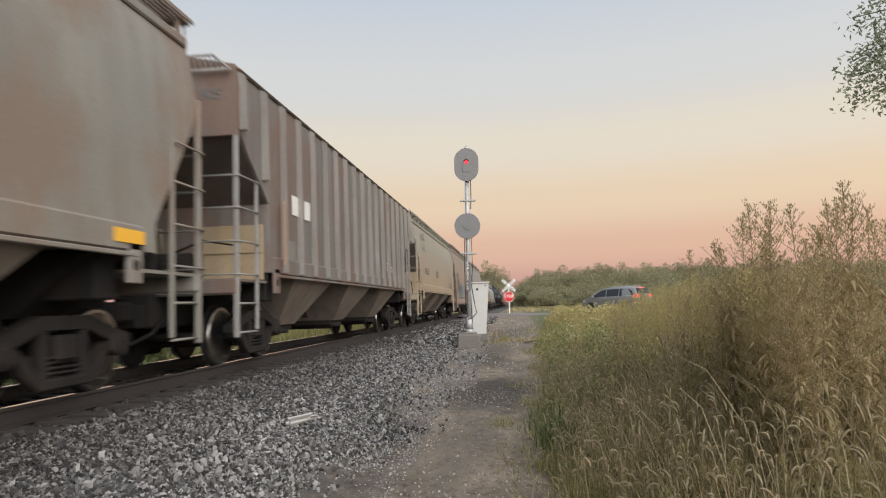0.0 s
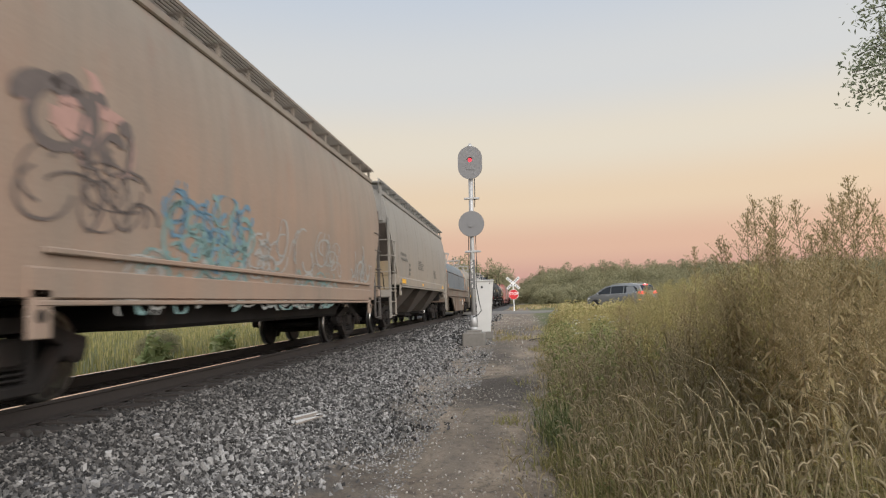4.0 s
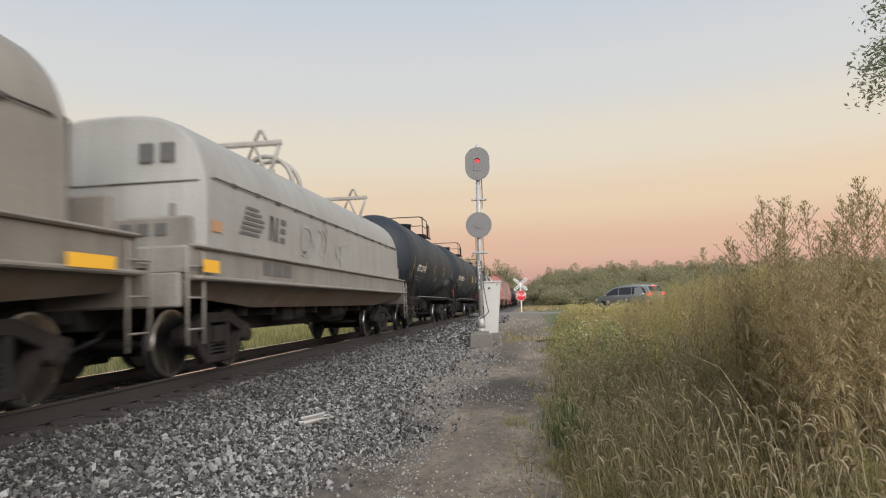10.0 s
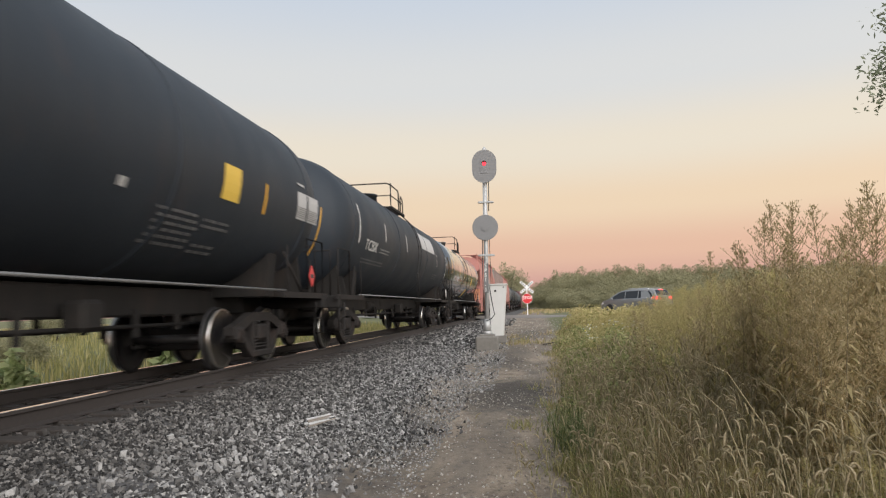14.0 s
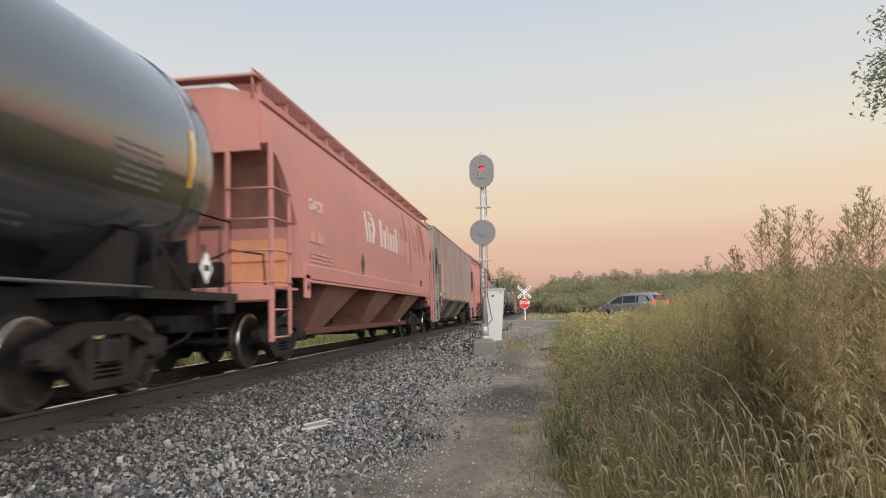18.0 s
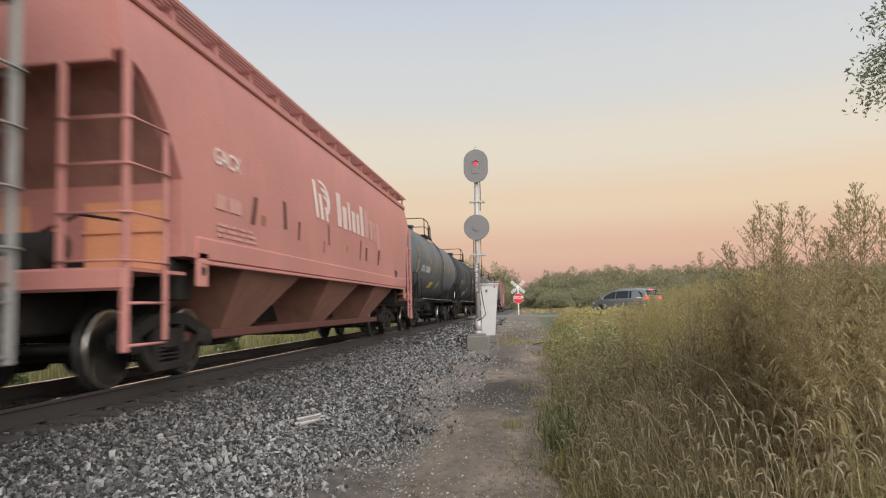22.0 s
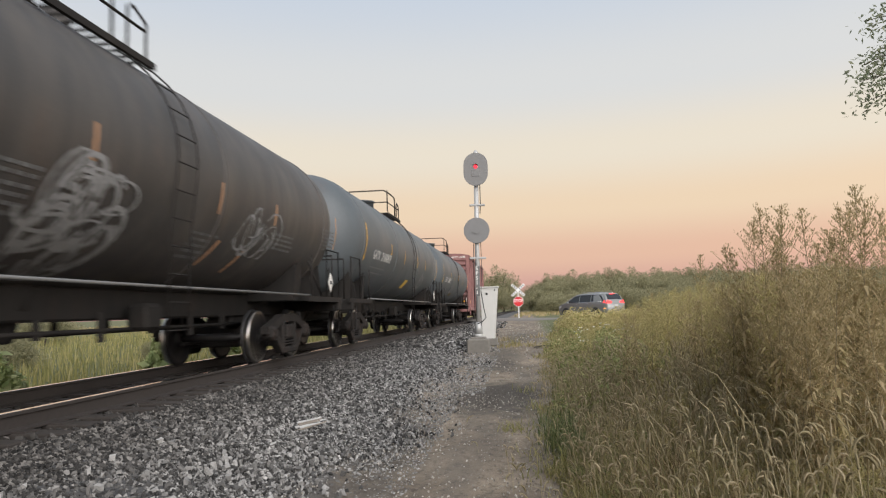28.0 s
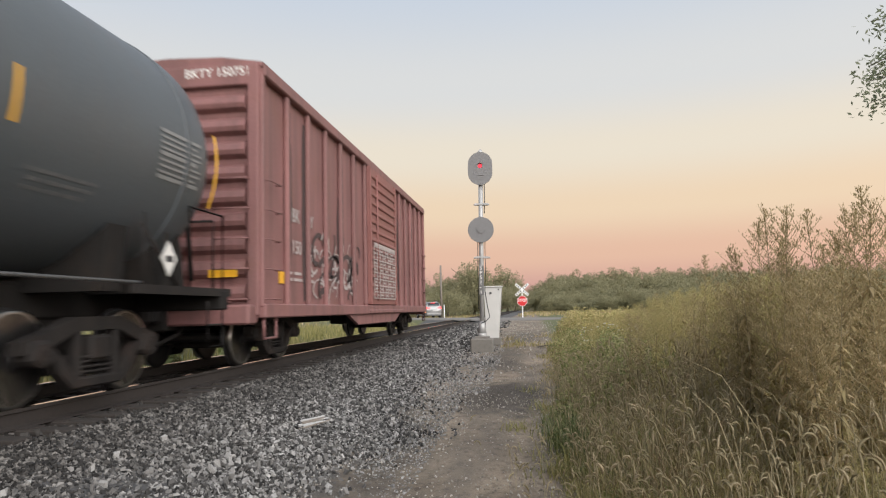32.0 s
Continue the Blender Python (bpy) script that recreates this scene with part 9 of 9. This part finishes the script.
def ballast(name, n, x0, x1, y0, y1, size, seed, edge=True, bias=1.0, label="loose grey crushed-stone ballast beside the rails", mat=None):
    rng = np.random.default_rng(seed)
    shapes, tris = stone_shapes(3)
    x = x0 + (x1 - x0) * rng.random(n)
    y = y0 + (y1 - y0) * rng.random(n) ** bias
    keep = np.ones(n, bool)
    if edge:
        lim = np.interp(y, [5, 7, 9.7, 12.8, 17, 20], [-2.16, -2.14, -2.08, -2.05, -1.98, -1.84]) + 0.2 * np.sin(y * 0.9) + 0.2 * np.sin(y * 2.3 + 1) + 0.12 * rng.normal(size=n) + 0.20 * rng.exponential(size=n) - 0.16
        keep = (x < lim) | (rng.random(n) < 0.012)
        x0_, y0_ = x[keep], y[keep]
        x, y = x0_, y0_
        n = len(x)
    q = rng.normal(size=(n, 4))
    q /= np.linalg.norm(q, axis=1)[:, None]
    w, i, j, k = q.T
    R = np.stack([1 - 2 * (j * j + k * k), 2 * (i * j - k * w), 2 * (i * k + j * w), 2 * (i * j + k * w), 1 - 2 * (i * i + k * k), 2 * (j * k - i * w), 2 * (i * k - j * w), 2 * (j * k + i * w), 1 - 2 * (i * i + j * j)], 1).reshape(n, 3, 3)
    s = size * rng.uniform(0.55, 1.35, n)
    z = np.array([ground_z(float(a), float(b)) for a, b in zip(x, y)]) + s * rng.uniform(-0.1, 0.75, n)
    sh = np.array(shapes)[rng.integers(0, len(shapes), n)]
    v = np.einsum("nij,nkj->nki", R, sh) * s[:, None, None] + np.stack([x, y, z], 1)[:, None, :]
    f = (np.arange(n) * len(shapes[0]))[:, None, None] + tris[None]
    tagged(new(name, array_mesh(name, v.reshape(-1, 3), f.reshape(-1, 3), mat or M_STONE)), label, "ballast", kind="stuff")


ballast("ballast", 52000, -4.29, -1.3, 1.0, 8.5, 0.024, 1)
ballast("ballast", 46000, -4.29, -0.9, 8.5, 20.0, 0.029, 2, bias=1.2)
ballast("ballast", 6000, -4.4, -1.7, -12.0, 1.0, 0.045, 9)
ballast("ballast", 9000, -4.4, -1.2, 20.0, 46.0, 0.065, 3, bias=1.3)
ballast("ballast", 5000, -6.9, -4.2, 1.0, 14.0, 0.036, 4, False, label="crushed stone between the ties", mat=M_TRACKSTONE)
ballast("ballast", 3000, -6.9, -4.2, 14.0, 40.0, 0.045, 5, False, label="crushed stone between the ties", mat=M_TRACKSTONE)
ballast("ballast", 3500, -8.8, -6.8, 0.0, 30.0, 0.05, 6, False, label="crushed stone beyond the rails")
ballast("trail_gravel", 5200, -2.3, 0.5, 4.5, 14.0, 0.012, 7, False, label="scattered small gravel on the dirt trail", mat=M_PEBBLE)
ballast("trail_gravel", 1300, -1.4, 1.2, 14.0, 42.0, 0.024, 8, False, label="scattered gravel on the trail", mat=M_PEBBLE)


ballast("ballast_fines", 9000, -2.75, -1.15, 4.8, 12.0, 0.013, 51, False, bias=1.2, label="fine grey stone spilled onto the dirt", mat=M_FINES)
ballast("ballast_fines", 6000, -2.6, -0.8, 12.0, 22.0, 0.018, 52, False, bias=1.2, label="fine grey stone spilled onto the dirt", mat=M_FINES)


def loose_stones():
    """Three hundred single stones nearest the path's edge."""
    rng = np.random.default_rng(44)
    shapes, tris = stone_shapes(9, 10)
    datas = [array_mesh("stone", s, tris, M_STONE_ONE) for s in shapes]
    bed = thing("loose_ballast", None, None, "loose crushed stones along the edge of the trail", "ballast", kind="structure")
    for i in range(300):
        x, y = float(rng.uniform(-3.6, -1.7)), float(rng.uniform(3.6, 7.5))
        ob = part("stone", datas[i % 10], None, bed)
        s = float(rng.uniform(0.026, 0.046))
        ob.location = (x, y, ground_z(x, y) + s * 0.9)
        ob.scale = (s, s, s)
        ob.rotation_euler = tuple(rng.uniform(0, 6.28, 3))


loose_stones()


def scrap():
    o = thing("splintered_board", None, None, "bleached splintered piece of wood on the ballast", "litter")
    rng = random.Random(6)
    for k in range(8):
        a, l = rng.uniform(-0.16, 0.16), rng.uniform(0.24, 0.46)
        m = Mesh()
        m.add([(-l / 2, -0.012, 0), (l / 2, -0.004, 0.01), (l / 2, 0.006, 0.012), (-l / 2, 0.014, 0), (-l / 2, -0.010, 0.016), (l / 2, -0.002, 0.018), (l / 2, 0.004, 0.02), (-l / 2, 0.012, 0.018)],
              [(0, 1, 2, 3), (4, 5, 6, 7), (0, 1, 5, 4), (1, 2, 6, 5), (2, 3, 7, 6), (3, 0, 4, 7)])
        sl = part("splinter", m, M_POLEWOOD if k % 3 == 0 else M_PATCH, o)
        sl.location, sl.rotation_euler = (rng.uniform(-0.05, 0.05), (k - 3.5) * 0.022, rng.uniform(0, 0.03)), (0, rng.uniform(-0.06, 0.06), a)
    o.location, o.rotation_euler = (-2.62, 8.05, ground_z(-2.62, 8.05) + 0.05), (0.18, -0.05, 0.75)
    b = Mesh().tube([(0, 0, 0), (0.3, 0.1, 0.05), (0.55, 0.0, 0.02), (0.9, -0.15, 0.08)], [0.02, 0.018, 0.012, 0.006], 6)
    s = thing("fallen_stick", b, M_BARK, "dry fallen stick on the trail", "stick")
    s.location = (0.15, 20.5, ground_z(0.15, 20.5) + 0.03)


scrap()

# ---- what moves: the train rolls by at an even speed; the van pulls away over the crossing ----


def motions():
    for k, car in enumerate(TRAIN):
        mid = (rolled(GAPS[k]) + rolled(GAPS[k + 1])) / 2
        walk(car, [(t, pose(XT, 12 + mid - rolled(t), ZR)) for t in range(0, 33, 2)])
    lead = ALL_WHEELSETS[0]
    step = 0.055
    n = int(32.0 / step) + 1
    rows = [(32.0 * i / n, pose(0, 0, 0, math.degrees(rolled(32.0 * i / n) / WHEEL_R) % 360)) for i in range(n + 1)]
    walk(lead, rows)
    for w in ALL_WHEELSETS[1:]:
        w.rotation_mode = "QUATERNION"
        keys = w.animation_data_create()
        keys.action, keys.action_slot = lead.animation_data.action, lead.animation_data.action_slot
    way = [(0.0, 6.95, 50.4, 43), (26.2, 6.95, 50.4, 43), (26.8, 6.55, 50.6, 43), (27.5, 5.62, 51.0, 42), (27.8, 5.02, 51.2, 41), (28.1, 4.25, 51.35, 39), (28.4, 3.42, 51.6, 37), (28.7, 2.62, 51.9, 35), (29.0, 1.74, 52.5, 33), (29.4, 0.42, 54.0, 32),
           (29.8, -0.95, 56.0, 31), (30.2, -2.35, 58.5, 30), (30.6, -4.05, 61.4, 28), (31.0, -5.95, 65.0, 25), (31.4, -7.85, 69.2, 23), (31.7, -9.6, 73.2, 22), (32.0, -11.6, 78.0, 22)]
    rows = [(t, pose(x, y, road_z(x, y) + 0.02, 0, 0, turn)) for t, x, y, turn in way]
    walk(VAN, rows)


motions()
